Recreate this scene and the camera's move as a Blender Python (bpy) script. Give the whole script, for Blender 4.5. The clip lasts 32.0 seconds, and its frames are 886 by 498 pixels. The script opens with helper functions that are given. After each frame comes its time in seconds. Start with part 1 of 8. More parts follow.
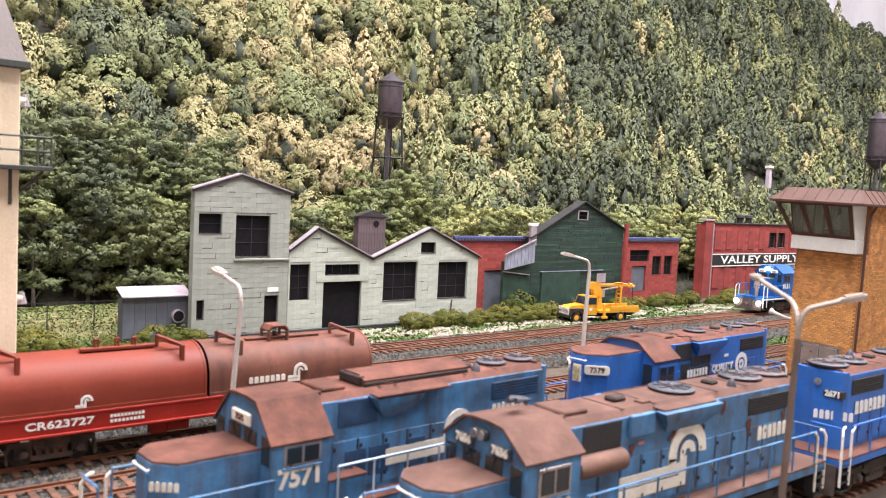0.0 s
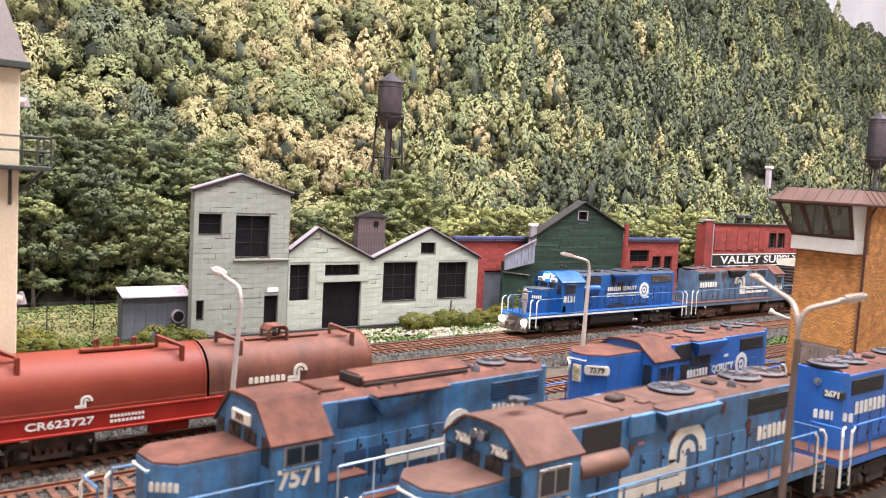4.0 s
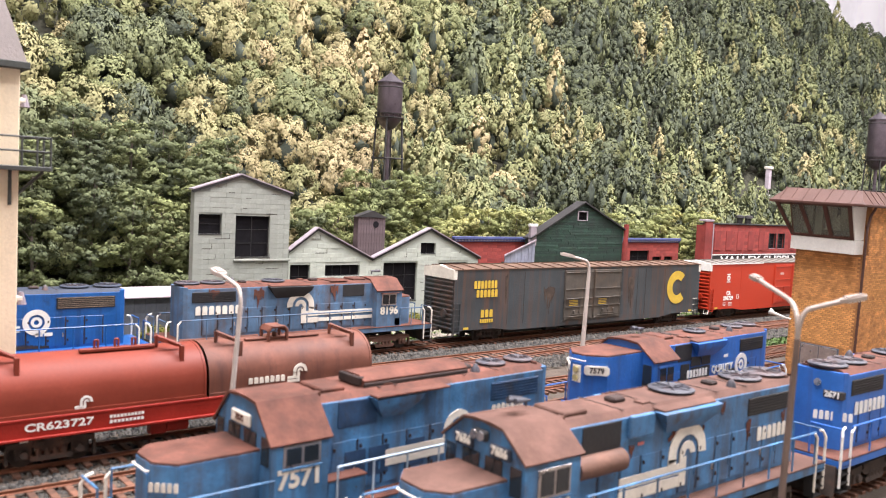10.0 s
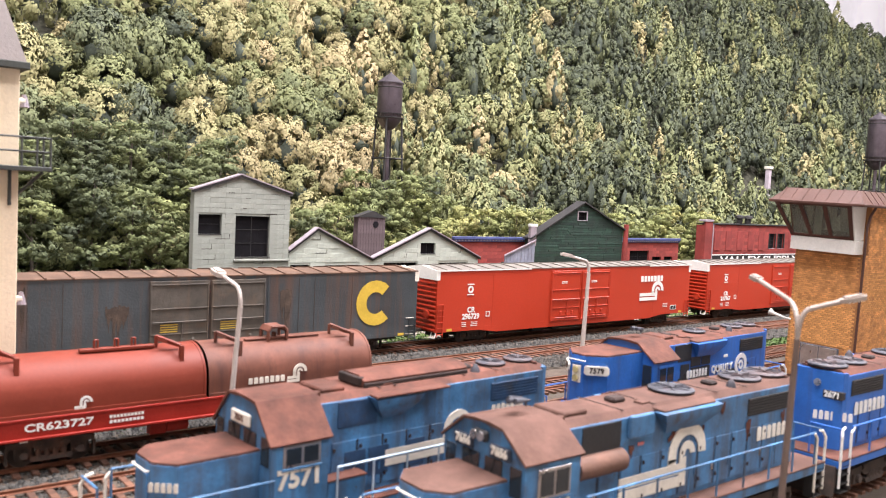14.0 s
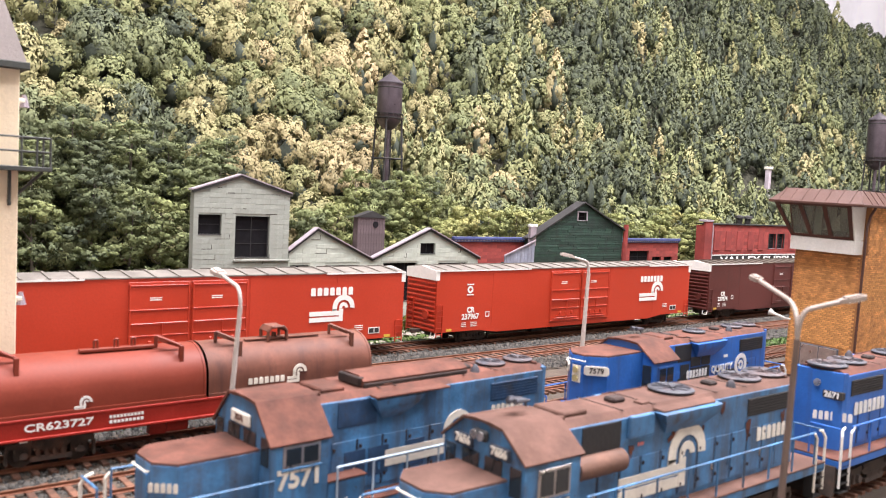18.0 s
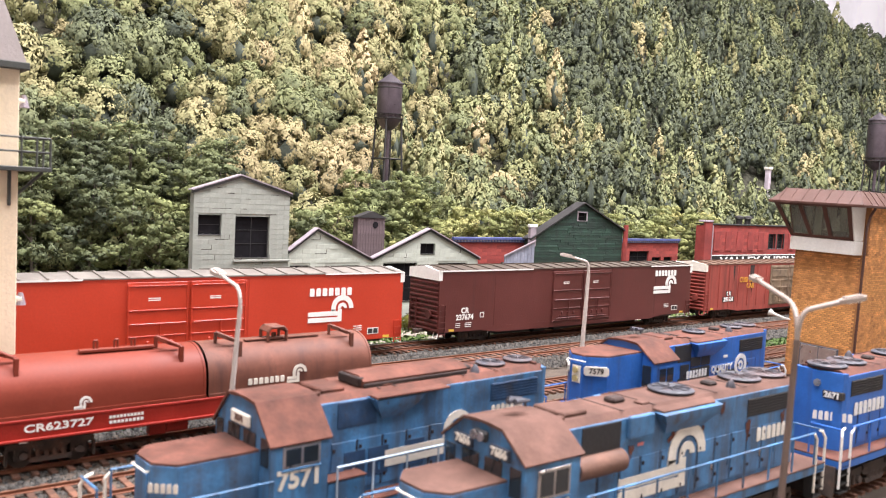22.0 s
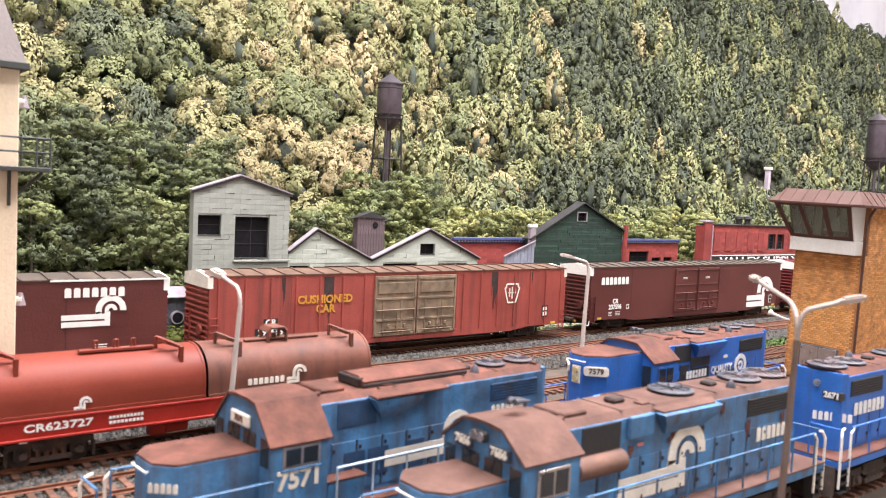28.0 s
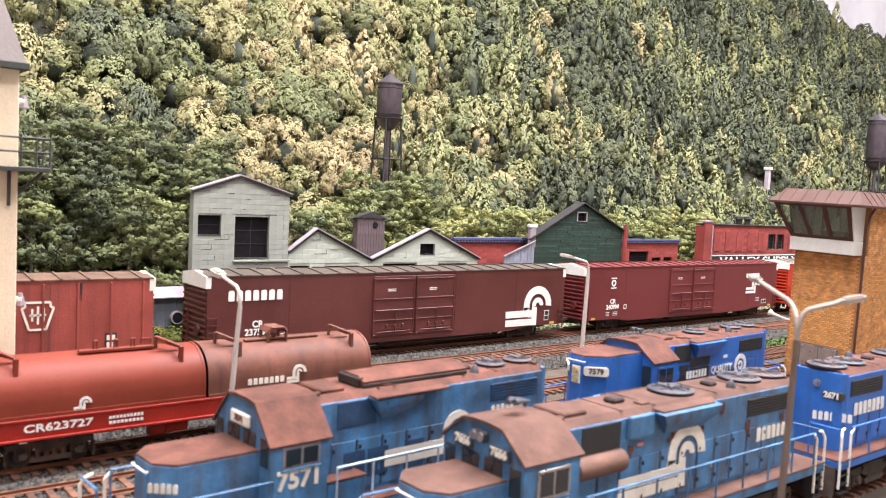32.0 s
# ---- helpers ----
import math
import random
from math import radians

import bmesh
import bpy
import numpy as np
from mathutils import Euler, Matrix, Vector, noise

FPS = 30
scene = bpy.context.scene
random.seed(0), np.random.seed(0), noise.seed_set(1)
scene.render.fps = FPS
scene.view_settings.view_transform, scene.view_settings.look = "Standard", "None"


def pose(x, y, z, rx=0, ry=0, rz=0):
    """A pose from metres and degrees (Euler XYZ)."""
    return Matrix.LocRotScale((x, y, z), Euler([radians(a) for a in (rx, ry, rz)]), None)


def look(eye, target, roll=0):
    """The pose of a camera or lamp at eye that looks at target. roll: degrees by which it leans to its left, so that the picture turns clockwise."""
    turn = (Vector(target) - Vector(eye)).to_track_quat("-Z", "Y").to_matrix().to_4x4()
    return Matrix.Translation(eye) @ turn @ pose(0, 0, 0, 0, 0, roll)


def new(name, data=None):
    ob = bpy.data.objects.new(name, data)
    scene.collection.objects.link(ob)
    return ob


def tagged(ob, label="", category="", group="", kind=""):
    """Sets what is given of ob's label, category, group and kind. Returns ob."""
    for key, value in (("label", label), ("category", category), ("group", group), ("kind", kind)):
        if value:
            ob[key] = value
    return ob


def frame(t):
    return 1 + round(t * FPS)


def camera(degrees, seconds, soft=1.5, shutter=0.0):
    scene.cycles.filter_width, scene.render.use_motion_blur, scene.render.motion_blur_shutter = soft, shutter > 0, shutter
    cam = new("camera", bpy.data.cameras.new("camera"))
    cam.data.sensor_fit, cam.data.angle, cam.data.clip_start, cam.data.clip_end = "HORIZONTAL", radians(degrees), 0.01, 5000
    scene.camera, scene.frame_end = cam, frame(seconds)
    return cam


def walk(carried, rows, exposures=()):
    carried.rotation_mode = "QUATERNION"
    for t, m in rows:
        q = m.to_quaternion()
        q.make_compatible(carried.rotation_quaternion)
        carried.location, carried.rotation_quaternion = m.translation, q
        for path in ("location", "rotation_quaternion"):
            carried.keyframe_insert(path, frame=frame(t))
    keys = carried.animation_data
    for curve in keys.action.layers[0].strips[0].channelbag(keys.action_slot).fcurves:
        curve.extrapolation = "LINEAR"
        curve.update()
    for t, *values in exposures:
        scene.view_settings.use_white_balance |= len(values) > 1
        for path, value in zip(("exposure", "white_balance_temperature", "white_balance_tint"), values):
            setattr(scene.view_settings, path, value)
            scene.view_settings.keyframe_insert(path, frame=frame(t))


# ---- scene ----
# The place is a 1:87 model railway: sizes below are the prototype's metres, K turns them into the model's.
K = 1 / 87.1
EYE = (0.0, -42.4327, 9.7062)


def view(up=0.0, right=0.0):
    """The camera's pose, turned up and to the right by so many degrees."""
    yaw, dip = radians(51.211 - right), radians(-3.779 + up)
    way = Vector((math.cos(yaw) * math.cos(dip), math.sin(yaw) * math.cos(dip), math.sin(dip)))
    eye = Vector(EYE) * K
    return look(eye, eye + way, 2.825)


cam = camera(56.344, 32.0, soft=1.05)
walk(cam, [(0.0, view()), (5.0, view(0.02, 0.01)), (10.0, view(0.04, 0.02)), (18.0, view(0.06, 0.04)),
           (24.0, view(0.09, 0.05)), (32.0, view(0.1, 0.06))],
     exposures=[(0.0, 0.0), (3.5, 0.02), (7.0, 0.08), (20.0, 0.09), (25.0, 0.15), (32.0, 0.16)])
cam.data.dof.use_dof = True
cam.data.dof.focus_distance = 88 * K
cam.data.dof.aperture_fstop = 36.0

# ---- light: a closed room with ceiling panels over the layout ----
scene.view_settings.exposure = 0.0
world = bpy.data.worlds.new("room_air")
world.use_nodes = True
world.node_tree.nodes["Background"].inputs[0].default_value = (1.0, 0.97, 0.93, 1)
world.node_tree.nodes["Background"].inputs[1].default_value = 0.15
scene.world = world
CEILING = 1.5
PANELS = [(-0.25, -1.0, 13), (0.75, -1.0, 13), (1.9, -0.95, 17), (0.05, -0.25, 48), (0.95, -0.25, 41), (1.9, -0.25, 27)]
for px_, py_, power in PANELS:
    lamp = bpy.data.lights.new("ceiling_panel_light", "AREA")
    lamp.shape, lamp.size, lamp.size_y, lamp.energy, lamp.color = "RECTANGLE", 0.9, 0.35, power, (1.0, 0.955, 1.0)
    lo = new("ceiling_panel_light", lamp)
    lo.location = (px_, py_, CEILING - 0.03)


# ---- materials ----
def mat(name, col, rough=0.6, metal=0.0, var=0.12, size=1.5, fine=0.12, bump=0.25, dirt=None, amount=0.0,
        streak=0.0, spots=0.0, dirt_size=1.2, coat=0.0, spec=0.5):
    """Painted or natural surface: two scales of variation, optional dirt in patches, streaks that run down, spots of rust."""
    m = bpy.data.materials.new(name)
    m.use_nodes = True
    n, l = m.node_tree.nodes, m.node_tree.links
    b = n["Principled BSDF"]
    tc = n.new("ShaderNodeTexCoord")

    def tex(scale, detail=5, squeeze=None, roughness=0.6):
        t = n.new("ShaderNodeTexNoise")
        t.inputs["Scale"].default_value, t.inputs["Detail"].default_value = scale, detail
        t.inputs["Roughness"].default_value = roughness
        src = tc.outputs["Object"]
        if squeeze:
            mp = n.new("ShaderNodeMapping")
            mp.inputs["Scale"].default_value = squeeze
            l.new(src, mp.inputs[0])
            src = mp.outputs[0]
        l.new(src, t.inputs["Vector"])
        return t.outputs["Fac"]

    def ramp(fac, a, z):
        r = n.new("ShaderNodeMapRange")
        r.inputs[1].default_value, r.inputs[2].default_value = a, z
        l.new(fac, r.inputs[0])
        return r.outputs[0]

    def mix(fac, a, c):
        x = n.new("ShaderNodeMix")
        x.data_type = "RGBA"
        for sock, val in ((x.inputs[0], fac), (x.inputs[6], a), (x.inputs[7], c)):
            if hasattr(val, "is_output"):
                l.new(val, sock)
            else:
                sock.default_value = val if isinstance(val, float) else (*val[:3], 1)
        return x.outputs[2]

    dark = [c * (1 - 2.2 * var) for c in col]
    light = [min(1, c * (1 + 1.2 * var) + 0.02 * var) for c in col]
    big = tex(87 / size, 4)
    small = tex(87 / fine, 3)
    c = mix(ramp(big, 0.32, 0.68), dark, light)
    c = mix(ramp(small, 0.3, 0.75), c, mix(0.5, c, [x * 0.72 for x in col]))
    rv = ramp(big, 0.2, 0.8)
    if dirt and amount:
        c = mix(ramp(tex(87 / dirt_size, 7, None, 0.7), 0.72 - amount * 0.45, 0.95 - amount * 0.35), c, dirt)
    if dirt and streak:
        c = mix(ramp(tex(87 / 0.5, 5, (1, 1, 0.05)), 0.70 - streak * 0.3, 0.95 - streak * 0.2), c, dirt)
    if dirt and spots:
        c = mix(ramp(tex(87 / 0.22, 4), 0.78 - spots * 0.25, 0.82 - spots * 0.2), c, dirt)
    l.new(c, b.inputs["Base Color"])
    rr = n.new("ShaderNodeMapRange")
    rr.inputs[3].default_value, rr.inputs[4].default_value = max(0.05, rough - 0.1), min(1, rough + 0.12)
    l.new(rv, rr.inputs[0])
    l.new(rr.outputs[0], b.inputs["Roughness"])
    b.inputs["Metallic"].default_value = metal
    b.inputs["Specular IOR Level"].default_value = spec
    b.inputs["Coat Weight"].default_value = coat
    if bump:
        bp = n.new("ShaderNodeBump")
        bp.inputs["Strength"].default_value, bp.inputs["Distance"].default_value = bump, 0.05 * K
        l.new(small, bp.inputs["Height"])
        l.new(bp.outputs[0], b.inputs["Normal"])
    return m


def random_tint(m, spread=0.25):
    """Varies a material's colour from piece to piece."""
    n, l = m.node_tree.nodes, m.node_tree.links
    b = n["Principled BSDF"]
    src = b.inputs["Base Color"].links[0].from_socket
    info, hsv, mr = n.new("ShaderNodeObjectInfo"), n.new("ShaderNodeHueSaturation"), n.new("ShaderNodeMapRange")
    mr.inputs[3].default_value, mr.inputs[4].default_value = 1 - spread, 1 + spread
    l.new(info.outputs["Random"], mr.inputs[0])
    l.new(mr.outputs[0], hsv.inputs["Value"])
    l.new(src, hsv.inputs["Color"])
    l.new(hsv.outputs[0], b.inputs["Base Color"])
    return m


def self_lit(m, strength):
    """Adds a little glow to a printed sky; no lamp stands behind it."""
    n, l = m.node_tree.nodes, m.node_tree.links
    b = n["Principled BSDF"]
    l.new(b.inputs["Base Color"].links[0].from_socket, b.inputs["Emission Color"])
    b.inputs["Emission Strength"].default_value = strength
    return m


def island_tint(m, spread=0.5, hue=0.0):
    n, l = m.node_tree.nodes, m.node_tree.links
    b = n["Principled BSDF"]
    src = b.inputs["Base Color"].links[0].from_socket
    geo, hsv, mr = n.new("ShaderNodeNewGeometry"), n.new("ShaderNodeHueSaturation"), n.new("ShaderNodeMapRange")
    mr.inputs[3].default_value, mr.inputs[4].default_value = 1 - spread, 1 + spread
    l.new(geo.outputs["Random Per Island"], mr.inputs[0])
    l.new(mr.outputs[0], hsv.inputs["Value"])
    l.new(src, hsv.inputs["Color"])
    l.new(hsv.outputs[0], b.inputs["Base Color"])
    return m


def glow(name, col, strength):
    m = bpy.data.materials.new(name)
    m.use_nodes = True
    b = m.node_tree.nodes["Principled BSDF"]
    b.inputs["Base Color"].default_value = (*col, 1)
    b.inputs["Emission Color"].default_value = (*col, 1)
    b.inputs["Emission Strength"].default_value = strength
    return m


def glassy(name, col=(0.02, 0.025, 0.03), rough=0.08):
    m = bpy.data.materials.new(name)
    m.use_nodes = True
    b = m.node_tree.nodes["Principled BSDF"]
    b.inputs["Base Color"].default_value = (*col, 1)
    b.inputs["Roughness"].default_value = rough
    b.inputs["Specular IOR Level"].default_value = 0.8
    return m


RUST = (0.13, 0.05, 0.028)
GRIME = (0.06, 0.045, 0.035)
BLUE_OLD = mat("faded_blue_paint", (0.064, 0.208, 0.42), 0.5, var=0.22, size=0.8, dirt=GRIME, amount=0.42, streak=0.85, spots=0.5)
BLUE_NEW = mat("bright_blue_paint", (0.008, 0.098, 0.345), 0.4, var=0.12, size=2.0, dirt=(0.015, 0.02, 0.03), amount=0.3, streak=0.62, coat=0.1)
BLUE_MID = mat("worn_blue_paint", (0.024, 0.135, 0.48), 0.42, var=0.12, size=2.0, dirt=GRIME, amount=0.25, streak=0.5, spots=0.22)
BLUE_GREY = mat("grey_blue_paint", (0.085, 0.165, 0.28), 0.7, var=0.2, size=1.0, dirt=(0.10, 0.065, 0.05), amount=0.42, streak=0.8, spots=0.4)
ROOF_RUST = mat("rusty_brown_roof", (0.135, 0.052, 0.036), 0.8, var=0.25, size=0.8, dirt=(0.05, 0.028, 0.022), amount=0.5, spots=0.36, spec=0.25)
ROOF_TAN = mat("tan_brown_roof", (0.135, 0.072, 0.056), 0.85, var=0.2, size=1.0, dirt=(0.075, 0.04, 0.03), amount=0.48, spots=0.32, spec=0.2)
BLUE_GRILLE = mat("grimy_blue_grille", (0.018, 0.06, 0.14), 0.6, var=0.25, size=0.5, dirt=GRIME, amount=0.4)
RAIL_PALE = mat("dusty_pale_blue_rail", (0.42, 0.52, 0.62), 0.6, var=0.2, size=0.8, dirt=GRIME, amount=0.35)
CHES_DARK = mat("old_lamp_glass", (0.5, 0.42, 0.2), 0.3)
ROOF_DARK = mat("sooty_roof", (0.025, 0.035, 0.06), 0.7, var=0.2, size=1.2, dirt=(0.02, 0.02, 0.02), amount=0.4)
BLACK = mat("black_steel", (0.022, 0.02, 0.02), 0.65, var=0.2, size=0.8, dirt=RUST, amount=0.25)
UNDER = mat("rusty_underframe", (0.062, 0.044, 0.036), 0.85, var=0.25, size=0.6, dirt=RUST, amount=0.4)
UNDER_BROWN = mat("brown_tank_dirt", (0.15, 0.075, 0.052), 0.8, var=0.2, size=0.8, dirt=GRIME, amount=0.25)
GRILLE = mat("dark_grille", (0.02, 0.02, 0.022), 0.6, var=0.15, size=0.5)
WHITE = mat("white_paint", (0.78, 0.77, 0.73), 0.55, var=0.03, size=0.8, bump=0.08, dirt=GRIME, amount=0.03)
WHITE_OLD = mat("yellowed_white_paint", (0.78, 0.73, 0.64), 0.6, var=0.08, size=0.6, dirt=RUST, amount=0.12)
PANE = glassy("dark_window_glass")
RED_NEW = mat("bright_red_paint", (0.45, 0.038, 0.014), 0.42, var=0.05, size=4.0, dirt=(0.2, 0.02, 0.012), amount=0.1, bump=0.12)
BROWN_CAR = mat("brown_car_paint", (0.10, 0.022, 0.018), 0.5, var=0.12, size=3.0, dirt=(0.04, 0.014, 0.012), amount=0.2, streak=0.35)
BROWN_RED = mat("oxide_red_paint", (0.14, 0.02, 0.02), 0.5, var=0.08, size=3.0, dirt=(0.07, 0.014, 0.014), amount=0.15, streak=0.2)
TUSCAN = mat("faded_tuscan_paint", (0.30, 0.055, 0.04), 0.6, var=0.12, size=2.0, dirt=(0.10, 0.025, 0.02), amount=0.15, streak=0.7)
CHES_SIDE = mat("weathered_slate_paint", (0.05, 0.060, 0.066), 0.55, var=0.18, size=3.0, dirt=(0.12, 0.055, 0.03), amount=0.32, streak=0.8, dirt_size=2.5)
ROOF_CHES = mat("rust_brown_car_roof", (0.125, 0.068, 0.042), 0.8, var=0.22, size=1.0, dirt=(0.10, 0.05, 0.03), amount=0.35)
ROOF_GALV = mat("galvanised_car_roof", (0.24, 0.215, 0.19), 0.55, 0.3, var=0.15, size=1.2, dirt=(0.2, 0.16, 0.13), amount=0.3)
ROOF_BRN = mat("brown_car_roof", (0.075, 0.055, 0.04), 0.75, var=0.18, size=1.2, dirt=(0.13, 0.10, 0.06), amount=0.35)
DOOR_DUST = mat("dusty_brown_door", (0.085, 0.072, 0.058), 0.75, var=0.2, size=1.0, dirt=(0.12, 0.075, 0.045), amount=0.4, streak=0.5)
DOOR_RUST = mat("rust_stained_door", (0.21, 0.15, 0.095), 0.8, var=0.25, size=0.9, dirt=(0.12, 0.06, 0.035), amount=0.45, streak=0.3)
YELLOW = mat("yellow_lettering", (0.62, 0.42, 0.05), 0.55, var=0.08, size=0.8)
ORANGE = mat("orange_lettering", (0.55, 0.25, 0.03), 0.55, var=0.08, size=0.8)
COIL_RED = mat("red_hood_paint", (0.185, 0.030, 0.015), 0.55, var=0.1, size=3.0, bump=0.04, spec=0.3, dirt=(0.17, 0.04, 0.03), amount=0.25, streak=0.25)
COIL_BROWN = mat("brown_hood_paint", (0.155, 0.056, 0.036), 0.6, var=0.16, size=1.6, bump=0.06, spec=0.3, dirt=(0.06, 0.025, 0.02), amount=0.4, streak=0.7, spots=0.22)
COIL_FRAME = mat("red_frame_paint", (0.30, 0.022, 0.014), 0.5, spec=0.25, var=0.1, size=2.0, dirt=(0.16, 0.04, 0.03), amount=0.25, streak=0.2)
RAIL = mat("rusty_rail", (0.20, 0.072, 0.036), 0.6, var=0.18, size=1.0, dirt=(0.12, 0.05, 0.03), amount=0.3)
RAILTOP = mat("worn_rail_head", (0.36, 0.2, 0.13), 0.35, 0.6, var=0.15, size=1.5)
TIE = random_tint(mat("weathered_tie", (0.14, 0.062, 0.036), 0.9, var=0.25, size=0.5, fine=0.08), 0.35)
GROUND = mat("ballast_bed", (0.075, 0.055, 0.04), 0.95, var=0.25, size=1.6, fine=0.1, bump=0.8, dirt=(0.09, 0.10, 0.04), amount=0.25)
STONE = island_tint(mat("ballast_stone", (0.046, 0.041, 0.035), 0.9, var=0.2, size=0.8), 0.9)
STONE_W = island_tint(mat("pale_stone", (0.32, 0.275, 0.22), 0.9, var=0.12, size=0.8), 0.35)
LAMP_GREY = mat("lamp_post_paint", (0.52, 0.45, 0.41), 0.5, var=0.08, size=1.0)
LAMP_MID = mat("grey_brown_lamp_arm", (0.34, 0.28, 0.24), 0.5, var=0.1, size=1.0)
LAMP_DARK = mat("dark_lamp_post", (0.17, 0.12, 0.1), 0.5, 0.3, var=0.15, size=1.0)
BRICK_OR = random_tint(mat("orange_brick", (0.65, 0.315, 0.105), 0.85, var=0.2, size=0.6, fine=0.06, dirt=(0.20, 0.09, 0.04), amount=0.25), 0.22)
BRICK_REST = island_tint(mat("orange_brickwork", (0.62, 0.29, 0.10), 0.85, var=0.2, size=0.6, fine=0.06, dirt=(0.20, 0.09, 0.04), amount=0.25), 0.22)
BRICK_BASE = mat("orange_brick_bed", (0.40, 0.185, 0.07), 0.9, var=0.2, size=1.5, fine=0.06)
TOWER_BROWN = mat("brown_tower_trim", (0.085, 0.034, 0.024), 0.5, var=0.1, size=1.0)
BRICK_RED = mat("red_brick_wall", (0.25, 0.036, 0.03), 0.85, var=0.18, size=1.4, fine=0.09, dirt=(0.17, 0.03, 0.03), amount=0.25)
CREAM = mat("cream_render", (0.86, 0.72, 0.53), 0.75, var=0.06, size=2.5, dirt=(0.4, 0.28, 0.2), amount=0.12)
ROOF_GREY = mat("grey_roof_sheet", (0.20, 0.17, 0.16), 0.6, var=0.1, size=2.0, dirt=(0.3, 0.24, 0.21), amount=0.2)
BLOCKS = mat("pale_green_block_wall", (0.28, 0.29, 0.255), 0.85, var=0.08, size=1.6, dirt=(0.22, 0.22, 0.17), amount=0.2, streak=0.2)
BLOCK_P = random_tint(mat("pale_green_block", (0.288, 0.302, 0.266), 0.85, var=0.08, size=0.8, dirt=(0.25, 0.25, 0.2), amount=0.22, streak=0.25), 0.045)
BLOCKS_PALE = mat("pale_mint_block_wall", (0.40, 0.425, 0.37), 0.85, var=0.08, size=1.6, dirt=(0.25, 0.25, 0.19), amount=0.2, streak=0.2)
BLOCK_PALE = random_tint(mat("pale_mint_block", (0.42, 0.445, 0.385), 0.85, var=0.08, size=0.8, dirt=(0.33, 0.33, 0.25), amount=0.25, streak=0.3), 0.06)
SHEET_BLUE = mat("pale_blue_sheet", (0.30, 0.32, 0.40), 0.5, 0.2, var=0.15, size=0.8, streak=0.5, dirt=(0.14, 0.13, 0.14), amount=0.3)
# near-black colour that stands in for the unlit inside behind openings
DARKWIN = mat("painted_dark_inside", (0.006, 0.005, 0.007), 0.7, var=0.2, size=0.4, spec=0.15)
TRIM_LILAC = mat("pale_metal_trim", (0.33, 0.28, 0.31), 0.5, 0.1, var=0.1, size=0.8)
GREEN_WOOD = random_tint(mat("dark_green_boards", (0.010, 0.034, 0.022), 0.7, var=0.25, size=0.8, dirt=(0.04, 0.06, 0.045), amount=0.2), 0.3)
SHED_METAL = mat("grey_blue_sheet_metal", (0.13, 0.14, 0.17), 0.6, 0.2, var=0.15, size=1.0, streak=0.4, dirt=(0.06, 0.06, 0.07))
SHED_ROOF = mat("lilac_sheet_roof", (0.52, 0.45, 0.50), 0.55, 0.1, var=0.1, size=0.7, dirt=(0.28, 0.2, 0.2), amount=0.2)
WOOD_OLD = mat("weathered_purple_wood", (0.115, 0.08, 0.085), 0.8, var=0.2, size=0.6, streak=0.5, dirt=(0.08, 0.05, 0.05))
ROOF_DARKT = mat("dark_purple_roof_sheet", (0.045, 0.036, 0.044), 0.5, 0.2, var=0.15, size=0.8)
TANK_METAL = mat("dark_tank_metal", (0.13, 0.105, 0.125), 0.32, 0.6, var=0.12, size=1.0, streak=0.4, dirt=(0.035, 0.03, 0.035))
CORNICE = mat("blue_grey_cornice", (0.06, 0.075, 0.20), 0.6, var=0.15, size=0.5)
TRUCK_YEL = mat("truck_yellow", (0.68, 0.33, 0.025), 0.35, var=0.05, size=1.0, coat=0.3)
RUBBER = mat("black_rubber", (0.02, 0.018, 0.018), 0.8, var=0.1, size=0.4)
CHROME = mat("dull_chrome", (0.55, 0.5, 0.48), 0.3, 0.8, var=0.1, size=0.4)
ROOM_WALL = mat("room_wall_paint", (0.62, 0.58, 0.53), 0.9, var=0.03, size=40)
# emission added to brighten the printed sky where the panels reach less
SKY_PAINT = self_lit(mat("printed_sky", (0.86, 0.84, 0.90), 0.9, var=0.08, size=26, fine=6, bump=0), 0.22)
# hillside colour imitates foliage in shade, mottled near-black
SHADE_GROWTH = mat("shade_coloured_undergrowth", (0.062, 0.060, 0.044), 0.95, var=0.4, size=0.9, fine=0.25, bump=1.0, dirt=(0.02, 0.026, 0.014), amount=0.5, spots=0.5, spec=0.1)
DRY_GRASS = mat("dry_grass_ground", (0.25, 0.21, 0.11), 0.95, var=0.3, size=1.2, fine=0.15, bump=0.8, dirt=(0.12, 0.14, 0.05), amount=0.45, spec=0.1)
BARK = mat("grey_bark", (0.16, 0.13, 0.11), 0.9, var=0.25, size=0.5)
SIGN_BLACK = mat("black_sign_band", (0.015, 0.014, 0.014), 0.6, var=0.1, size=1.0)
LIGHT_W = glow("headlight_glow", (1.0, 0.93, 0.88), 70.0)
RUST_RUN = mat("rust_run", (0.075, 0.05, 0.036), 0.9, var=0.3, size=0.5)
TAN_SLAT = mat("dusty_tan_slat", (0.20, 0.15, 0.11), 0.7, var=0.2, size=0.5)
GRIME_MAT = mat("soot", (0.035, 0.02, 0.017), 0.9, var=0.3, size=0.6)
FAN_PAINT = mat("blue_grey_fan_housing", (0.055, 0.056, 0.072), 0.6, var=0.2, size=0.6, dirt=(0.14, 0.07, 0.05), amount=0.45)
PINK = mat("pink_marker", (0.6, 0.2, 0.2), 0.6)


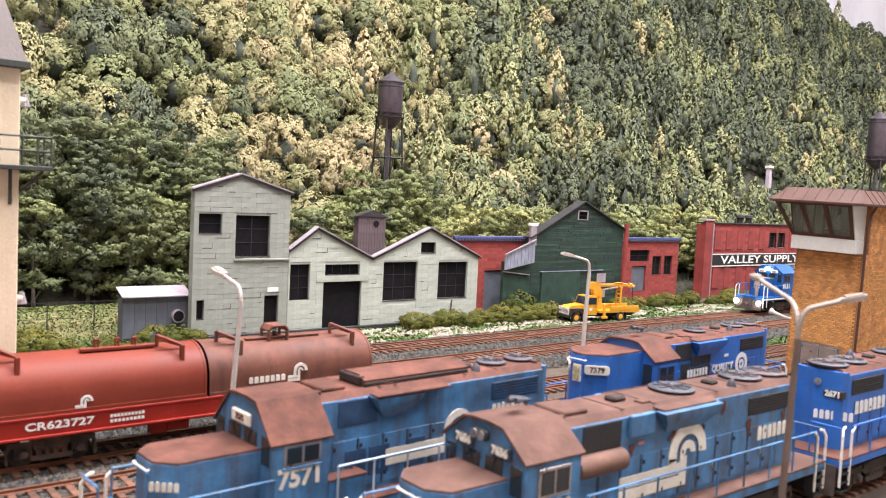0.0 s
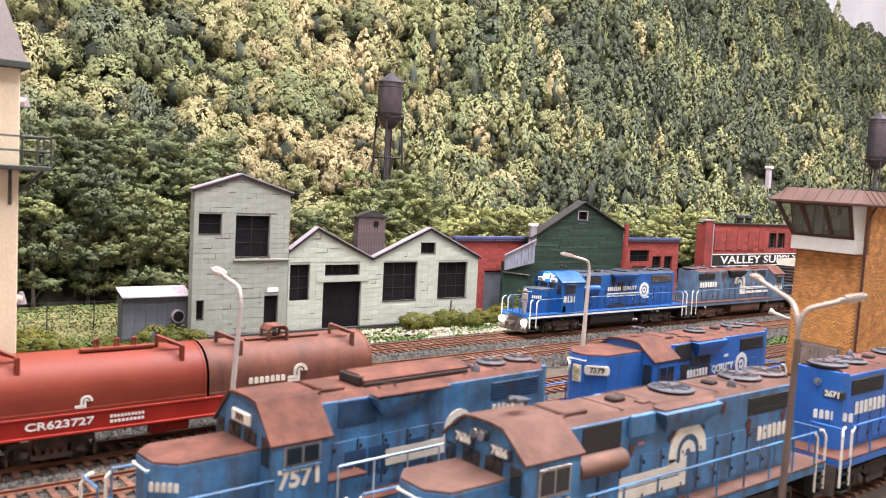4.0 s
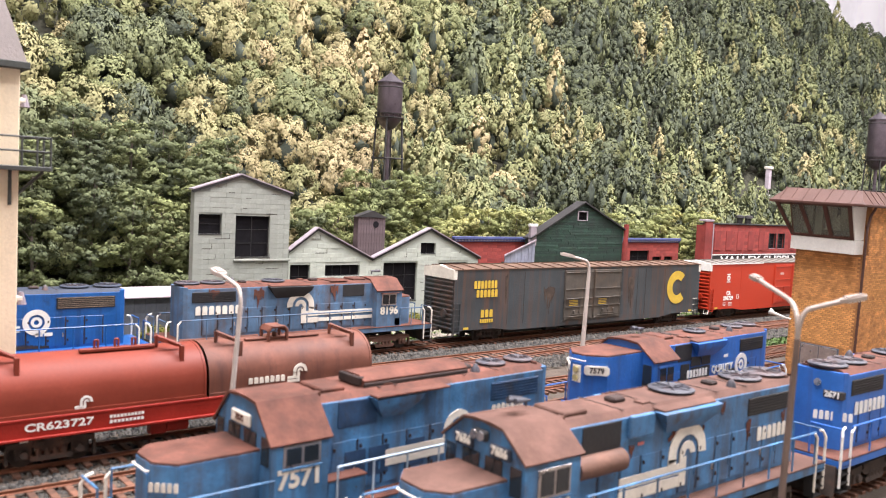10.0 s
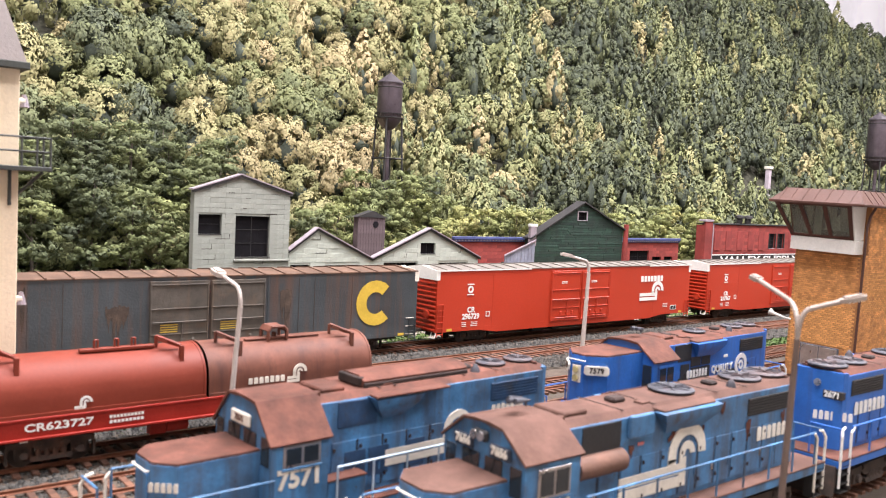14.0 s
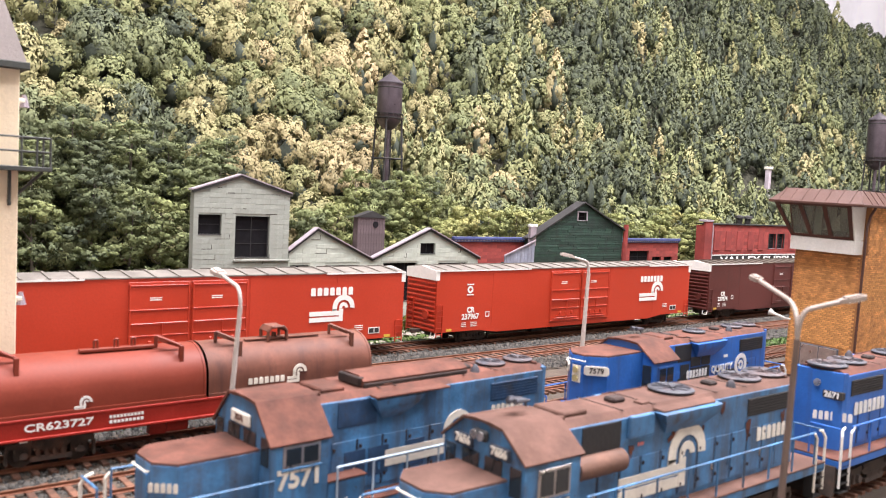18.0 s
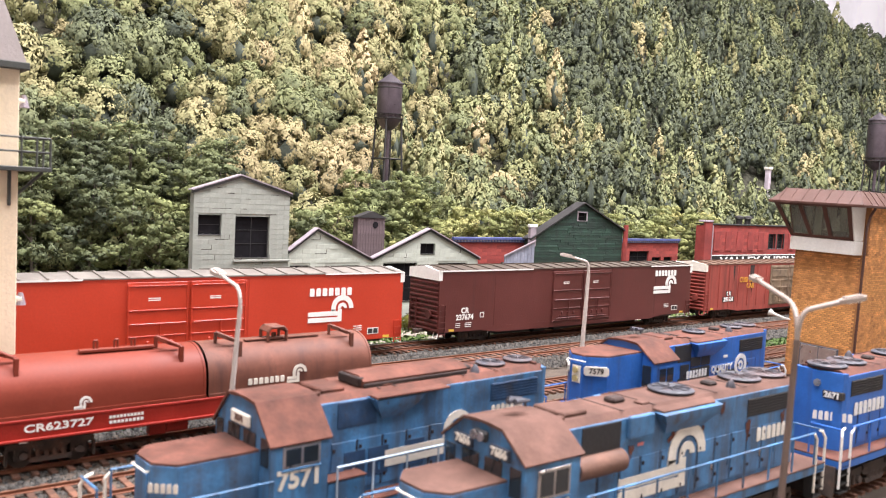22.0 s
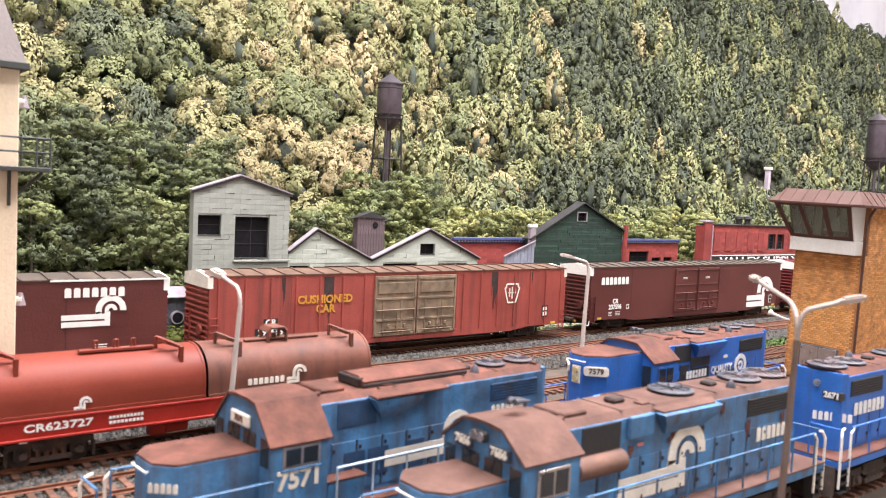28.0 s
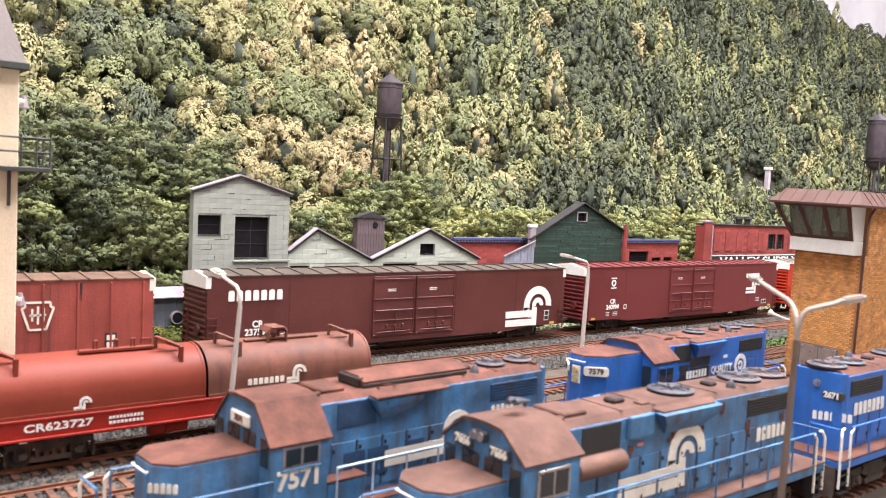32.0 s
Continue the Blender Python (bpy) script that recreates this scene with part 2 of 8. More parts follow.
def leaf_material(name, low, fresh, mid, high):
    """Foliage: each tree carries a number of its own that picks its green."""
    m = bpy.data.materials.new(name)
    m.use_nodes = True
    n, l = m.node_tree.nodes, m.node_tree.links
    b = n["Principled BSDF"]
    at = n.new("ShaderNodeAttribute")
    at.attribute_name = "tree_hue"
    geo = n.new("ShaderNodeNewGeometry")
    add = n.new("ShaderNodeMath")
    add.operation = "MULTIPLY_ADD"
    add.inputs[1].default_value = 0.015
    l.new(geo.outputs["Random Per Island"], add.inputs[0])
    l.new(at.outputs["Fac"], add.inputs[2])
    r = n.new("ShaderNodeValToRGB")
    # the ramp's first colour paints the shade inside the crowns, on their cores
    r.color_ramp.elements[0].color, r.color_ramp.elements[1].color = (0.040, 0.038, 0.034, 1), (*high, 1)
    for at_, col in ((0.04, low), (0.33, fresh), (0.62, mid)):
        e = r.color_ramp.elements.new(at_)
        e.color = (*col, 1)
    l.new(add.outputs[0], r.inputs[0])
    tc, nz, mr, hsv = n.new("ShaderNodeTexCoord"), n.new("ShaderNodeTexNoise"), n.new("ShaderNodeMapRange"), n.new("ShaderNodeHueSaturation")
    nz.inputs["Scale"].default_value, nz.inputs["Detail"].default_value, nz.inputs["Roughness"].default_value = 87 / 0.22, 5, 0.75
    mr.inputs[1].default_value, mr.inputs[2].default_value, mr.inputs[3].default_value, mr.inputs[4].default_value = 0.32, 0.68, 0.66, 1.24
    l.new(tc.outputs["Object"], nz.inputs["Vector"])
    l.new(nz.outputs["Fac"], mr.inputs[0])
    l.new(mr.outputs[0], hsv.inputs["Value"])
    l.new(r.outputs[0], hsv.inputs["Color"])
    l.new(hsv.outputs[0], b.inputs["Base Color"])
    b.inputs["Roughness"].default_value = 0.75
    b.inputs["Specular IOR Level"].default_value = 0.15
    return m


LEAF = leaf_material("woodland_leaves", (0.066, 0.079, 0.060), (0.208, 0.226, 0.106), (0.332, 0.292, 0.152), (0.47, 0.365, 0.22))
LEAF_BUSH = leaf_material("bush_leaves", (0.04, 0.055, 0.012), (0.10, 0.105, 0.02), (0.16, 0.135, 0.028), (0.25, 0.19, 0.045))
LEAF_GRASS = leaf_material("weed_blades", (0.04, 0.065, 0.02), (0.085, 0.14, 0.04), (0.15, 0.18, 0.06), (0.28, 0.25, 0.12))
LEAF_EDGE = leaf_material("wood_edge_leaves", (0.074, 0.089, 0.06), (0.17, 0.195, 0.088), (0.26, 0.28, 0.11), (0.38, 0.35, 0.14))


# ---- mesh helpers, in prototype metres ----
class Solid:
    def __init__(self):
        self.v, self.f = [], []

    def add(self, vs, fs):
        o = len(self.v)
        self.v += [tuple(p) for p in vs]
        self.f += [tuple(i + o for i in q) for q in fs]
        return self

    def box(self, x0, x1, y0, y1, z0, z1, b=0.0):
        if not b:
            return self.add([(x, y, z) for x in (x0, x1) for y in (y0, y1) for z in (z0, z1)],
                            [(0, 1, 3, 2), (4, 6, 7, 5), (0, 4, 5, 1), (2, 3, 7, 6), (0, 2, 6, 4), (1, 5, 7, 3)])
        b = min(b, 0.45 * min(x1 - x0, y1 - y0, z1 - z0))
        vs, idx = [], {}
        for sx in (0, 1):
            for sy in (0, 1):
                for sz in (0, 1):
                    c = ((x0, x1)[sx], (y0, y1)[sy], (z0, z1)[sz])
                    s = (1 - 2 * sx, 1 - 2 * sy, 1 - 2 * sz)
                    for a in range(3):
                        idx[sx, sy, sz, a] = len(vs)
                        vs.append(tuple(c[k] + (0 if k == a else b * s[k]) for k in range(3)))
        fs = []
        for a in range(3):
            p, q = [k for k in range(3) if k != a]
            for side in (0, 1):
                face = []
                for u, w in ((0, 0), (1, 0), (1, 1), (0, 1)):
                    s = [0, 0, 0]
                    s[a], s[p], s[q] = side, u, w
                    face.append(idx[(*s, a)])
                fs.append(tuple(face))
            for u in (0, 1):
                for w in (0, 1):
                    s0, s1 = [0, 0, 0], [0, 0, 0]
                    s0[a], s0[p], s0[q] = 0, u, w
                    s1[a], s1[p], s1[q] = 1, u, w
                    fs.append((idx[(*s0, p)], idx[(*s1, p)], idx[(*s1, q)], idx[(*s0, q)]))
        for sx in (0, 1):
            for sy in (0, 1):
                for sz in (0, 1):
                    fs.append(tuple(idx[sx, sy, sz, a] for a in range(3)))
        return self.add(vs, fs)

    def prism(self, prof, axis, c0, c1):
        """A closed outline drawn out along an axis: x (outline in y, z), y (x, z) or z (x, y)."""
        def at(p, c):
            return {"x": (c, p[0], p[1]), "y": (p[0], c, p[1]), "z": (p[0], p[1], c)}[axis]
        n = len(prof)
        vs = [at(p, c0) for p in prof] + [at(p, c1) for p in prof]
        fs = [(i, (i + 1) % n, n + (i + 1) % n, n + i) for i in range(n)]
        return self.add(vs, fs + [tuple(range(n))[::-1], tuple(range(n, 2 * n))])

    def cyl(self, p0, p1, r0, r1=None, n=12):
        r1 = r0 if r1 is None else r1
        p0, p1 = Vector(p0), Vector(p1)
        d = (p1 - p0).normalized()
        a = d.orthogonal().normalized()
        c = d.cross(a)
        ring = [a * math.cos(2 * math.pi * i / n) + c * math.sin(2 * math.pi * i / n) for i in range(n)]
        vs = [p0 + r0 * q for q in ring] + [p1 + r1 * q for q in ring]
        fs = [(i, (i + 1) % n, n + (i + 1) % n, n + i) for i in range(n)]
        return self.add(vs, fs + [tuple(range(n))[::-1], tuple(range(n, 2 * n))])

    def tube(self, pts, r, n=6):
        for a, c in zip(pts, pts[1:]):
            self.cyl(a, c, r, None, n)
        return self

    def lathe(self, prof, centre=(0, 0, 0), n=20):
        """prof: (radius, height) from bottom to top."""
        cx, cy, cz = centre
        vs = [(cx + r * math.cos(2 * math.pi * i / n), cy + r * math.sin(2 * math.pi * i / n), cz + z)
              for r, z in prof for i in range(n)]
        fs = [(k * n + i, k * n + (i + 1) % n, (k + 1) * n + (i + 1) % n, (k + 1) * n + i)
              for k in range(len(prof) - 1) for i in range(n)]
        return self.add(vs, fs + [tuple(range(n))[::-1], tuple(range((len(prof) - 1) * n, len(prof) * n))])

    def ball(self, c, r, n=10):
        rx, ry, rz = (r, r, r) if isinstance(r, (int, float)) else r
        prof = [(math.sin(math.pi * k / 6), -math.cos(math.pi * k / 6)) for k in range(7)]
        vs = [(c[0] + rx * max(q, 0.02) * math.cos(2 * math.pi * i / n), c[1] + ry * max(q, 0.02) * math.sin(2 * math.pi * i / n), c[2] + rz * h)
              for q, h in prof for i in range(n)]
        fs = [(k * n + i, k * n + (i + 1) % n, (k + 1) * n + (i + 1) % n, (k + 1) * n + i) for k in range(6) for i in range(n)]
        return self.add(vs, fs + [tuple(range(n))[::-1], tuple(range(6 * n, 7 * n))])

    def turned(self, m):
        self.v = [tuple(m @ Vector(p)) for p in self.v]
        return self


def mesh_of(name, solid, material, smooth=True):
    me = bpy.data.meshes.new(name)
    me.from_pydata([(x * K, y * K, z * K) for x, y, z in solid.v], [], solid.f)
    bm = bmesh.new()
    bm.from_mesh(me)
    bmesh.ops.recalc_face_normals(bm, faces=bm.faces)
    bm.to_mesh(me)
    bm.free()
    me.materials.append(material)
    if smooth:
        me.polygons.foreach_set("use_smooth", [True] * len(me.polygons))
        me.set_sharp_from_angle(angle=radians(32))
    return me


def part(name, solid, material, parent, label="", at=None):
    """One mesh under a thing or a part. solid: a Solid, or a mesh that is shared."""
    me = solid if isinstance(solid, bpy.types.Mesh) else mesh_of(name, solid, material)
    ob = new(name, me)
    ob.parent = parent
    if at is not None:
        ob.matrix_basis = at
    return tagged(ob, label)


def place(x, y, z=0.0, rx=0, ry=0, rz=0):
    return pose(x * K, y * K, z * K, rx, ry, rz)


def thing(name, at, label, category, group="", kind=""):
    ob = new(name)
    ob.empty_display_size = 0.005
    ob.matrix_basis = at
    return tagged(ob, label, category, group, kind)


def solid_thing(name, solid, material, at, label, category, group="", kind=""):
    ob = new(name, mesh_of(name, solid, material))
    ob.matrix_basis = at
    return tagged(ob, label, category, group, kind)


def lettering(text, size, material, parent, at, name="lettering", label="", align="CENTER", bold=0.0, squeeze=1.0):
    """Raised writing on a part; size is the height of the capitals."""
    cu = bpy.data.curves.new("writing", "FONT")
    cu.body, cu.align_x, cu.align_y = text, align, "CENTER"
    cu.size, cu.extrude, cu.offset = size * 1.38 * K, 0.012 * K, bold * K
    cu.resolution_u = 3
    tmp = bpy.data.objects.new("writing", cu)
    me = bpy.data.meshes.new_from_object(tmp)
    bpy.data.objects.remove(tmp)
    bpy.data.curves.remove(cu)
    if squeeze != 1.0:
        me.transform(Matrix.Diagonal((squeeze, 1, 1, 1)))
    me.materials.clear()
    me.materials.append(material)
    return part(name, me, material, parent, label, at)


def facing(x, y, z, rz=0):
    """Upright on a side that faces -y (rz 0)."""
    return place(x, y, z) @ pose(0, 0, 0, 0, 0, rz) @ pose(0, 0, 0, 90, 0, 0)


def word_bars(s, x, z, w, h, n=7, y=0.0, t=0.025):
    """Plain blocks in the size of a word on a side that faces -y."""
    step = w / n
    for i in range(n):
        x0 = x - w / 2 + i * step
        s.prism([(x0 + step * 0.14, z - h / 2), (x0 + step * 0.86, z - h / 2), (x0 + step * 0.86, z + h / 2 * 0.7),
                 (x0 + step * 0.72, z + h / 2), (x0 + step * 0.28, z + h / 2), (x0 + step * 0.14, z + h / 2 * 0.7)], "y", y - t, y)
    return s


def split(s):
    """The separate blocks of a word, each with its share of the corners."""
    n = 12
    out = []
    for i in range(0, len(s.v), n):
        q = Solid()
        q.v = list(s.v[i:i + n])
        q.f = [tuple(c - i for c in f) for f in s.f if i <= f[0] < i + n]
        out.append(q)
    return out


def arch_mark(s, x, z, size, y=0.0, t=0.025, flip=1, bars=1.6, drop=(0.72, 1.15)):
    """Round arch over bars that run to one side: the plain shape of the road's emblem. Faces -y."""
    r = size / 2

    def arc(r0, r1, a0, a1, n=12):
        pts = [(x + flip * r1 * math.cos(radians(a0 + (a1 - a0) * i / n)), z + r1 * math.sin(radians(a0 + (a1 - a0) * i / n))) for i in range(n + 1)]
        pts += [(x + flip * r0 * math.cos(radians(a1 + (a0 - a1) * i / n)), z + r0 * math.sin(radians(a1 + (a0 - a1) * i / n))) for i in range(n + 1)]
        for i in range(n):
            q = [pts[i], pts[i + 1], pts[2 * n - i], pts[2 * n + 1 - i]]
            s.prism(q, "y", y - t, y)
    arc(0.6 * r, 1.0 * r, -4, 195)
    arc(0.14 * r, 0.4 * r, -4, 195)
    x0, x1 = sorted((x - flip * 1.0 * r, x - flip * 0.6 * r))
    s.box(x0, x1, y - t, y, z - drop[0] * r, z - 0.1 * r)
    x0, x1 = sorted((x - flip * 0.4 * r, x - flip * 0.05 * r))
    s.box(x0, x1, y - t, y, z - (drop[1] + 0.18) * r, z - 0.1 * r)
    for zz in (-drop[0], -drop[1]):
        x0, x1 = sorted((x - flip * (1.0 + bars) * r, x - flip * 0.05 * r))
        s.box(x0, x1, y - t * 0.9, y, z + zz * r - 0.17 * r, z + zz * r + 0.17 * r)
    return s


# ---- the room and the ground ----
def room():
    x0, x1, y0, y1, z0 = -1.3 / K, 4.1 / K, -2.3 / K, 0.93 / K, -0.9 / K
    top = CEILING / K
    s = Solid().box(x0, x1, y1, y1 + 4, -0.3, top)
    solid_thing("backdrop", s, SKY_PAINT, place(0, 0, 0), "pale lilac printed sky behind the wooded hill", "backdrop", kind="structure")
    for nm, q in (("wall_south", (x0, x1, y0 - 4, y0, z0, top)), ("wall_west", (x0 - 4, x0, y0, y1 + 4, z0, top)), ("wall_east", (x1, x1 + 4, y0, y1 + 4, z0, top))):
        solid_thing(nm, Solid().box(*q), ROOM_WALL, place(0, 0, 0), "plain painted room wall", "wall", kind="structure")
    solid_thing("ceiling", Solid().box(x0 - 4, x1 + 4, y0 - 4, y1 + 4, top, top + 4), ROOM_WALL, place(0, 0, 0), "plain white room ceiling", "ceiling", kind="structure")
    solid_thing("floor", Solid().box(x0 - 4, x1 + 4, y0 - 4, y1 + 4, z0 - 4, z0), ROOM_WALL, place(0, 0, 0), "plain room floor under the layout", "floor", kind="structure")


def ground():
    s = Solid().box(-1.3 / K, 4.1 / K, -47.5, 0.93 / K, -30, -0.42)
    solid_thing("ground", s, GROUND, place(0, 0, 0), "grey-brown gravelled layout surface between the tracks", "ground", kind="structure")


def hill_height(x, y):
    if y < 13:
        return -0.5
    k = (y - 13) / 47
    return -0.5 + (51.5 + 4.6 * math.exp(-((x - 186) / 36) ** 2)) * k ** 1.2 + 0.5 * math.sin(x / 17 + 1) * k + 1.2 * math.sin(x / 7 + y / 9) * min(1, 3 * k)


def bank_height(x, y):
    """The grassy bank of the clearing, west of the works."""
    k = min(1.0, max(0.0, (y - 10.2) / 3.6))
    return -0.46 + 1.75 * k * k * (3 - 2 * k) + 0.12 * k * noise.noise((x / 1.3, y / 1.3, 4.0))


def grass_bank():
    s = Solid()
    nx, ny = 36, 12
    xs = [3.0 + 17.2 * i / nx for i in range(nx + 1)]
    ys = [10.0 + 4.4 * j / ny for j in range(ny + 1)]
    s.add([(x, y, bank_height(x, y)) for y in ys for x in xs],
          [(j * (nx + 1) + i, j * (nx + 1) + i + 1, (j + 1) * (nx + 1) + i + 1, (j + 1) * (nx + 1) + i) for j in range(ny) for i in range(nx)])
    o = len(s.v)
    s.v += [(x, 14.4, -0.6) for x in xs]
    s.f += [(ny * (nx + 1) + i, ny * (nx + 1) + i + 1, o + i + 1, o + i) for i in range(nx)]
    solid_thing("grass_bank", s, DRY_GRASS, place(0, 0, 0), "tan and green grassy bank of a clearing below the wood", "ground", kind="structure")


def hill():
    s = Solid()
    nx, ny = 60, 24
    xs = [-90 + 400 * i / nx for i in range(nx + 1)]
    ys = [12.6 + 50 * j / ny for j in range(ny + 1)]
    vs = [(x, y, hill_height(x, y)) for y in ys for x in xs]
    fs = [(j * (nx + 1) + i, j * (nx + 1) + i + 1, (j + 1) * (nx + 1) + i + 1, (j + 1) * (nx + 1) + i) for j in range(ny) for i in range(nx)]
    s.add(vs, fs)
    back = [(x, 66, -0.5) for x in xs]
    o = len(s.v)
    s.v += back
    s.f += [(ny * (nx + 1) + i, ny * (nx + 1) + i + 1, o + i + 1, o + i) for i in range(nx)]
    solid_thing("hillside", s, SHADE_GROWTH, place(0, 0, 0), "steep hillside under the woods, coloured like foliage in shade", "hill", kind="structure")


# ---- leaves ----
rng = np.random.default_rng(7)


def ico_sphere():
    bm = bmesh.new()
    bmesh.ops.create_icosphere(bm, subdivisions=1, radius=1.0)
    bm.verts.ensure_lookup_table()
    v = np.array([q.co[:] for q in bm.verts])
    f = np.array([[q.index for q in p.verts] for p in bm.faces])
    bm.free()
    return v, f


ICO_V, ICO_F = ico_sphere()


def unit(v):
    return v / (np.linalg.norm(v, axis=-1)[..., None] + 1e-9)


def crown(kind, leaves):
    """One crown about 1 unit in radius: corners (n, 3, 3), the way each corner faces (n, 3, 3), a tint for each leaf (n)."""
    clumps = []
    n = {"tall": 40, "round": 60, "ragged": 50, "spray": 26}[kind]
    for i in range(n):
        k = (i + rng.uniform(0.2, 0.8)) / n
        a = i * 2.4 + rng.uniform(-0.6, 0.6)
        if kind == "tall":
            q = 0.72 * (1 - k ** 1.7) * (0.55 + 0.45 * min(1, k / 0.2)) * rng.uniform(0.75, 1.1)
            clumps.append((q * math.cos(a), q * math.sin(a), -0.7 + 1.95 * k, rng.uniform(0.13, 0.22) * (1.15 - 0.5 * k)))
        elif kind == "spray":
            q = math.sqrt(rng.uniform(0.02, 1))
            clumps.append((q * math.cos(a), q * math.sin(a), rng.uniform(-0.75, 0.75) * (1.1 - 0.6 * q), rng.uniform(0.18, 0.36)))
        else:
            h = -0.3 + 1.25 * k
            q = math.sqrt(max(0.02, 1 - h * h)) * rng.uniform(0.62, 0.95)
            wide = (0.12, 0.25) if kind == "round" else (0.1, 0.32)
            clumps.append((q * math.cos(a), q * math.sin(a), h * rng.uniform(0.8, 1.12), rng.uniform(*wide) * 1.1))
    clumps = np.array(clumps)
    cen, rad = clumps[:, :3], clumps[:, 3]
    tint = rng.normal(size=len(rad)) * 0.035
    own = rng.choice(len(rad), leaves, p=rad ** 2 / (rad ** 2).sum())
    out = unit(cen * np.array([1, 1, 0.5 if kind == "tall" else 1]))[own]
    way = unit(rng.normal(size=(leaves, 3)))
    flip = np.where((way * out).sum(1) < -0.25, -1.0, 1.0)
    way *= flip[:, None]
    flat = np.array([1, 1, 0.75]) if kind == "spray" else np.array([1, 1, 0.9])
    pos = cen[own] + way * flat * (rad[own] * rng.uniform(0.66, 1.1, leaves))[:, None]
    nrm = unit(way + out * 0.3 + rng.normal(size=(leaves, 3)) * 0.24)
    u = unit(np.cross(nrm, rng.normal(size=(leaves, 3))))
    w = np.cross(nrm, u)
    size = math.sqrt({"tall": 5.2, "round": 9.6, "ragged": 9.2, "spray": 6.5}[kind] / leaves)
    sz = size * rng.uniform(0.6, 1.25, leaves)[:, None]
    tri = np.stack([pos - u * sz, pos + u * sz * 0.7 - w * sz * 0.8, pos + u * sz * 0.7 + w * sz * 0.8], 1)
    face = np.repeat(unit(way * 0.6 + nrm * 0.12 + out * (0.7 if kind != "spray" else 0.35) + rng.normal(size=(leaves, 3)) * 0.07)[:, None], 3, axis=1)
    shade = tint[own] + rng.normal(size=leaves) * 0.018
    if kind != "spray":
        # a small rough core under the leaves, coloured dark for the shade inside
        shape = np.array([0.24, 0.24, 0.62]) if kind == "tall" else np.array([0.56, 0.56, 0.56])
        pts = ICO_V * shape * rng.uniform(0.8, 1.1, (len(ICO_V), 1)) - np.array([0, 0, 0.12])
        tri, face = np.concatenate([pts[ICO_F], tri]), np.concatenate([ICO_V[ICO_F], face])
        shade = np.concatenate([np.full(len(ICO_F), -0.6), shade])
    return tri, face, shade


def leaf_mesh(name, tris, faces, hue, material):
    """tris (n, 3, 3) in prototype metres, faces (n, 3, 3): the way the corners face, hue: one number a leaf."""
    n = len(tris)
    me = bpy.data.meshes.new(name)
    me.vertices.add(3 * n)
    me.vertices.foreach_set("co", (tris.reshape(-1) * K).astype(np.float32))
    me.loops.add(3 * n)
    me.loops.foreach_set("vertex_index", np.arange(3 * n, dtype=np.int32))
    me.polygons.add(n)
    me.polygons.foreach_set("loop_start", np.arange(0, 3 * n, 3, dtype=np.int32))
    me.polygons.foreach_set("loop_total", np.full(n, 3, dtype=np.int32))
    me.polygons.foreach_set("use_smooth", np.ones(n, dtype=bool))
    me.update(calc_edges=True)
    at = me.attributes.new("tree_hue", "FLOAT", "FACE")
    at.data.foreach_set("value", np.asarray(hue, dtype=np.float32))
    me.materials.append(material)
    me.normals_split_custom_set_from_vertices(faces.reshape(-1, 3).astype(np.float32))
    return me


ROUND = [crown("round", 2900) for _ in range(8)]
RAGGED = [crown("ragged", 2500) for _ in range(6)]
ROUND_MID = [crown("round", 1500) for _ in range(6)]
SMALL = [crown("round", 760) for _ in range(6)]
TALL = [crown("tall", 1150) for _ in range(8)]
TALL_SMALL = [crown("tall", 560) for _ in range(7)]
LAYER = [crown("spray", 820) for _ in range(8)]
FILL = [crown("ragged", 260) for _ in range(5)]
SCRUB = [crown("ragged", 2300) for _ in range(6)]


def turned_crown(src, a, size, at):
    rot = np.array([[np.cos(a), -np.sin(a), 0], [np.sin(a), np.cos(a), 0], [0, 0, 1]])
    return (src[0] @ rot.T) * np.array(size) + np.array(at), src[1] @ rot.T


def one_of(kinds):
    return kinds[rng.integers(len(kinds))]


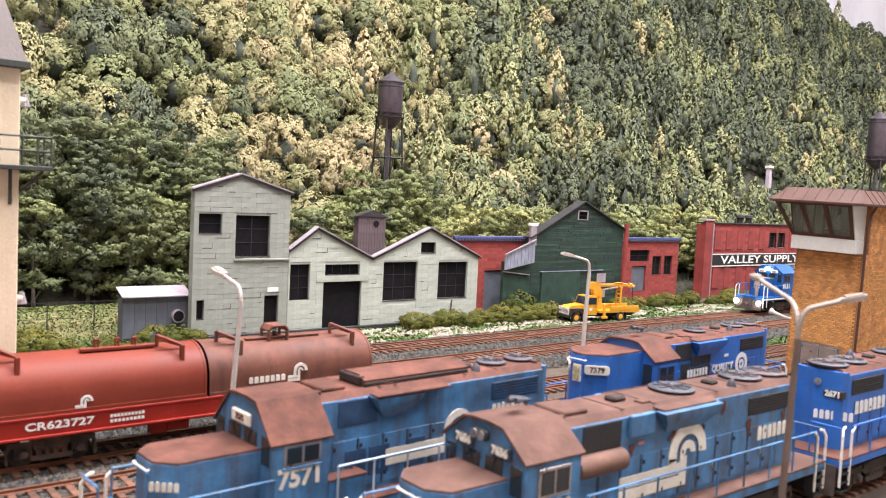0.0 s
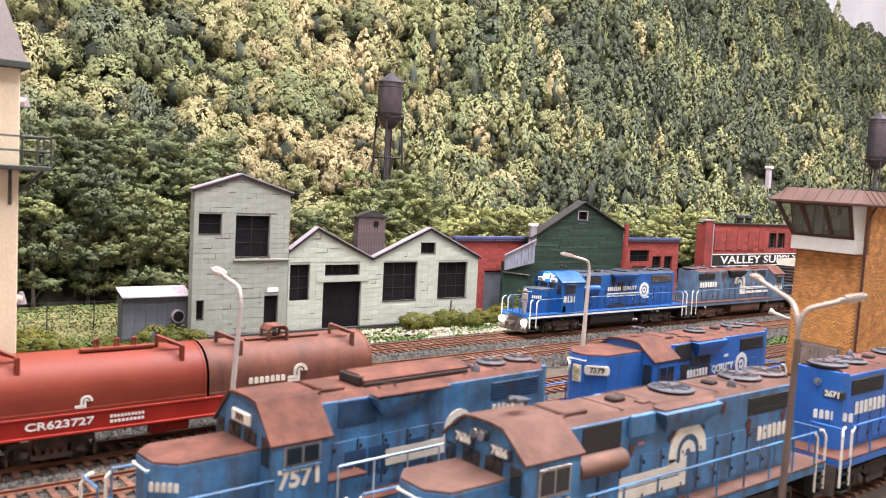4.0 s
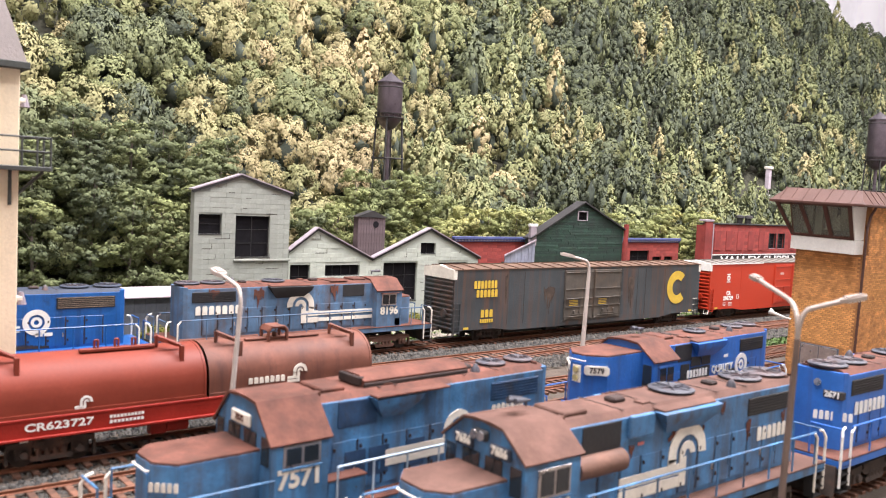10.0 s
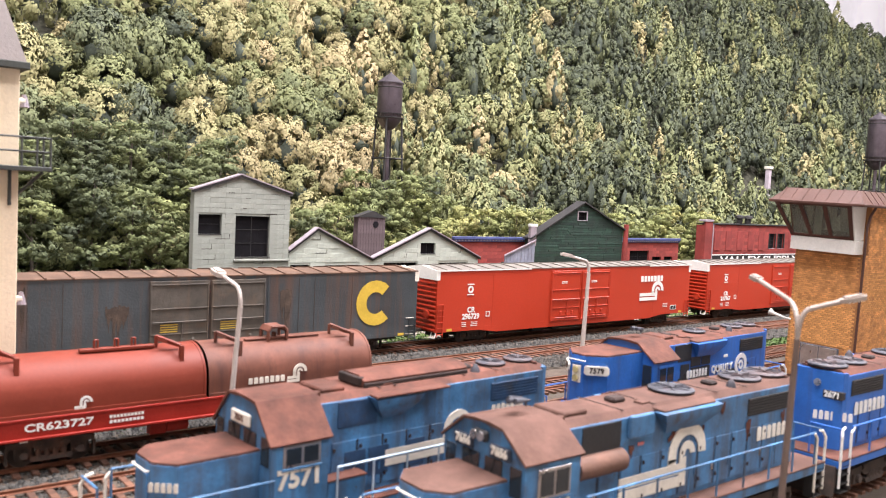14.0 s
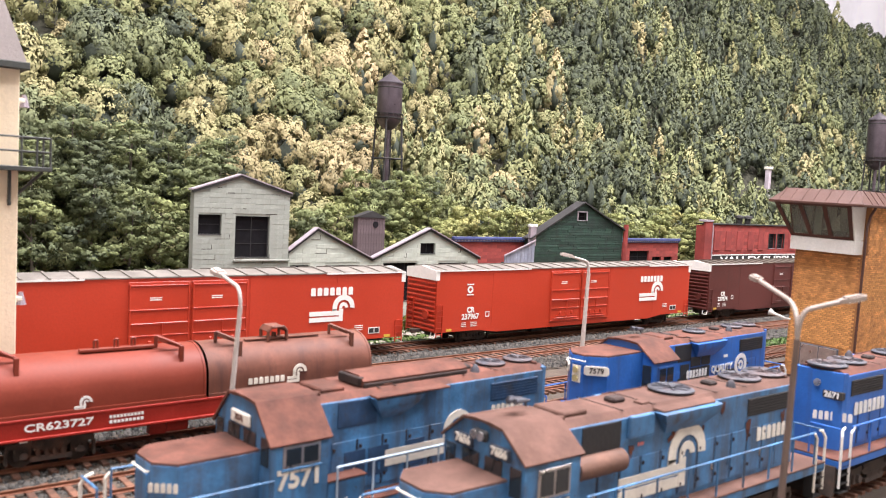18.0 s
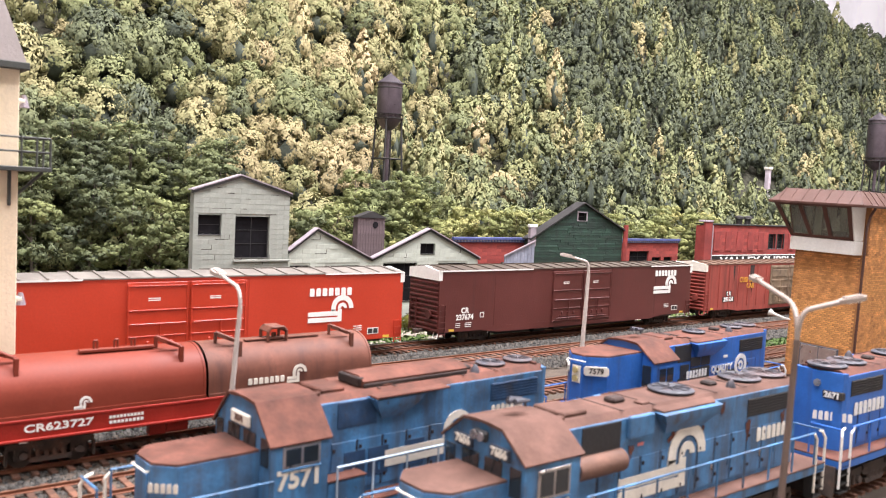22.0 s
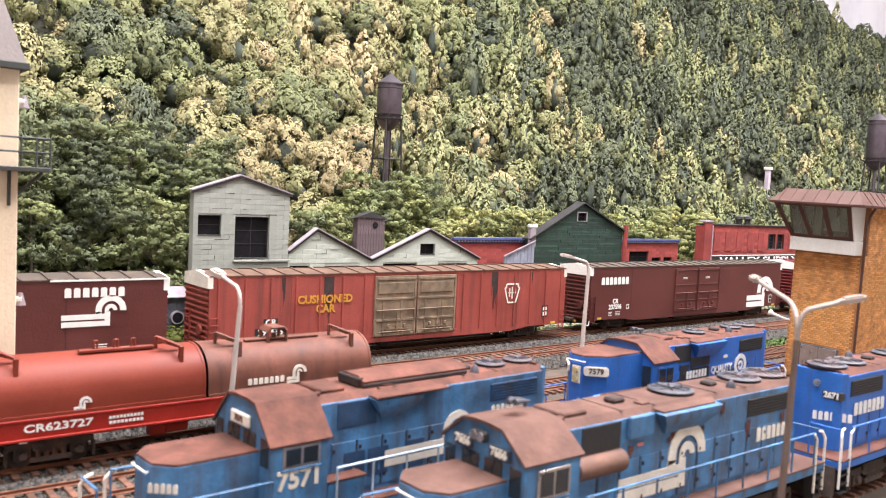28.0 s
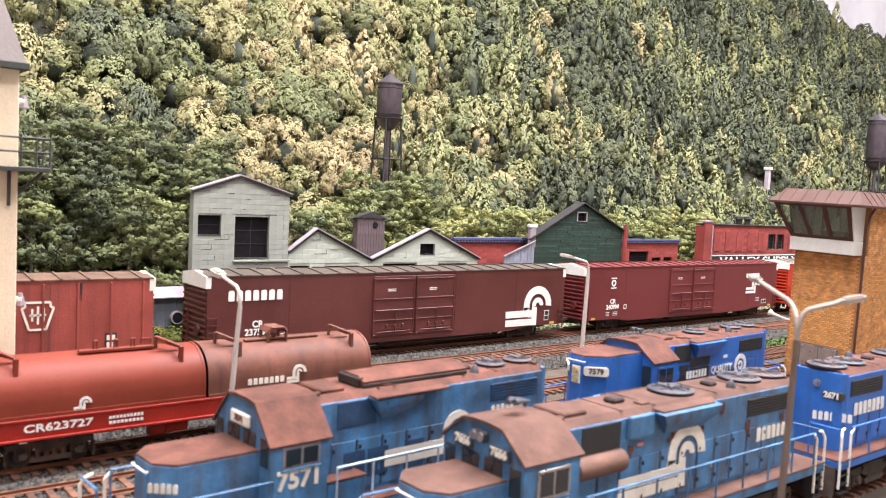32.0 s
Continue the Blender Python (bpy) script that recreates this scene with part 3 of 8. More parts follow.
def woods():
    """The wooded hillside, row upon row of crowns: greener to the west, olive in the middle, slim and dark to the east."""
    tris, faces, hue = [], [], []
    y = 17.0
    while y < 61:
        x = 0.16 * (y + 42) - 6 + rng.uniform(0, 3)
        while x < 2.5 * (y + 42) + 4:
            px_, py_ = x + rng.uniform(-0.8, 0.8), y + rng.uniform(-0.8, 0.8)
            far = px_ / (py_ + 42.0)
            step = 2.8 if far < 0.8 else 2.55
            x += step * rng.uniform(0.8, 1.25)
            if (111.5 < px_ < 121 and 23.0 < py_ < 28) or (37.5 < px_ < 45.5 and py_ < 21.5):
                continue
            # slimmer pointed crowns towards the east
            tall = py_ < 57 and rng.random() < min(0.72, max(0.06, (far - 0.55) * 1.3))
            if tall:
                src = one_of(TALL) if far < 1.25 else one_of(TALL_SMALL)
            elif far > 1.25:
                src = one_of(SMALL)
            elif far > 0.8:
                src = one_of(ROUND_MID)
            else:
                src = one_of(ROUND) if rng.random() < 0.65 else one_of(RAGGED)
            r = rng.uniform(1.35, 2.6) * (1.12 if tall else 1.0) * (0.88 if far > 1.1 else 1.0)
            sz = r * (rng.uniform(0.95, 1.35) if not tall else rng.uniform(1.2, 1.75))
            q, fc = turned_crown(src, rng.uniform(0, 6.28), (r * rng.uniform(0.88, 1.12), r, sz), (px_, py_, hill_height(px_, py_) + 0.75 * sz + 0.6 + rng.uniform(0, 0.9)))
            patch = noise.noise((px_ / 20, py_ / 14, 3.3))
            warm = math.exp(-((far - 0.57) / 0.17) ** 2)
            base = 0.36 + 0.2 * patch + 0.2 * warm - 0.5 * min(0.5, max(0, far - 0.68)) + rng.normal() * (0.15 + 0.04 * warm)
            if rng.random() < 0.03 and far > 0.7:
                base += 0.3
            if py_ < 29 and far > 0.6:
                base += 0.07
            tris.append(q)
            faces.append(fc)
            # cores stay near the ramp's dark end, as painted shade
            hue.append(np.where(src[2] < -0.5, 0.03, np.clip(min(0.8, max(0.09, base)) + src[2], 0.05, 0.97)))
        y += 2.35
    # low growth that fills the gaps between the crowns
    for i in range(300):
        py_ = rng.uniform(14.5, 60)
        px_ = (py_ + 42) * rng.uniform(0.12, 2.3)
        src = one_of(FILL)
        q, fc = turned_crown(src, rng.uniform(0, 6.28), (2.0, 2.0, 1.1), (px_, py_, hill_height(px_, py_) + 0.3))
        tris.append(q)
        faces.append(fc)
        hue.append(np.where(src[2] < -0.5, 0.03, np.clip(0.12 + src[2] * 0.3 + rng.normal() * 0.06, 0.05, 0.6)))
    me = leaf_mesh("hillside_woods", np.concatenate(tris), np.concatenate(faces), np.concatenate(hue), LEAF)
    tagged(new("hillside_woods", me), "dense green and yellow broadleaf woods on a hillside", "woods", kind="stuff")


def tree(x, y, h, r, hue, label, lean=0.0, low=0.2):
    """A tree by the yard's edge: tapered trunk, limbs, and a ragged crown in boughs."""
    t = thing("tree", place(x, y, hill_height(x, y) - 0.05), label, "tree", group="trees behind the works")
    s = Solid()
    s.cyl((0, 0, 0), (lean, 0, h * 0.55), 0.13, 0.08, 7)
    s.cyl((lean, 0, h * 0.55), (lean * 1.4, 0, h * 0.95), 0.08, 0.02, 6)
    qs, fs, hs = [], [], []
    n = 9
    for i in range(n):
        k = i / (n - 1)
        z = h * (low + (0.92 - low) * k)
        wide = r * (0.75 * math.sin(math.pi * (0.22 + 0.7 * k)))
        a = 2.4 * i + rng.uniform(-0.6, 0.6)
        cx, cy = lean * z / h + wide * 0.75 * math.cos(a), wide * 0.75 * math.sin(a)
        s.cyl((lean * z / h, 0, z - h * 0.12), (cx, cy, z), 0.045, 0.012, 5)
        src = one_of(LAYER)
        q, fc = turned_crown(src, rng.uniform(0, 6.28), (r * 0.62, r * 0.62, r * rng.uniform(0.42, 0.62)), (cx, cy, z + rng.uniform(-0.3, 0.3)))
        qs.append(q)
        fs.append(fc)
        hs.append(np.clip(hue + src[2] + rng.normal() * 0.08, 0.05, 0.9))
    part("trunk", s, BARK, t)
    part("crown", leaf_mesh("crown", np.concatenate(qs), np.concatenate(fs), np.concatenate(hs), LEAF_EDGE), LEAF_EDGE, t)


def edge_trees():
    for i in range(34):
        x = 11 + i * 2.35 + rng.uniform(-0.7, 0.7)
        y = 14.8 + rng.uniform(-0.4, 1.9)
        if x < 24:
            h, hue = rng.uniform(8.0, 11.0), rng.uniform(0.1, 0.32)
        else:
            h, hue = rng.uniform(6.0, 8.6), rng.uniform(0.2, 0.5) + (0.24 if x > 42 else 0.0)
        tree(x, y, h, rng.uniform(1.7, 2.4), hue, "leafy broadleaf tree with a slim grey trunk", rng.uniform(-0.4, 0.4))
    for i in range(20):
        tree(8.5 + i * 0.95 + rng.uniform(-0.5, 0.5), 16.6 + rng.uniform(-1.2, 2.5), rng.uniform(8, 12), rng.uniform(1.8, 2.5), rng.uniform(0.1, 0.32), "tall dark green tree in the wood's edge", rng.uniform(-0.3, 0.3), 0.12)
    for x, y in ((43.5, 17.6), (40.8, 17.2), (46.5, 17.8), (38.0, 17.0)):
        tree(x, y, rng.uniform(8.2, 8.8), 2.2, rng.uniform(0.25, 0.45), "leafy broadleaf tree below the water tower")


def bush(x, y, r, hue, label="olive green scrub bush"):
    src = one_of(SCRUB)
    q, fc = turned_crown(src, rng.uniform(0, 6.28), (r * rng.uniform(0.9, 1.3), r, r * rng.uniform(0.7, 0.9)), (0, 0, r * 0.4))
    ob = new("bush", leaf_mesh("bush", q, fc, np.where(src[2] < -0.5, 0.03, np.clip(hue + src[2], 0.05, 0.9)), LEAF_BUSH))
    ob.matrix_basis = place(x, y, -0.45)
    tagged(ob, label, "bush", group="scrub along the works")


def track(y, x0, x1, heading=0.0, pieces=None, cx=0.0, label=""):
    """Rails on ties; ties between the two pieces bounds are parts, the rest are joined."""
    t = thing("railway_track", place(cx, y, 0, 0, 0, heading), label or "rusty rails on weathered brown ties", "track", group="yard tracks", kind="structure")
    bed = Solid().prism([(-1.9, -0.45), (1.9, -0.45), (1.55, -0.26), (-1.55, -0.26)], "x", x0, x1)
    part("ballast_bed", bed, GROUND, t)
    for side in (-1, 1):
        s = Solid()
        c = side * 0.755
        s.prism([(c - 0.08, -0.14), (c + 0.08, -0.14), (c + 0.08, -0.12), (c + 0.02, -0.105), (c + 0.02, -0.04), (c + 0.04, -0.03), (c + 0.04, -0.004), (c - 0.04, -0.004), (c - 0.04, -0.03), (c - 0.02, -0.04), (c - 0.02, -0.105), (c - 0.08, -0.12)], "x", x0, x1)
        r = part("rail", s, RAIL, t)
        part("rail_head", Solid().box(x0, x1, c - 0.032, c + 0.032, -0.004, 0.0), RAILTOP, r, "worn bare metal rail head")
    one = mesh_of("tie", Solid().box(-0.12, 0.12, -1.3, 1.3, -0.32, -0.14, 0.02), TIE, False)
    rest = Solid()
    x = x0 + 0.3
    rnd = random.Random(int(abs(y) * 10))
    while x < x1 - 0.2:
        if pieces and pieces[0] < x < pieces[1]:
            part("tie", one, TIE, t, "", place(x, rnd.uniform(-0.05, 0.05), rnd.uniform(-0.015, 0.0), 0, 0, rnd.uniform(-1.5, 1.5)))
        else:
            rest.box(x - 0.12, x + 0.12, -1.3, 1.3, -0.32, -0.14)
        x += 0.56
    if rest.v:
        part("tie_row", rest, TIE, t)
    return t


def stones(name, x0, x1, y0, y1, count, material, smin, smax, label, z=-0.42, keep=None, seed=1, hgt=None):
    """Loose stones as small irregular wedges, one object."""
    g = np.random.default_rng(seed)
    base = np.array([(-1, -1, -0.5), (1, -0.8, -0.5), (0.9, 1, -0.5), (-0.9, 0.9, -0.5), (-0.5, -0.5, 0.7), (0.6, -0.4, 0.6), (0.4, 0.5, 0.8), (-0.5, 0.5, 0.6)])
    faces = np.array([(0, 1, 5, 4), (1, 2, 6, 5), (2, 3, 7, 6), (3, 0, 4, 7), (4, 5, 6, 7)])
    x, y = g.uniform(x0, x1, count), g.uniform(y0, y1, count)
    if keep is not None:
        ok = np.array([keep(a, b) for a, b in zip(x, y)])
        x, y = x[ok], y[ok]
    n = len(x)
    zz = np.full(n, z) if hgt is None else np.array([hgt(a, b) for a, b in zip(x, y)])
    s = g.uniform(smin, smax, n)
    a = g.uniform(0, 6.28, n)
    v = base[None] * (s[:, None, None] * g.uniform(0.6, 1.2, (n, 8, 3)))
    vx = v[..., 0] * np.cos(a)[:, None] - v[..., 1] * np.sin(a)[:, None]
    vy = v[..., 0] * np.sin(a)[:, None] + v[..., 1] * np.cos(a)[:, None]
    co = np.stack([vx + x[:, None], vy + y[:, None], v[..., 2] + zz[:, None] + 0.2 * s[:, None]], -1)
    me = bpy.data.meshes.new(name)
    me.vertices.add(8 * n)
    me.vertices.foreach_set("co", (co.reshape(-1) * K).astype(np.float32))
    idx = (faces[None] + (np.arange(n) * 8)[:, None, None]).reshape(-1).astype(np.int32)
    me.loops.add(len(idx))
    me.loops.foreach_set("vertex_index", idx)
    me.polygons.add(5 * n)
    me.polygons.foreach_set("loop_start", np.arange(0, 20 * n, 4, dtype=np.int32))
    me.polygons.foreach_set("loop_total", np.full(5 * n, 4, dtype=np.int32))
    me.update(calc_edges=True)
    me.materials.append(material)
    tagged(new(name, me), label, "gravel", kind="stuff")


def tufts(name, x0, x1, y0, y1, count, hue0, hue1, size, label, keep=None, seed=3, hgt=None):
    g = np.random.default_rng(seed)
    x, y = g.uniform(x0, x1, count), g.uniform(y0, y1, count)
    if keep is not None:
        ok = np.array([keep(a, b) for a, b in zip(x, y)])
        x, y = x[ok], y[ok]
    n = len(x)
    low = np.full(n, -0.42) if hgt is None else np.array([hgt(a, b) for a, b in zip(x, y)])
    pos = np.stack([x, y, low + g.uniform(0, size * 0.8, n)], -1)
    nrm = g.normal(size=(n, 3)) + np.array([0, 0, 0.6])
    nrm /= np.linalg.norm(nrm, axis=1)[:, None]
    u = np.cross(nrm, g.normal(size=(n, 3)))
    u /= np.linalg.norm(u, axis=1)[:, None]
    w = np.cross(nrm, u)
    sz = size * g.uniform(0.4, 1.2, n)[:, None]
    q = np.stack([pos - u * sz, pos + u * sz * 0.7 - w * sz * 0.7, pos + u * sz * 0.7 + w * sz * 0.7], 1)
    up = nrm * 0.5 + np.array([0, 0, 0.8])
    me = leaf_mesh(name, q, np.repeat((up / np.linalg.norm(up, axis=1)[:, None])[:, None], 3, axis=1), g.uniform(hue0, hue1, n), LEAF_GRASS)
    tagged(new(name, me), label, "grass", kind="stuff")


# ---- rolling stock; x along the track, origin on the rail heads under the middle ----
def wheel_truck(parent, x, wheelbase, r, material, sides=0.95):
    tr = part("truck", Solid().box(x - 0.25, x + 0.25, -0.8, 0.8, 0.45, 0.75, 0.03), material, parent, "dark cast steel truck")
    for sd in (-1, 1):
        y0, y1 = sorted((sd * (sides - 0.02), sd * (sides + 0.16)))
        h = wheelbase / 2
        ym = (y0 + y1) / 2
        s = Solid().prism([(x - h - 0.5, 0.7), (x - h + 0.3, 0.7), (x - h + 0.55, 0.55), (x + h - 0.55, 0.55), (x + h - 0.3, 0.7), (x + h + 0.5, 0.7),
                           (x + h + 0.5, 0.88), (x + 0.5, 0.96), (x - 0.5, 0.96), (x - h - 0.5, 0.88)], "y", y0, y1)
        s.prism([(x - 0.62, 0.22), (x + 0.62, 0.22), (x + 0.75, 0.4), (x - 0.75, 0.4)], "y", y0, y1)
        for k in (-0.4, -0.13, 0.13, 0.4):
            s.cyl((x + k, ym + sd * 0.03, 0.36), (x + k, ym + sd * 0.03, 0.62), 0.1, None, 8)
        for k in (-h, h):
            s.box(x + k - 0.26, x + k + 0.26, y0, y1, 0.3, 0.74, 0.03)
            s.cyl((x + k, sd * (sides + 0.1), 0.5), (x + k, sd * (sides + 0.27), 0.5), 0.17, 0.13, 10)
            e = 1 if k > 0 else -1
            s.cyl((x + k - e * 0.62, sd * (sides + 0.12), 0.86), (x + k - e * 0.28, sd * (sides + 0.12), 0.86), 0.12, None, 8)
            s.box(x + k + e * 0.46, x + k + e * 0.54, y0, y1, 0.2, 0.7) if e > 0 else s.box(x + k - 0.54, x + k - 0.46, y0, y1, 0.2, 0.7)
        part("side_frame", s, material, tr)
    for k in (-wheelbase / 2, wheelbase / 2):
        s = Solid()
        s.cyl((x + k, -0.83, r), (x + k, -0.7, r), r, None, 18).cyl((x + k, 0.7, r), (x + k, 0.83, r), r, None, 18)
        s.cyl((x + k, -0.7, r), (x + k, 0.7, r), 0.09, None, 8)
        part("wheelset", s, UNDER, tr)


def coupler(parent, x, sg):
    s = Solid().box(min(x, x + sg * 0.75), max(x, x + sg * 0.75), -0.1, 0.1, 0.78, 0.98, 0.02)
    s.box(min(x + sg * 0.5, x + sg * 0.85), max(x + sg * 0.5, x + sg * 0.85), -0.2, 0.16, 0.74, 1.02, 0.04)
    part("coupler", s, UNDER, parent)


def streaks(car, y, ze, runs, material, name, label, tops, rise=1):
    """Dirt that has run down a side (rise 1) or splashed up it (rise -1): uneven trickles. runs: (x, half width, length)."""
    g = random.Random(17)
    for (x, w, drop), top in zip(runs, tops):
        s = Solid()
        n = max(3, int(w * 30))
        for i in range(n):
            c = x + w * (2 * (i + 0.5) / n - 1)
            ln = rise * drop * (g.uniform(0.4, 1.0) if rise > 0 else g.uniform(0.75, 1.0)) * (1 - 0.55 * abs(c - x) / w)
            h = w / n * g.uniform(1.1, 1.7)
            z1 = top - g.uniform(0, 0.2) * (0 if top > ze - 0.2 or rise < 0 else 1)
            s.prism([(c - h, z1), (c + h, z1), (c + h * 0.75, z1 - ln * 0.6), (c + h * 0.2, z1 - ln), (c - h * 0.2, z1 - ln), (c - h * 0.75, z1 - ln * 0.6)], "y",
                    *sorted((y, y + math.copysign(0.006 + 0.0004 * i, y))))
        part(name, s, material, car, label)


def hi_cube(name, at, label, side, roof, ends, number, style, dirty=False):
    """An 86 ft high-cube box car with two pairs of plug doors in the middle."""
    car = thing(name, at, label, "box car", group="freight train")
    hl, hw, z0, ze = 13.5, 1.58, 0.68, 4.9
    s = Solid().box(-hl + 0.12, hl - 0.12, -hw + 0.02, hw - 0.02, 0.95, ze, 0.03)
    body = part("body", s, side, car)
    # sill and brake gear made deep and black for shade under the car
    part("centre_sill", Solid().box(-hl + 0.6, hl - 0.6, -0.3, 0.3, 0.5, 0.95, 0.02).prism([(-8.4, 0.6), (-7.4, 0.28), (7.4, 0.28), (8.4, 0.6)], "y", -0.32, 0.32), BLACK, car, "deep black centre sill, also filling in the shade under the floor")
    part("brake_gear", Solid().cyl((-4.2, -0.7, 0.55), (-3.0, -0.7, 0.55), 0.28, None, 10), BLACK, car)
    part("brake_valve", Solid().box(-2.2, -1.5, -1.0, -0.5, 0.35, 0.95, 0.03), BLACK, car)
    for sd in (-1, 1):
        y0, y1 = sorted((sd * (hw - 0.03), sd * hw))
        # side sheets with posts, sill that deepens under the doors
        s = Solid().box(-hl, hl, y0, y1, ze - 0.14, ze, 0.01)
        s.prism([(-hl, 1.12), (-hl, 0.9), (-9.9, 0.9), (-8.2, z0), (8.2, z0), (9.9, 0.9), (hl, 0.9), (hl, 1.12)], "y", y0, y1)
        part("side_sill", s, side, car)
        for sg in (-1, 1):
            for a, b in ((3.3, 8.7), (8.72, hl)):
                xa, xb = sorted((sg * a, sg * b))
                part("side_sheet", Solid().box(xa, xb, *sorted((sd * (hw - 0.02), sd * (hw - 0.004))), 1.1, ze - 0.13), side, body)
        rv = Solid()
        for i in range(46):
            x = -hl + 0.3 + i * (2 * hl - 0.6) / 45
            rv.box(x - 0.03, x + 0.03, *sorted((sd * hw, sd * (hw + 0.012))), 1.02, 1.06)
        part("rivet_line", rv, side, car)
        for c in (-1.6, 1.6):
            ya, yb = sorted((sd * (hw - 0.02), sd * (hw + 0.05)))
            dm = {"keystone": DOOR_RUST, "chessie": DOOR_DUST}.get(style, side)
            d = Solid().box(c - 1.54, c + 1.54, ya, yb, 1.0, ze - 0.2, 0.015)
            door = part("plug_door", d, dm, car, "rust-stained plug door" if style == "keystone" else "")
            yc, yd = sorted((sd * (hw + 0.05), sd * (hw + 0.09)))
            rail = 0.07 if style == "keystone" else 0.032
            s = Solid()
            for z in (1.12, 2.0, 3.3, 4.52):
                s.box(c - 1.5, c + 1.5, yc, yd, z - rail, z + rail, 0.012)
            for x in (-1.48, 1.48):
                s.box(c + x - rail, c + x + rail, yc, yd, 1.05, ze - 0.3, 0.012)
            if style == "keystone":
                s.box(c - 0.95, c - 0.85, yc, yd, 1.05, 3.3, 0.012).box(c + 0.4, c + 0.5, yc, yd, 1.05, 3.3, 0.012).box(c - 1.3, c + 1.3, yc, yd, 3.62, 4.3, 0.02)
            part("door_frame", s, dm, door)
            s = Solid()
            ym = sd * (hw + 0.11)
            s.cyl((c - 1.4, ym, 2.62), (c + 1.4, ym, 2.62), 0.04, None, 6).cyl((c + 0.1, ym, 1.2), (c + 0.1, ym, 2.62), 0.03, None, 6)
            for k in (-0.5, 0.1, 0.7):
                s.box(c + k - 0.08, c + k + 0.08, *sorted((sd * (hw + 0.05), sd * (hw + 0.13))), 1.55, 1.75, 0.02)
            s.box(c - 0.75, c + 0.95, *sorted((sd * (hw + 0.06), sd * (hw + 0.1))), 1.42, 1.48).cyl((c - 1.2, ym, 1.3), (c + 1.2, ym, 1.3), 0.03, None, 6)
            part("lock_rod", s, dm, door)
            s = Solid()
            for z in (3.9, 3.8):
                s.box(c - 0.5, c + 0.1, *sorted((sd * (hw + 0.05), sd * (hw + 0.058))), z - 0.03, z + 0.02)
            if style != "chessie":
                part("door_marking", s, WHITE, door)
            else:
                s2 = Solid()
                for k in range(5):
                    s2.box(c - 1.0, c - 0.1, *sorted((sd * (hw + 0.05), sd * (hw + 0.058))), 2.1 + 0.12 * k, 2.15 + 0.12 * k)
                part("door_marking", s2, YELLOW, door)
        # ladders at both ends
        for sg in (-1, 1):
            s = Solid()
            xa, xb = sorted((sg * (hl - 0.55), sg * (hl - 0.05)))
            for k in range(6 if sg * sd > 0 else 4):
                z = 0.8 + 0.38 * k
                s.box(xa, xb, *sorted((sd * (hw + 0.04), sd * (hw + 0.09))), z - 0.025, z + 0.025)
            for x in (xa, xb):
                s.box(x - 0.025, x + 0.025, *sorted((sd * hw, sd * (hw + 0.05))), 0.62, 0.8 + 0.38 * (5 if sg * sd > 0 else 3))
            part("ladder", s, side, car)
            s = Solid().box(*sorted((sg * (hl - 0.9), sg * (hl - 1.35))), *sorted((sd * (hw + 0.0), sd * (hw + 0.012))), 0.95, 1.1)
            part("reflector", s, YELLOW, car, "small yellow reflector plate")
    # ends: horizontal ribs, white upper corners
    for sg in (-1, 1):
        s = Solid()
        xa, xb = sorted((sg * (hl - 0.14), sg * (hl - 0.02)))
        s.box(xa, xb, -hw + 0.04, hw - 0.04, 0.9, ze, 0.02)
        end = part("end_wall", s, side, car)
        s = Solid()
        for k in range(11):
            z = 1.05 + 0.3 * k
            x0 = sg * (hl - 0.02)
            s.prism([(x0, z - 0.1), (x0 + sg * 0.11, z - 0.03), (x0 + sg * 0.11, z + 0.03), (x0, z + 0.1)], "y", -hw + 0.1, hw - 0.1)
        part("end_rib", s, side, end)
        s = Solid().prism([(-hw - 0.01, 4.28), (hw + 0.01, 4.28), (hw + 0.01, ze), (0, ze + 0.22), (-hw - 0.01, ze)], "x", *sorted((sg * (hl - 0.2), sg * (hl + 0.1))))
        part("end_cap", s, ends, end, "pale upper end panel")
        s = Solid()
        for k in range(6):
            s.box(*sorted((sg * (hl + 0.12), sg * (hl + 0.16))), 0.7, 1.3, 0.85 + 0.4 * k, 0.9 + 0.4 * k)
        s.box(*sorted((sg * (hl + 0.02), sg * (hl + 0.14))), 0.68, 0.72, 0.8, 2.95).box(*sorted((sg * (hl + 0.02), sg * (hl + 0.14))), 1.28, 1.32, 0.8, 2.95)
        part("end_ladder", s, side, car)
        s = Solid().cyl((sg * (hl + 0.06), -0.7, 2.0), (sg * (hl + 0.2), -0.7, 2.0), 0.28, None, 12)
        part("brake_wheel", s, side, car)
        coupler(car, sg * (hl - 0.1), sg)
        s = Solid().tube([(sg * (hl - 0.05), -hw + 0.02, 0.9), (sg * (hl + 0.05), -hw + 0.02, 0.55), (sg * (hl + 0.05), -hw + 0.45, 0.55), (sg * (hl - 0.05), -hw + 0.45, 0.9)], 0.035, 6)
        part("stirrup", s, WHITE if style in ("new", "brown") else side, car)
    # peaked roof of ribbed sheets
    s = Solid().prism([(-hw - 0.03, ze - 0.02), (hw + 0.03, ze - 0.02), (hw + 0.03, ze + 0.04), (0, ze + 0.2), (-hw - 0.03, ze + 0.04)], "x", -hl, hl)
    rf = part("roof", s, roof, car)
    rib = mesh_of("roof_rib", Solid().prism([(-hw - 0.05, ze + 0.02), (-hw - 0.05, ze + 0.1), (0, ze + 0.27), (hw + 0.05, ze + 0.1), (hw + 0.05, ze + 0.02), (0, ze + 0.2)], "x", -0.05, 0.05), roof)
    for i in range(22):
        part("roof_rib", rib, roof, rf, "", place(-hl + 0.65 + i * (2 * hl - 1.3) / 21, 0, 0))
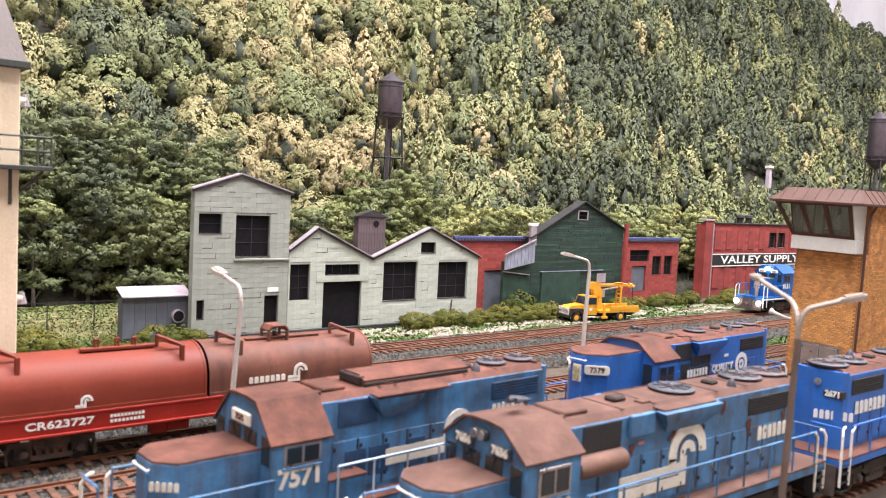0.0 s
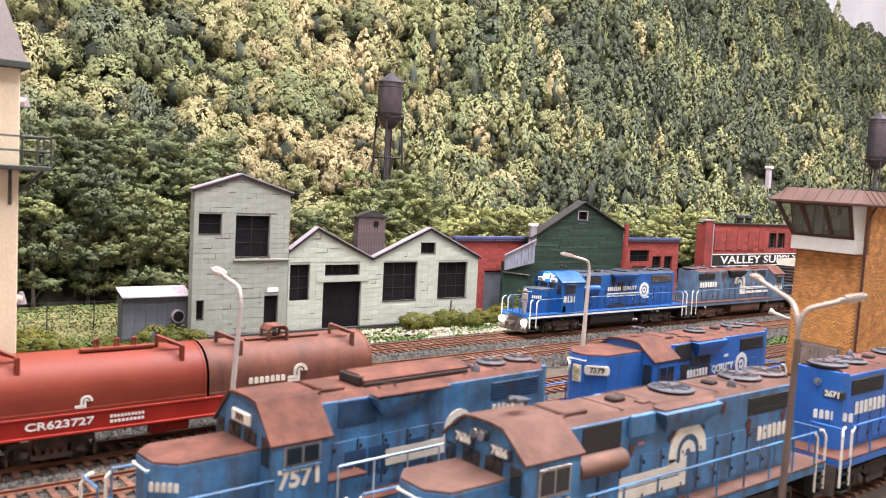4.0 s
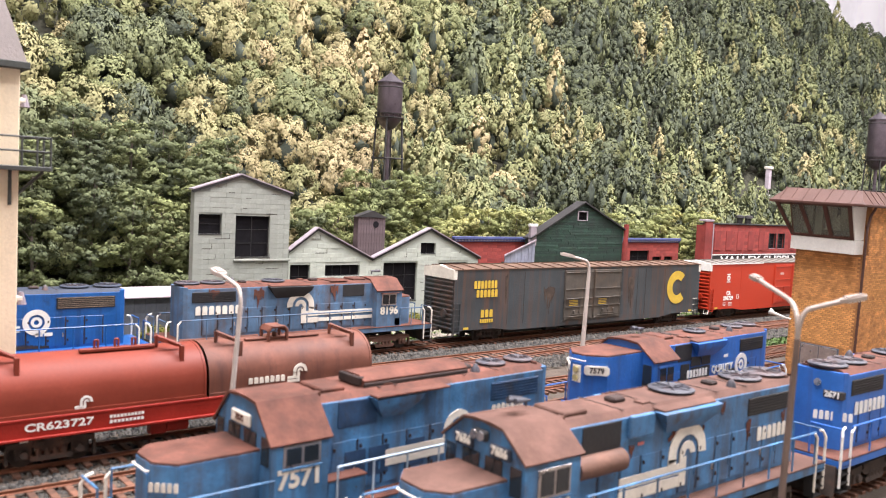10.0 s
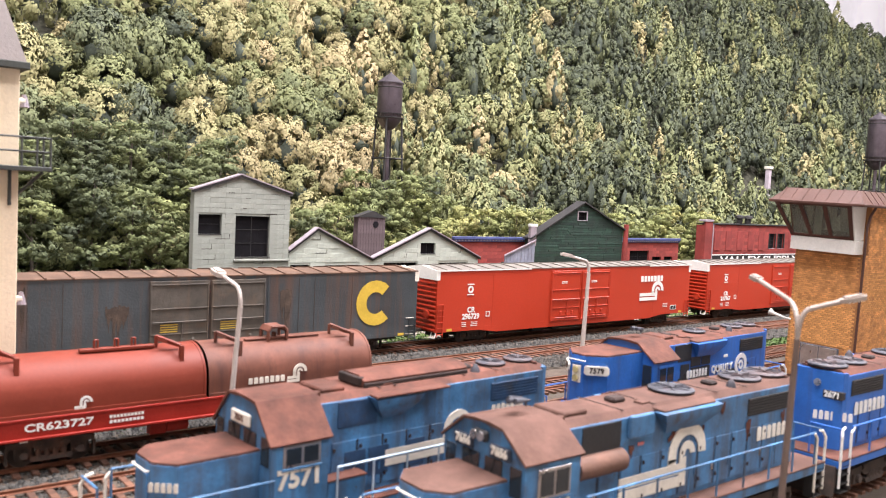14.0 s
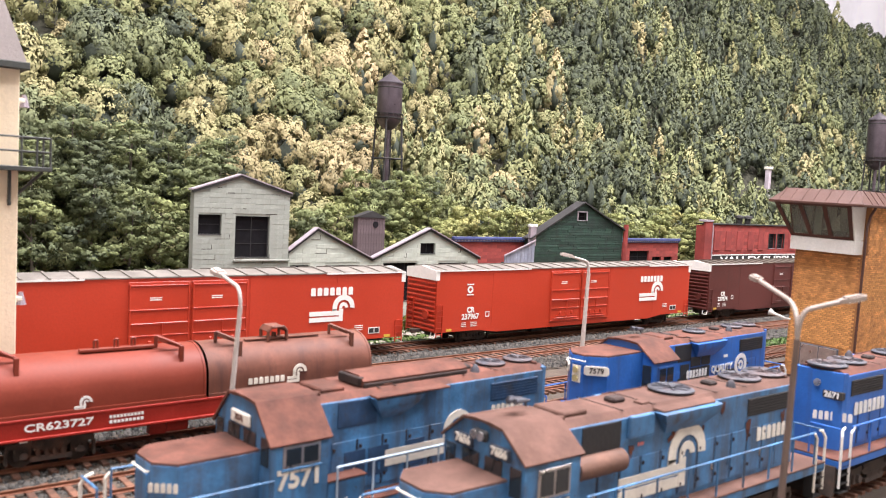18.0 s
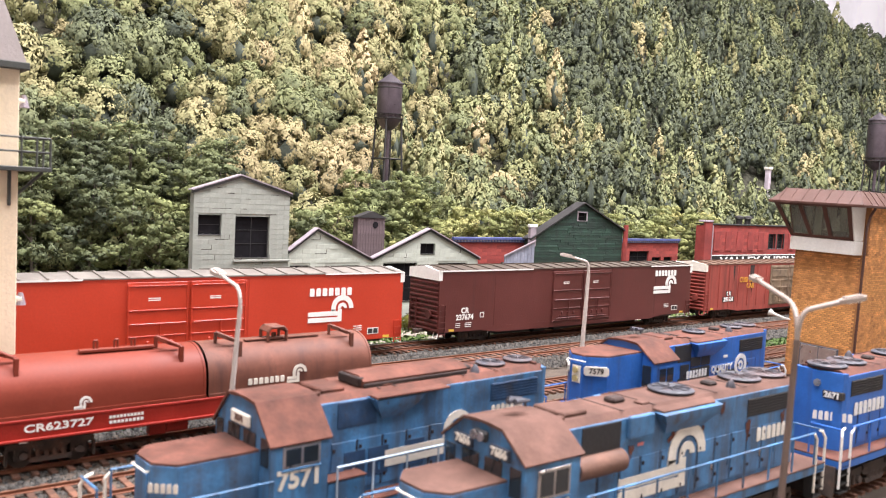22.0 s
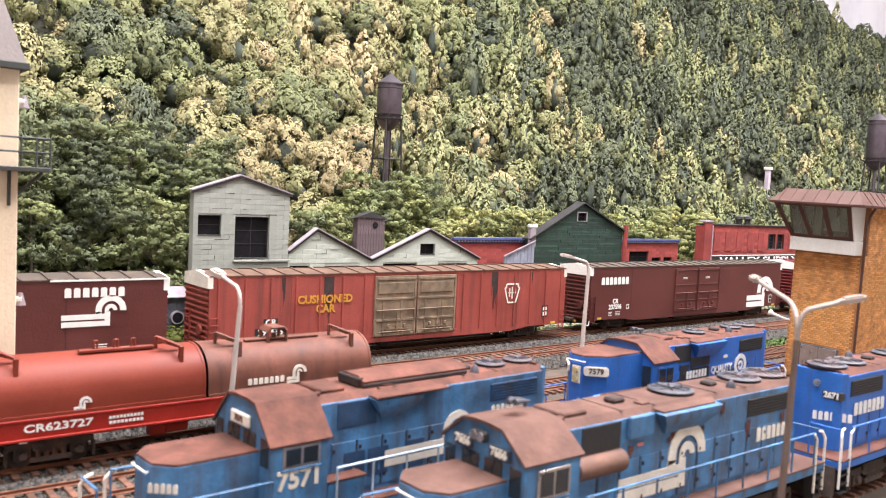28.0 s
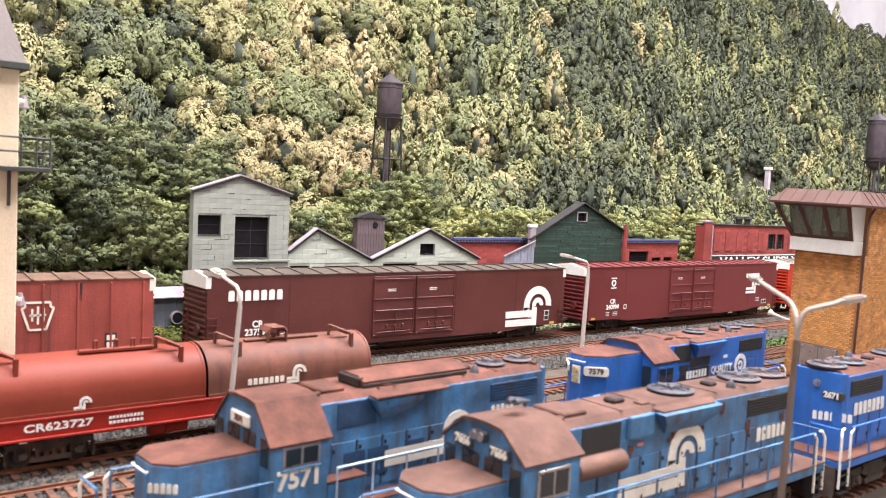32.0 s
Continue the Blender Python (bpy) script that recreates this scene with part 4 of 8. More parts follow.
    if ends is WHITE and style == "new":
        for a, b in ((-hl, -5.2), (8.0, hl)):
            part("eave_stripe", Solid().box(a, b, -hw - 0.045, -hw - 0.01, ze - 0.06, ze + 0.03), WHITE, rf)
    part("underframe", Solid().box(-hl + 0.3, hl - 0.3, -0.5, 0.5, 0.75, 1.0).box(-8.1, 8.1, -hw + 0.1, hw - 0.1, 0.72, 0.97), UNDER, car)
    for sg in (-1, 1):
        wheel_truck(car, sg * 9.9, 1.75, 0.42, UNDER)
    # lettering on the side that faces the yard
    y = -hw - 0.004
    if style in ("new", "brown", "oxide"):
        s, wd = Solid(), Solid()
        if number == "237674":
            word_bars(wd, 10.0, 4.3, 2.85, 0.45, 7, y)
            arch_mark(s, 10.75, 3.42, 1.45, y, bars=2.1, drop=(0.41, 0.87))
        elif style == "new":
            word_bars(wd, 8.4, 3.86, 2.9, 0.45, 7, y)
            arch_mark(s, 9.2, 2.9, 1.5, y, bars=2.0, drop=(0.41, 0.87))
        elif style == "oxide":
            word_bars(wd, 9.3, 3.85, 2.2, 0.38, 7, y)
            arch_mark(s, 9.9, 2.95, 1.3, y, bars=1.5, drop=(0.45, 0.95))
        else:
            word_bars(wd, -10.75, 3.85, 3.3, 0.56, 7, y)
            arch_mark(s, 10.85, 2.35, 2.7, y, bars=1.25, drop=(0.42, 0.86))
        part("emblem", s, WHITE, car, "white arch emblem")
        for piece in split(wd):
            part("word_block", piece, WHITE, car)
        if style != "brown" and number != "237674":
            mx, mz, mr = (-10.2, 3.68, 0.27) if style == "oxide" else (-10.7, 3.62, 0.24)
            s = Solid()
            for k in range(16):
                a0, a1 = 2 * math.pi * k / 16, 2 * math.pi * (k + 1) / 16
                s.prism([(mx + mr * math.cos(a0), mz + mr * math.sin(a0)), (mx + mr * math.cos(a1), mz + mr * math.sin(a1)),
                         (mx + 0.5 * mr * math.cos(a1), mz + 0.5 * mr * math.sin(a1)), (mx + 0.5 * mr * math.cos(a0), mz + 0.5 * mr * math.sin(a0))], "y", y - 0.02, y)
            s.box(mx - 1.2 * mr, mx + 1.2 * mr, y - 0.02, y, mz + 1.25 * mr, mz + 1.55 * mr).box(mx - 1.2 * mr, mx + 1.2 * mr, y - 0.02, y, mz - 1.55 * mr, mz - 1.25 * mr)
            part("round_mark", s, WHITE, car)
        nx = {"237674": -11.3, "240994": -10.2}.get(number, -10.6)
        if number:
            lettering("CR", 0.36, WHITE, car, facing(nx, y - 0.012, 2.26), bold=0.014)
            lettering(number, 0.36, WHITE, car, facing(nx, y - 0.012, 1.82), bold=0.014)
        s = Solid()
        for k in range(3):
            s.box(nx - 0.75, nx - 0.35, y - 0.012, y, 1.18 + 0.12 * k, 1.22 + 0.12 * k).box(nx + 0.05, nx + 0.6, y - 0.012, y, 1.18 + 0.12 * k, 1.22 + 0.12 * k)
        for k in range(3):
            s.box(10.0, 10.6, y - 0.012, y, 1.5 + 0.12 * k, 1.54 + 0.12 * k)
        part("data_block", s, WHITE, car)
        pz = 1.55 if style == "brown" else 1.4
        part("data_plate", Solid().box(11.55, 12.0, y - 0.012, y, pz - 0.32, pz + 0.4) if style == "brown" else Solid().box(11.0, 11.8, y - 0.012, y, pz - 0.18, pz + 0.2), WHITE, car)
        part("data_panel", Solid().box(11.6, 11.95, y - 0.02, y - 0.011, pz - 0.27, pz).box(11.6, 11.95, y - 0.02, y - 0.011, pz + 0.06, pz + 0.35) if style == "brown"
             else Solid().box(11.05, 11.38, y - 0.02, y - 0.011, pz - 0.13, pz + 0.15).box(11.44, 11.75, y - 0.02, y - 0.011, pz - 0.13, pz + 0.15), BLACK, car)
        s = Solid()
        px_, pz = nx + 1.5, 1.95 if style == "new" else 1.82
        s.box(px_ - 0.17, px_ + 0.17, y - 0.012, y, pz + 0.1, pz + 0.15).box(px_ - 0.17, px_ - 0.12, y - 0.012, y, pz - 0.15, pz + 0.1).box(px_ + 0.12, px_ + 0.17, y - 0.012, y, pz - 0.15, pz + 0.1)
        part("small_plate", s.box(px_ - 0.17, px_ + 0.17, y - 0.012, y, pz - 0.2, pz - 0.15), WHITE, car)
    elif style == "chessie":
        s = Solid()
        word_bars(s, -10.8, 3.9, 2.1, 0.52, 7, y)
        word_bars(s, -10.65, 3.3, 1.95, 0.5, 6, y)
        word_bars(s, -10.6, 1.95, 1.15, 0.5, 3, y)
        word_bars(s, -10.6, 1.45, 1.2, 0.24, 6, y)
        for piece in split(s):
            part("word_block", piece, YELLOW, car, "yellow word block")
        s = Solid()
        R, r, cx, cz = 1.36, 0.66, 10.4, 3.05
        for k in range(18):
            a0, a1 = radians(46 + 268 * k / 18), radians(46 + 268 * (k + 1) / 18)
            s.prism([(cx + R * math.cos(a0), cz + R * math.sin(a0)), (cx + R * math.cos(a1), cz + R * math.sin(a1)),
                     (cx + r * math.cos(a1), cz + r * math.sin(a1)), (cx + r * math.cos(a0), cz + r * math.sin(a0))], "y", y - 0.02, y)
        part("round_mark", s, YELLOW, car, "broad yellow open ring")
        lines = Solid()
        for x in (-7.2, -0.0, 5.2, 6.2):
            lines.box(x, x + 0.03, y - 0.008, y, 1.1, ze - 0.2)
        part("weld_seam", lines, UNDER, car)
        streaks(car, y, ze, ((-8.9, 0.1, 3.4), (-4.7, 0.55, 1.9), (4.4, 0.35, 3.0), (-2.0, 0.3, 1.2)), RUST_RUN, "rust_run", "brown rust run down the side", (4.6, 3.6, 4.1, 3.2))
        part("corner_ladder", Solid().box(12.7, 13.3, y - 0.03, y, 1.0, 1.04).box(12.7, 13.3, y - 0.03, y, 1.5, 1.54).box(12.7, 13.3, y - 0.03, y, 2.0, 2.04), WHITE_OLD, car)
    elif style == "keystone":
        lettering("CUSHIONED", 0.46, ORANGE, car, facing(-6.5, y - 0.012, 3.45), bold=0.02)
        lettering("CAR", 0.46, ORANGE, car, facing(-6.5, y - 0.012, 2.9), bold=0.02)
        part("number_panel", Solid().box(-10.35, -9.5, y - 0.01, y, 2.05, 2.52).box(-10.85, -9.0, y - 0.01, y, 1.55, 2.0), SIGN_BLACK, car)
        lettering("CR", 0.36, WHITE, car, facing(-9.92, y - 0.02, 2.28), bold=0.012)
        lettering(number, 0.36, WHITE, car, facing(-9.92, y - 0.02, 1.77), bold=0.012)
        s = Solid()
        o = [(-0.75, 0.85), (0.75, 0.85), (0.75, 0.55), (0.95, 0.5), (0.5, -0.9), (-0.5, -0.9), (-0.95, 0.5), (-0.75, 0.55)]
        o = [(8.2 + a * 0.72, 3.3 + b * 0.72) for a, b in o]
        for a, b in zip(o, o[1:] + o[:1]):
            d = Vector((b[0] - a[0], 0, b[1] - a[1])).normalized()
            p = Vector((-d.z, 0, d.x)) * 0.05
            s.prism([(a[0] + p.x, a[1] + p.z), (b[0] + p.x, b[1] + p.z), (b[0] - p.x, b[1] - p.z), (a[0] - p.x, a[1] - p.z)], "y", y - 0.02, y)
        s.box(7.85, 8.55, y - 0.02, y, 3.28, 3.37).box(7.92, 8.01, y - 0.02, y, 3.05, 3.62).box(8.16, 8.25, y - 0.02, y, 2.9, 3.72).box(8.4, 8.49, y - 0.02, y, 3.05, 3.62)
        part("keystone_mark", s, WHITE_OLD, car, "pale keystone outline")
        part("data_plate", Solid().box(11.2, 11.75, y - 0.02, y, 1.5, 2.3), SIGN_BLACK, car)
        part("data_mark", Solid().box(11.28, 11.67, y - 0.03, y - 0.02, 1.95, 2.2).box(11.28, 11.67, y - 0.03, y - 0.02, 1.58, 1.85), WHITE_OLD, car)
        streaks(car, y, ze, ((-6.3, 0.32, 3.4), (6.6, 0.3, 3.3), (-9.2, 0.1, 2.2), (10.0, 0.12, 2.0)), GRIME_MAT, "soot_streak", "black soot streak down the side", (ze - 0.14,) * 4)
        s = Solid()
        for i in range(18):
            x = -13.0 + 26.0 * i / 17
            if abs(x) > 3.3:
                s.box(x - 0.05, x + 0.05, -hw - 0.05, -hw, 1.1, ze - 0.14, 0.01)
        part("side_post", s, side, car)
    return car




def handrail_side(parent, sd, x0, x1, z, top, n, material, name="handrail"):
    y = sd * 1.46
    part(name, Solid().tube([(x0, y, z + top), (x1, y, z + top)], 0.035, 6), material, parent)
    for i in range(n):
        x = x0 + (x1 - x0) * i / (n - 1)
        part("stanchion", Solid().cyl((x, y, z), (x, y, z + top), 0.032, None, 6), material, parent)


def cab_headlight(cab, x, lit):
    part("headlight_box", Solid().box(x - 0.16, x, -0.24, 0.24, 3.95, 4.22, 0.05), BLACK if lit else GRILLE, cab)
    for y in (-0.12, 0.12):
        part("headlight", Solid().cyl((x - 0.2, y, 4.1), (x - 0.24, y, 4.1), 0.15 if lit else 0.115, None, 12), LIGHT_W if lit else CHROME, cab)


def loco(at, label, paint, roof, number, short=False, high_nose=False, emblem="arch", walk_mat=None, rail_mat=None, dirty_tank=False, lit=False, flip_text=False, old_white=False, group="parked locomotives"):
    """A four-axle road switcher; its short hood points to -x."""
    lo = thing("locomotive", at, label, "locomotive", group=group)
    walk_mat, rail_mat = walk_mat or roof, rail_mat or paint
    k = 0.9 if number == "7571" else 0.87 if short else 1.08 if lit else 1.0
    back = {"7571": 0.65, "7579": 1.3, "8196": -0.75, "8131": 0.15}.get(number, 0.0)
    zf, zh = 1.55, 4.3
    half = 8.55 * k
    nose0, cab0, cab1, hood1 = -7.5 * k, -5.4 * k + back, -3.55 * k + back, 7.55 * k - (0.35 if number == "7571" else 0.0)
    if lit:
        cab0 -= 0.4
    hw = 0.92
    white = WHITE_OLD if old_white else WHITE
    sv = -1 if flip_text else 1
    # frame with side sill and walkway
    part("frame", Solid().box(-half, half, -1.5, 1.5, 1.22, zf - 0.05, 0.03), paint, lo)
    part("walkway", Solid().box(-half, half, -1.52, 1.52, zf - 0.05, zf, 0.015), walk_mat, lo, "brown dirty walkway" if walk_mat in (ROOF_RUST, ROOF_TAN) else "")
    part("sill_stripe", Solid().box(-half, half, -1.515, -1.5, 1.3, 1.42), white, lo) if emblem == "quality" else None
    part("fuel_tank", Solid().prism([(-1.25, 1.2), (-1.32, 0.95), (-1.2, 0.5), (-0.95, 0.36), (0.95, 0.36), (1.2, 0.5), (1.32, 0.95), (1.25, 1.2)], "x", -2.4 * k, 2.3 * k), UNDER_BROWN if dirty_tank else BLACK, lo)
    part("air_tank", Solid().cyl((-2.3 * k, -1.1, 1.08), (2.1 * k, -1.1, 1.08), 0.16, None, 10), UNDER, lo)
    for sg in (-1, 1):
        wheel_truck(lo, sg * 5.2 * k, 2.7, 0.5, UNDER_BROWN if dirty_tank else UNDER, 1.02)
        xa = sg * half
        s = Solid().prism([(xa, 1.3), (xa + sg * 0.08, 1.3), (xa + sg * 0.2, 0.3), (xa + sg * 0.1, 0.28), (xa - sg * 0.05, 0.7)], "y", -1.35, 1.35)
        pil = part("pilot", s, UNDER, lo, "dirty dark steel pilot")
        for sd in (-1, 1):
            s = Solid()
            for j in range(4):
                z = 0.42 + 0.3 * j
                s.box(*sorted((xa - sg * 0.05, xa - sg * 0.6)), *sorted((sd * 1.15, sd * 1.5)), z - 0.02, z + 0.02)
            s.box(*sorted((xa - sg * 0.6, xa - sg * 0.63)), *sorted((sd * 1.15, sd * 1.5)), 0.4, 1.35)
            part("step_well", s, BLACK, pil)
            # end handrails
            s = Solid().tube([(xa - sg * 0.02, sd * 1.46, 0.6), (xa - sg * 0.02, sd * 1.46, 2.35), (xa - sg * 0.12, sd * 1.4, 2.55), (xa - sg * 0.3, sd * 1.4, 2.6)], 0.045, 7)
            s.tube([(xa - sg * 0.62, sd * 1.48, 0.6), (xa - sg * 0.62, sd * 1.48, 2.4), (xa - sg * 0.8, sd * 1.48, 2.58)], 0.045, 7)
            part("grab_rail", s, white, lo, "white end grab rail")
            s = Solid().tube([(xa - sg * 0.03, sd * 0.35, zf), (xa - sg * 0.03, sd * 0.35, 2.58), (xa - sg * 0.03, sd * 1.4, 2.58)], 0.032, 6)
            part("end_rail", s, rail_mat, lo)
        coupler(lo, xa, sg)
        s = Solid()
        for yy in (-0.55, 0.55):
            s.tube([(xa + sg * 0.1, yy, 1.2), (xa + sg * 0.35, yy, 0.75), (xa + sg * 0.4, yy, 0.4)], 0.04, 6)
        part("air_hose", s, RUBBER, lo)
    for sd in (-1, 1):
        handrail_side(lo, sd, cab1 + 0.3, half - 0.7, zf, 1.05, 9, RAIL_PALE if number == "7571" else rail_mat)
        handrail_side(lo, sd, -half + 0.75, cab0 + 0.1, zf, 1.05, 3, rail_mat)
    # short hood
    zt = zh - 0.25 if high_nose else 3.2
    if high_nose:
        nose0 += 0.35
    na, nb_ = (0.62, 0.3) if high_nose else (0.42, 0.45)
    pr = [(nose0 + na, -hw), (cab0 + 0.05, -hw), (cab0 + 0.05, hw), (nose0 + na, hw), (nose0, nb_), (nose0, -nb_)]
    nose = part("short_hood", Solid().prism(pr, "z", zf, zt), paint, lo)
    o2 = [(cab0 if abs(x - cab0) < 0.1 else x + 0.02, y * 0.98) for x, y in pr]
    part("nose_top", Solid().prism(o2, "z", zt, zt + 0.06), roof, nose, "brown weathered nose top" if roof in (ROOF_RUST, ROOF_TAN) else "")
    part("nose_door", Solid().box(nose0 - 0.03, nose0, -0.3, 0.3, zf + 0.1, zt - 0.25, 0.01), paint, nose)
    part("nose_grab", Solid().tube([(nose0 - 0.03, -0.4, zt - 0.15), (nose0 - 0.1, -0.4, zt - 0.15), (nose0 - 0.1, 0.4, zt - 0.15), (nose0 - 0.03, 0.4, zt - 0.15)], 0.025, 5), white, nose)
    s = Solid()
    word_bars(s, 0, 0, 0.72, 0.22, 5, -0.0, 0.03)
    for piece in split(s.turned(Matrix.Translation((nose0 + 0.2, -0.7, zf + 0.35 if high_nose else zt - 0.5)) @ pose(0, 0, 0, 0, 0, -42))):
        part("nose_block", piece, white, nose, "white word block")
    # cab with an arched roof
    cw = 1.45
    ze = 3.5 if number == "7571" else 3.78
    prof = [(-cw, zf), (cw, zf), (cw, ze), (0.7, 4.34), (0, 4.4), (-0.7, 4.34), (-cw, ze)]
    cab = part("cab", Solid().prism(prof, "x", cab0, cab1), paint, lo)
    ov = 0.07
    outer = [(-cw - 0.08, ze - 0.03), (-0.72, 4.4), (-0.3, 4.45), (0.3, 4.45), (0.72, 4.4), (cw + 0.08, ze - 0.03), (cw + 0.06, ze - 0.08), (0.7, 4.33), (0, 4.39), (-0.7, 4.33), (-cw - 0.06, ze - 0.08)]
    part("cab_roof", Solid().prism(outer, "x", cab0 - ov, cab1 + ov), paint if lit else roof, cab, "brown weathered arched cab roof" if roof in (ROOF_RUST, ROOF_TAN) else "")
    xm = (cab0 + cab1) / 2 - (0.35 if lit else 0.0)
    wl = 0.15 if number == "7571" else 0.0
    for sd in (-1, 1):
        y = sd * cw
        w = part("side_window", Solid().box(xm - 0.5, xm + 0.58, *sorted((y, y + sd * 0.03)), 2.85, 3.55 - wl, 0.01), CHROME if old_white else paint, cab)
        for a, b in ((-0.42, 0.0), (0.08, 0.5)):
            part("window_pane", Solid().box(xm + a, xm + b, *sorted((y + sd * 0.03, y + sd * 0.045)), 2.92, 3.48 - wl), PANE, w)
        part("arm_rest", Solid().box(xm - 0.55, xm + 0.6, *sorted((y, y + sd * 0.06)), 2.78, 2.84, 0.01), paint, cab)
        if group == "freight train":
            part("sunshade", Solid().box(xm - 0.6, xm + 0.65, *sorted((y, y + sd * 0.22)), 3.58, 3.61, 0.01), roof, cab)
        xx = cab0
        for a, b in ((0.98, 1.36),):
            part("front_window", Solid().box(xx - 0.03, xx, *sorted((sd * a, sd * b)), 2.9, 3.6, 0.01), PANE, cab)
        part("windshield", Solid().box(xx - 0.03, xx, *sorted((sd * 0.1, sd * 0.72)), 3.1, 3.62, 0.01), PANE, cab) if not high_nose else None
        part("cab_step", Solid().box(cab0 + 0.1, cab0 + 0.5, *sorted((sd * 1.0, sd * 1.45)), zf, zf + 0.5, 0.02), walk_mat, lo)
        # number boards, on the nose's corners where it is high
        if high_nose:
            turn = Matrix.Translation((nose0 + 0.33, sd * 0.63, 3.55)) @ pose(0, 0, 0, 0, 0, -45 if sd < 0 else 225)
            nb = part("number_board", Solid().prism([(-0.46, -0.1), (-0.38, -0.17), (0.38, -0.17), (0.46, -0.1), (0.46, 0.1), (0.38, 0.17), (-0.38, 0.17), (-0.46, 0.1)], "y", -0.1, -0.03).turned(turn), WHITE_OLD, nose, "white number board")
            lettering(number, 0.2, GRIME_MAT, nb, place(nose0 + 0.33, sd * 0.63, 3.55) @ pose(0, 0, 0, 0, 0, -45 if sd < 0 else 225) @ place(0, -0.105, 0) @ pose(0, 0, 0, 90, 0, 0), bold=0.006)
        elif number == "7571":
            if sd < 0:
                nb = part("number_board", Solid().box(xx - 0.1, xx, -0.48, 0.48, 3.68, 4.02, 0.06), white, cab, "white number board")
                lettering(number, 0.16, ROOF_RUST, nb, place(xx - 0.11, 0, 3.85) @ pose(0, 0, 0, 90, 0, -90), bold=0.006)
        elif number == "7656":
            nb = part("number_board", Solid().box(xx - 0.08, xx, *sorted((sd * 0.3, sd * 1.0)), 3.66, 3.98, 0.04), ROOF_DARK, cab, "dark number board with white figures")
            lettering(number, 0.2, white, nb, place(xx - 0.09, sd * 0.65, 3.82) @ pose(0, 0, 0, 90, 0, -90), bold=0.012)
        else:
            nb = part("number_board", Solid().box(xx - 0.1, xx, *sorted((sd * 0.28, sd * 1.0)), 3.7, 4.0, 0.05), white, cab, "white number board")
            lettering(number, 0.15, SIGN_BLACK, nb, place(xx - 0.13, sd * 0.61, 3.85) @ pose(0, 0, 0, 90, 0, -90), bold=0.006)
        wp = Solid().tube([(xx - 0.05, sd * 0.5, 3.7), (xx - 0.06, sd * 0.35, 3.3)], 0.012, 4)
        part("wiper", wp, BLACK, cab)
    if high_nose:
        # flat dark panel that paints the unlit cab behind an open doorway
        part("door_opening", Solid().box(cab0 - 0.012, cab0 - 0.002, -1.36, -0.96, zf + 0.1, 3.55), GRILLE, cab, "dark panel painted as the unlit inside of an open cab doorway")
        part("headlight_plate", Solid().box(nose0 - 0.05, nose0, -0.2, 0.2, 3.05, 3.7, 0.03), WHITE_OLD, nose)
        for zz in (3.22, 3.53):
            part("headlight", Solid().cyl((nose0 - 0.05, 0, zz), (nose0 - 0.14, 0, zz), 0.11, 0.12, 12), CHES_DARK, nose, "yellowed headlight")
    elif number != "7571":
        cab_headlight(cab, cab0, lit)
    if lit:
        for sd in (-1, 1):
            part("ditch_light", Solid().cyl((-half - 0.15, sd * 1.15, 1.0), (-half - 0.35, sd * 1.15, 1.0), 0.2, None, 12), LIGHT_W, lo, "glowing ditch light")
    # road number, left bare on the far side
    lettering(number, 0.47, white, cab, facing(xm, -sv * (cw + 0.012), {"7571": 2.54, "7579": 2.15}.get(number, 2.5), 0 if sv > 0 else 180), bold=0.025)
    # long hood with bevelled roof, doors, grilles
    hprof = [(-hw, zf), (hw, zf), (hw, zh - 0.16), (hw - 0.22, zh), (-hw + 0.22, zh), (-hw, zh - 0.16)]
    hood = part("long_hood", Solid().prism(hprof, "x", cab1, hood1 - 0.3), paint, lo)
    part("hood_end", Solid().prism([(hood1 - 0.32, -hw), (hood1 - 0.32, hw), (hood1 - 0.1, hw - 0.05), (hood1, hw - 0.3), (hood1, -hw + 0.3), (hood1 - 0.1, -hw + 0.05)], "z", zf, zh - 0.06), paint, hood)
    part("hood_roof", Solid().prism([(-hw + 0.02, zh - 0.135), (-hw + 0.24, zh + 0.02), (hw - 0.24, zh + 0.02), (hw - 0.02, zh - 0.135), (hw - 0.1, zh - 0.15), (-hw + 0.1, zh - 0.15)], "x", cab1 + 0.02, hood1 - 0.2), roof, hood, "brown weathered hood roof" if roof in (ROOF_RUST, ROOF_TAN) else "")
    for sd in (-1, 1):
        y0, y1 = sorted((sd * hw, sd * (hw + 0.025)))
        x = cab1 + 0.45
        j = 0
        hinges = Solid()
        while x + 0.8 < hood1 - 0.4:
            d = part("hood_door", Solid().box(x, x + 0.78, y0, y1, zf + 0.12, 3.05, 0.012), paint, hood)
            part("latch", Solid().box(x + 0.68, x + 0.74, *sorted((sd * (hw + 0.025), sd * (hw + 0.05))), 2.1, 2.3), CHROME if j % 3 == 0 else paint, d)
            for z in (1.9, 2.8):
                hinges.box(x + 0.02, x + 0.09, *sorted((sd * (hw + 0.025), sd * (hw + 0.055))), z, z + 0.1)
            hinges.box(x + 0.79, x + 0.845, *sorted((sd * hw, sd * (hw + 0.004))), zf + 0.12, 3.05)
            x += 0.86
            j += 1
        part("hinge", hinges, GRIME_MAT, hood)
        g = part("radiator_grille", Solid().box(hood1 - 3.0 * k, hood1 - 0.55, y0, y1, 3.42, 3.98, 0.01), BLUE_GRILLE if number == "7571" else GRILLE, hood, "dark louvred radiator grille")
        s = Solid()
        for i in range(6):
            z = 3.47 + 0.09 * i
            s.box(hood1 - 2.95 * k, hood1 - 0.6, *sorted((sd * (hw + 0.025), sd * (hw + 0.045))), z, z + 0.03)
        part("louvre", s, {"7571": BLUE_GRILLE, "8131": TAN_SLAT}.get(number, BLACK), g)
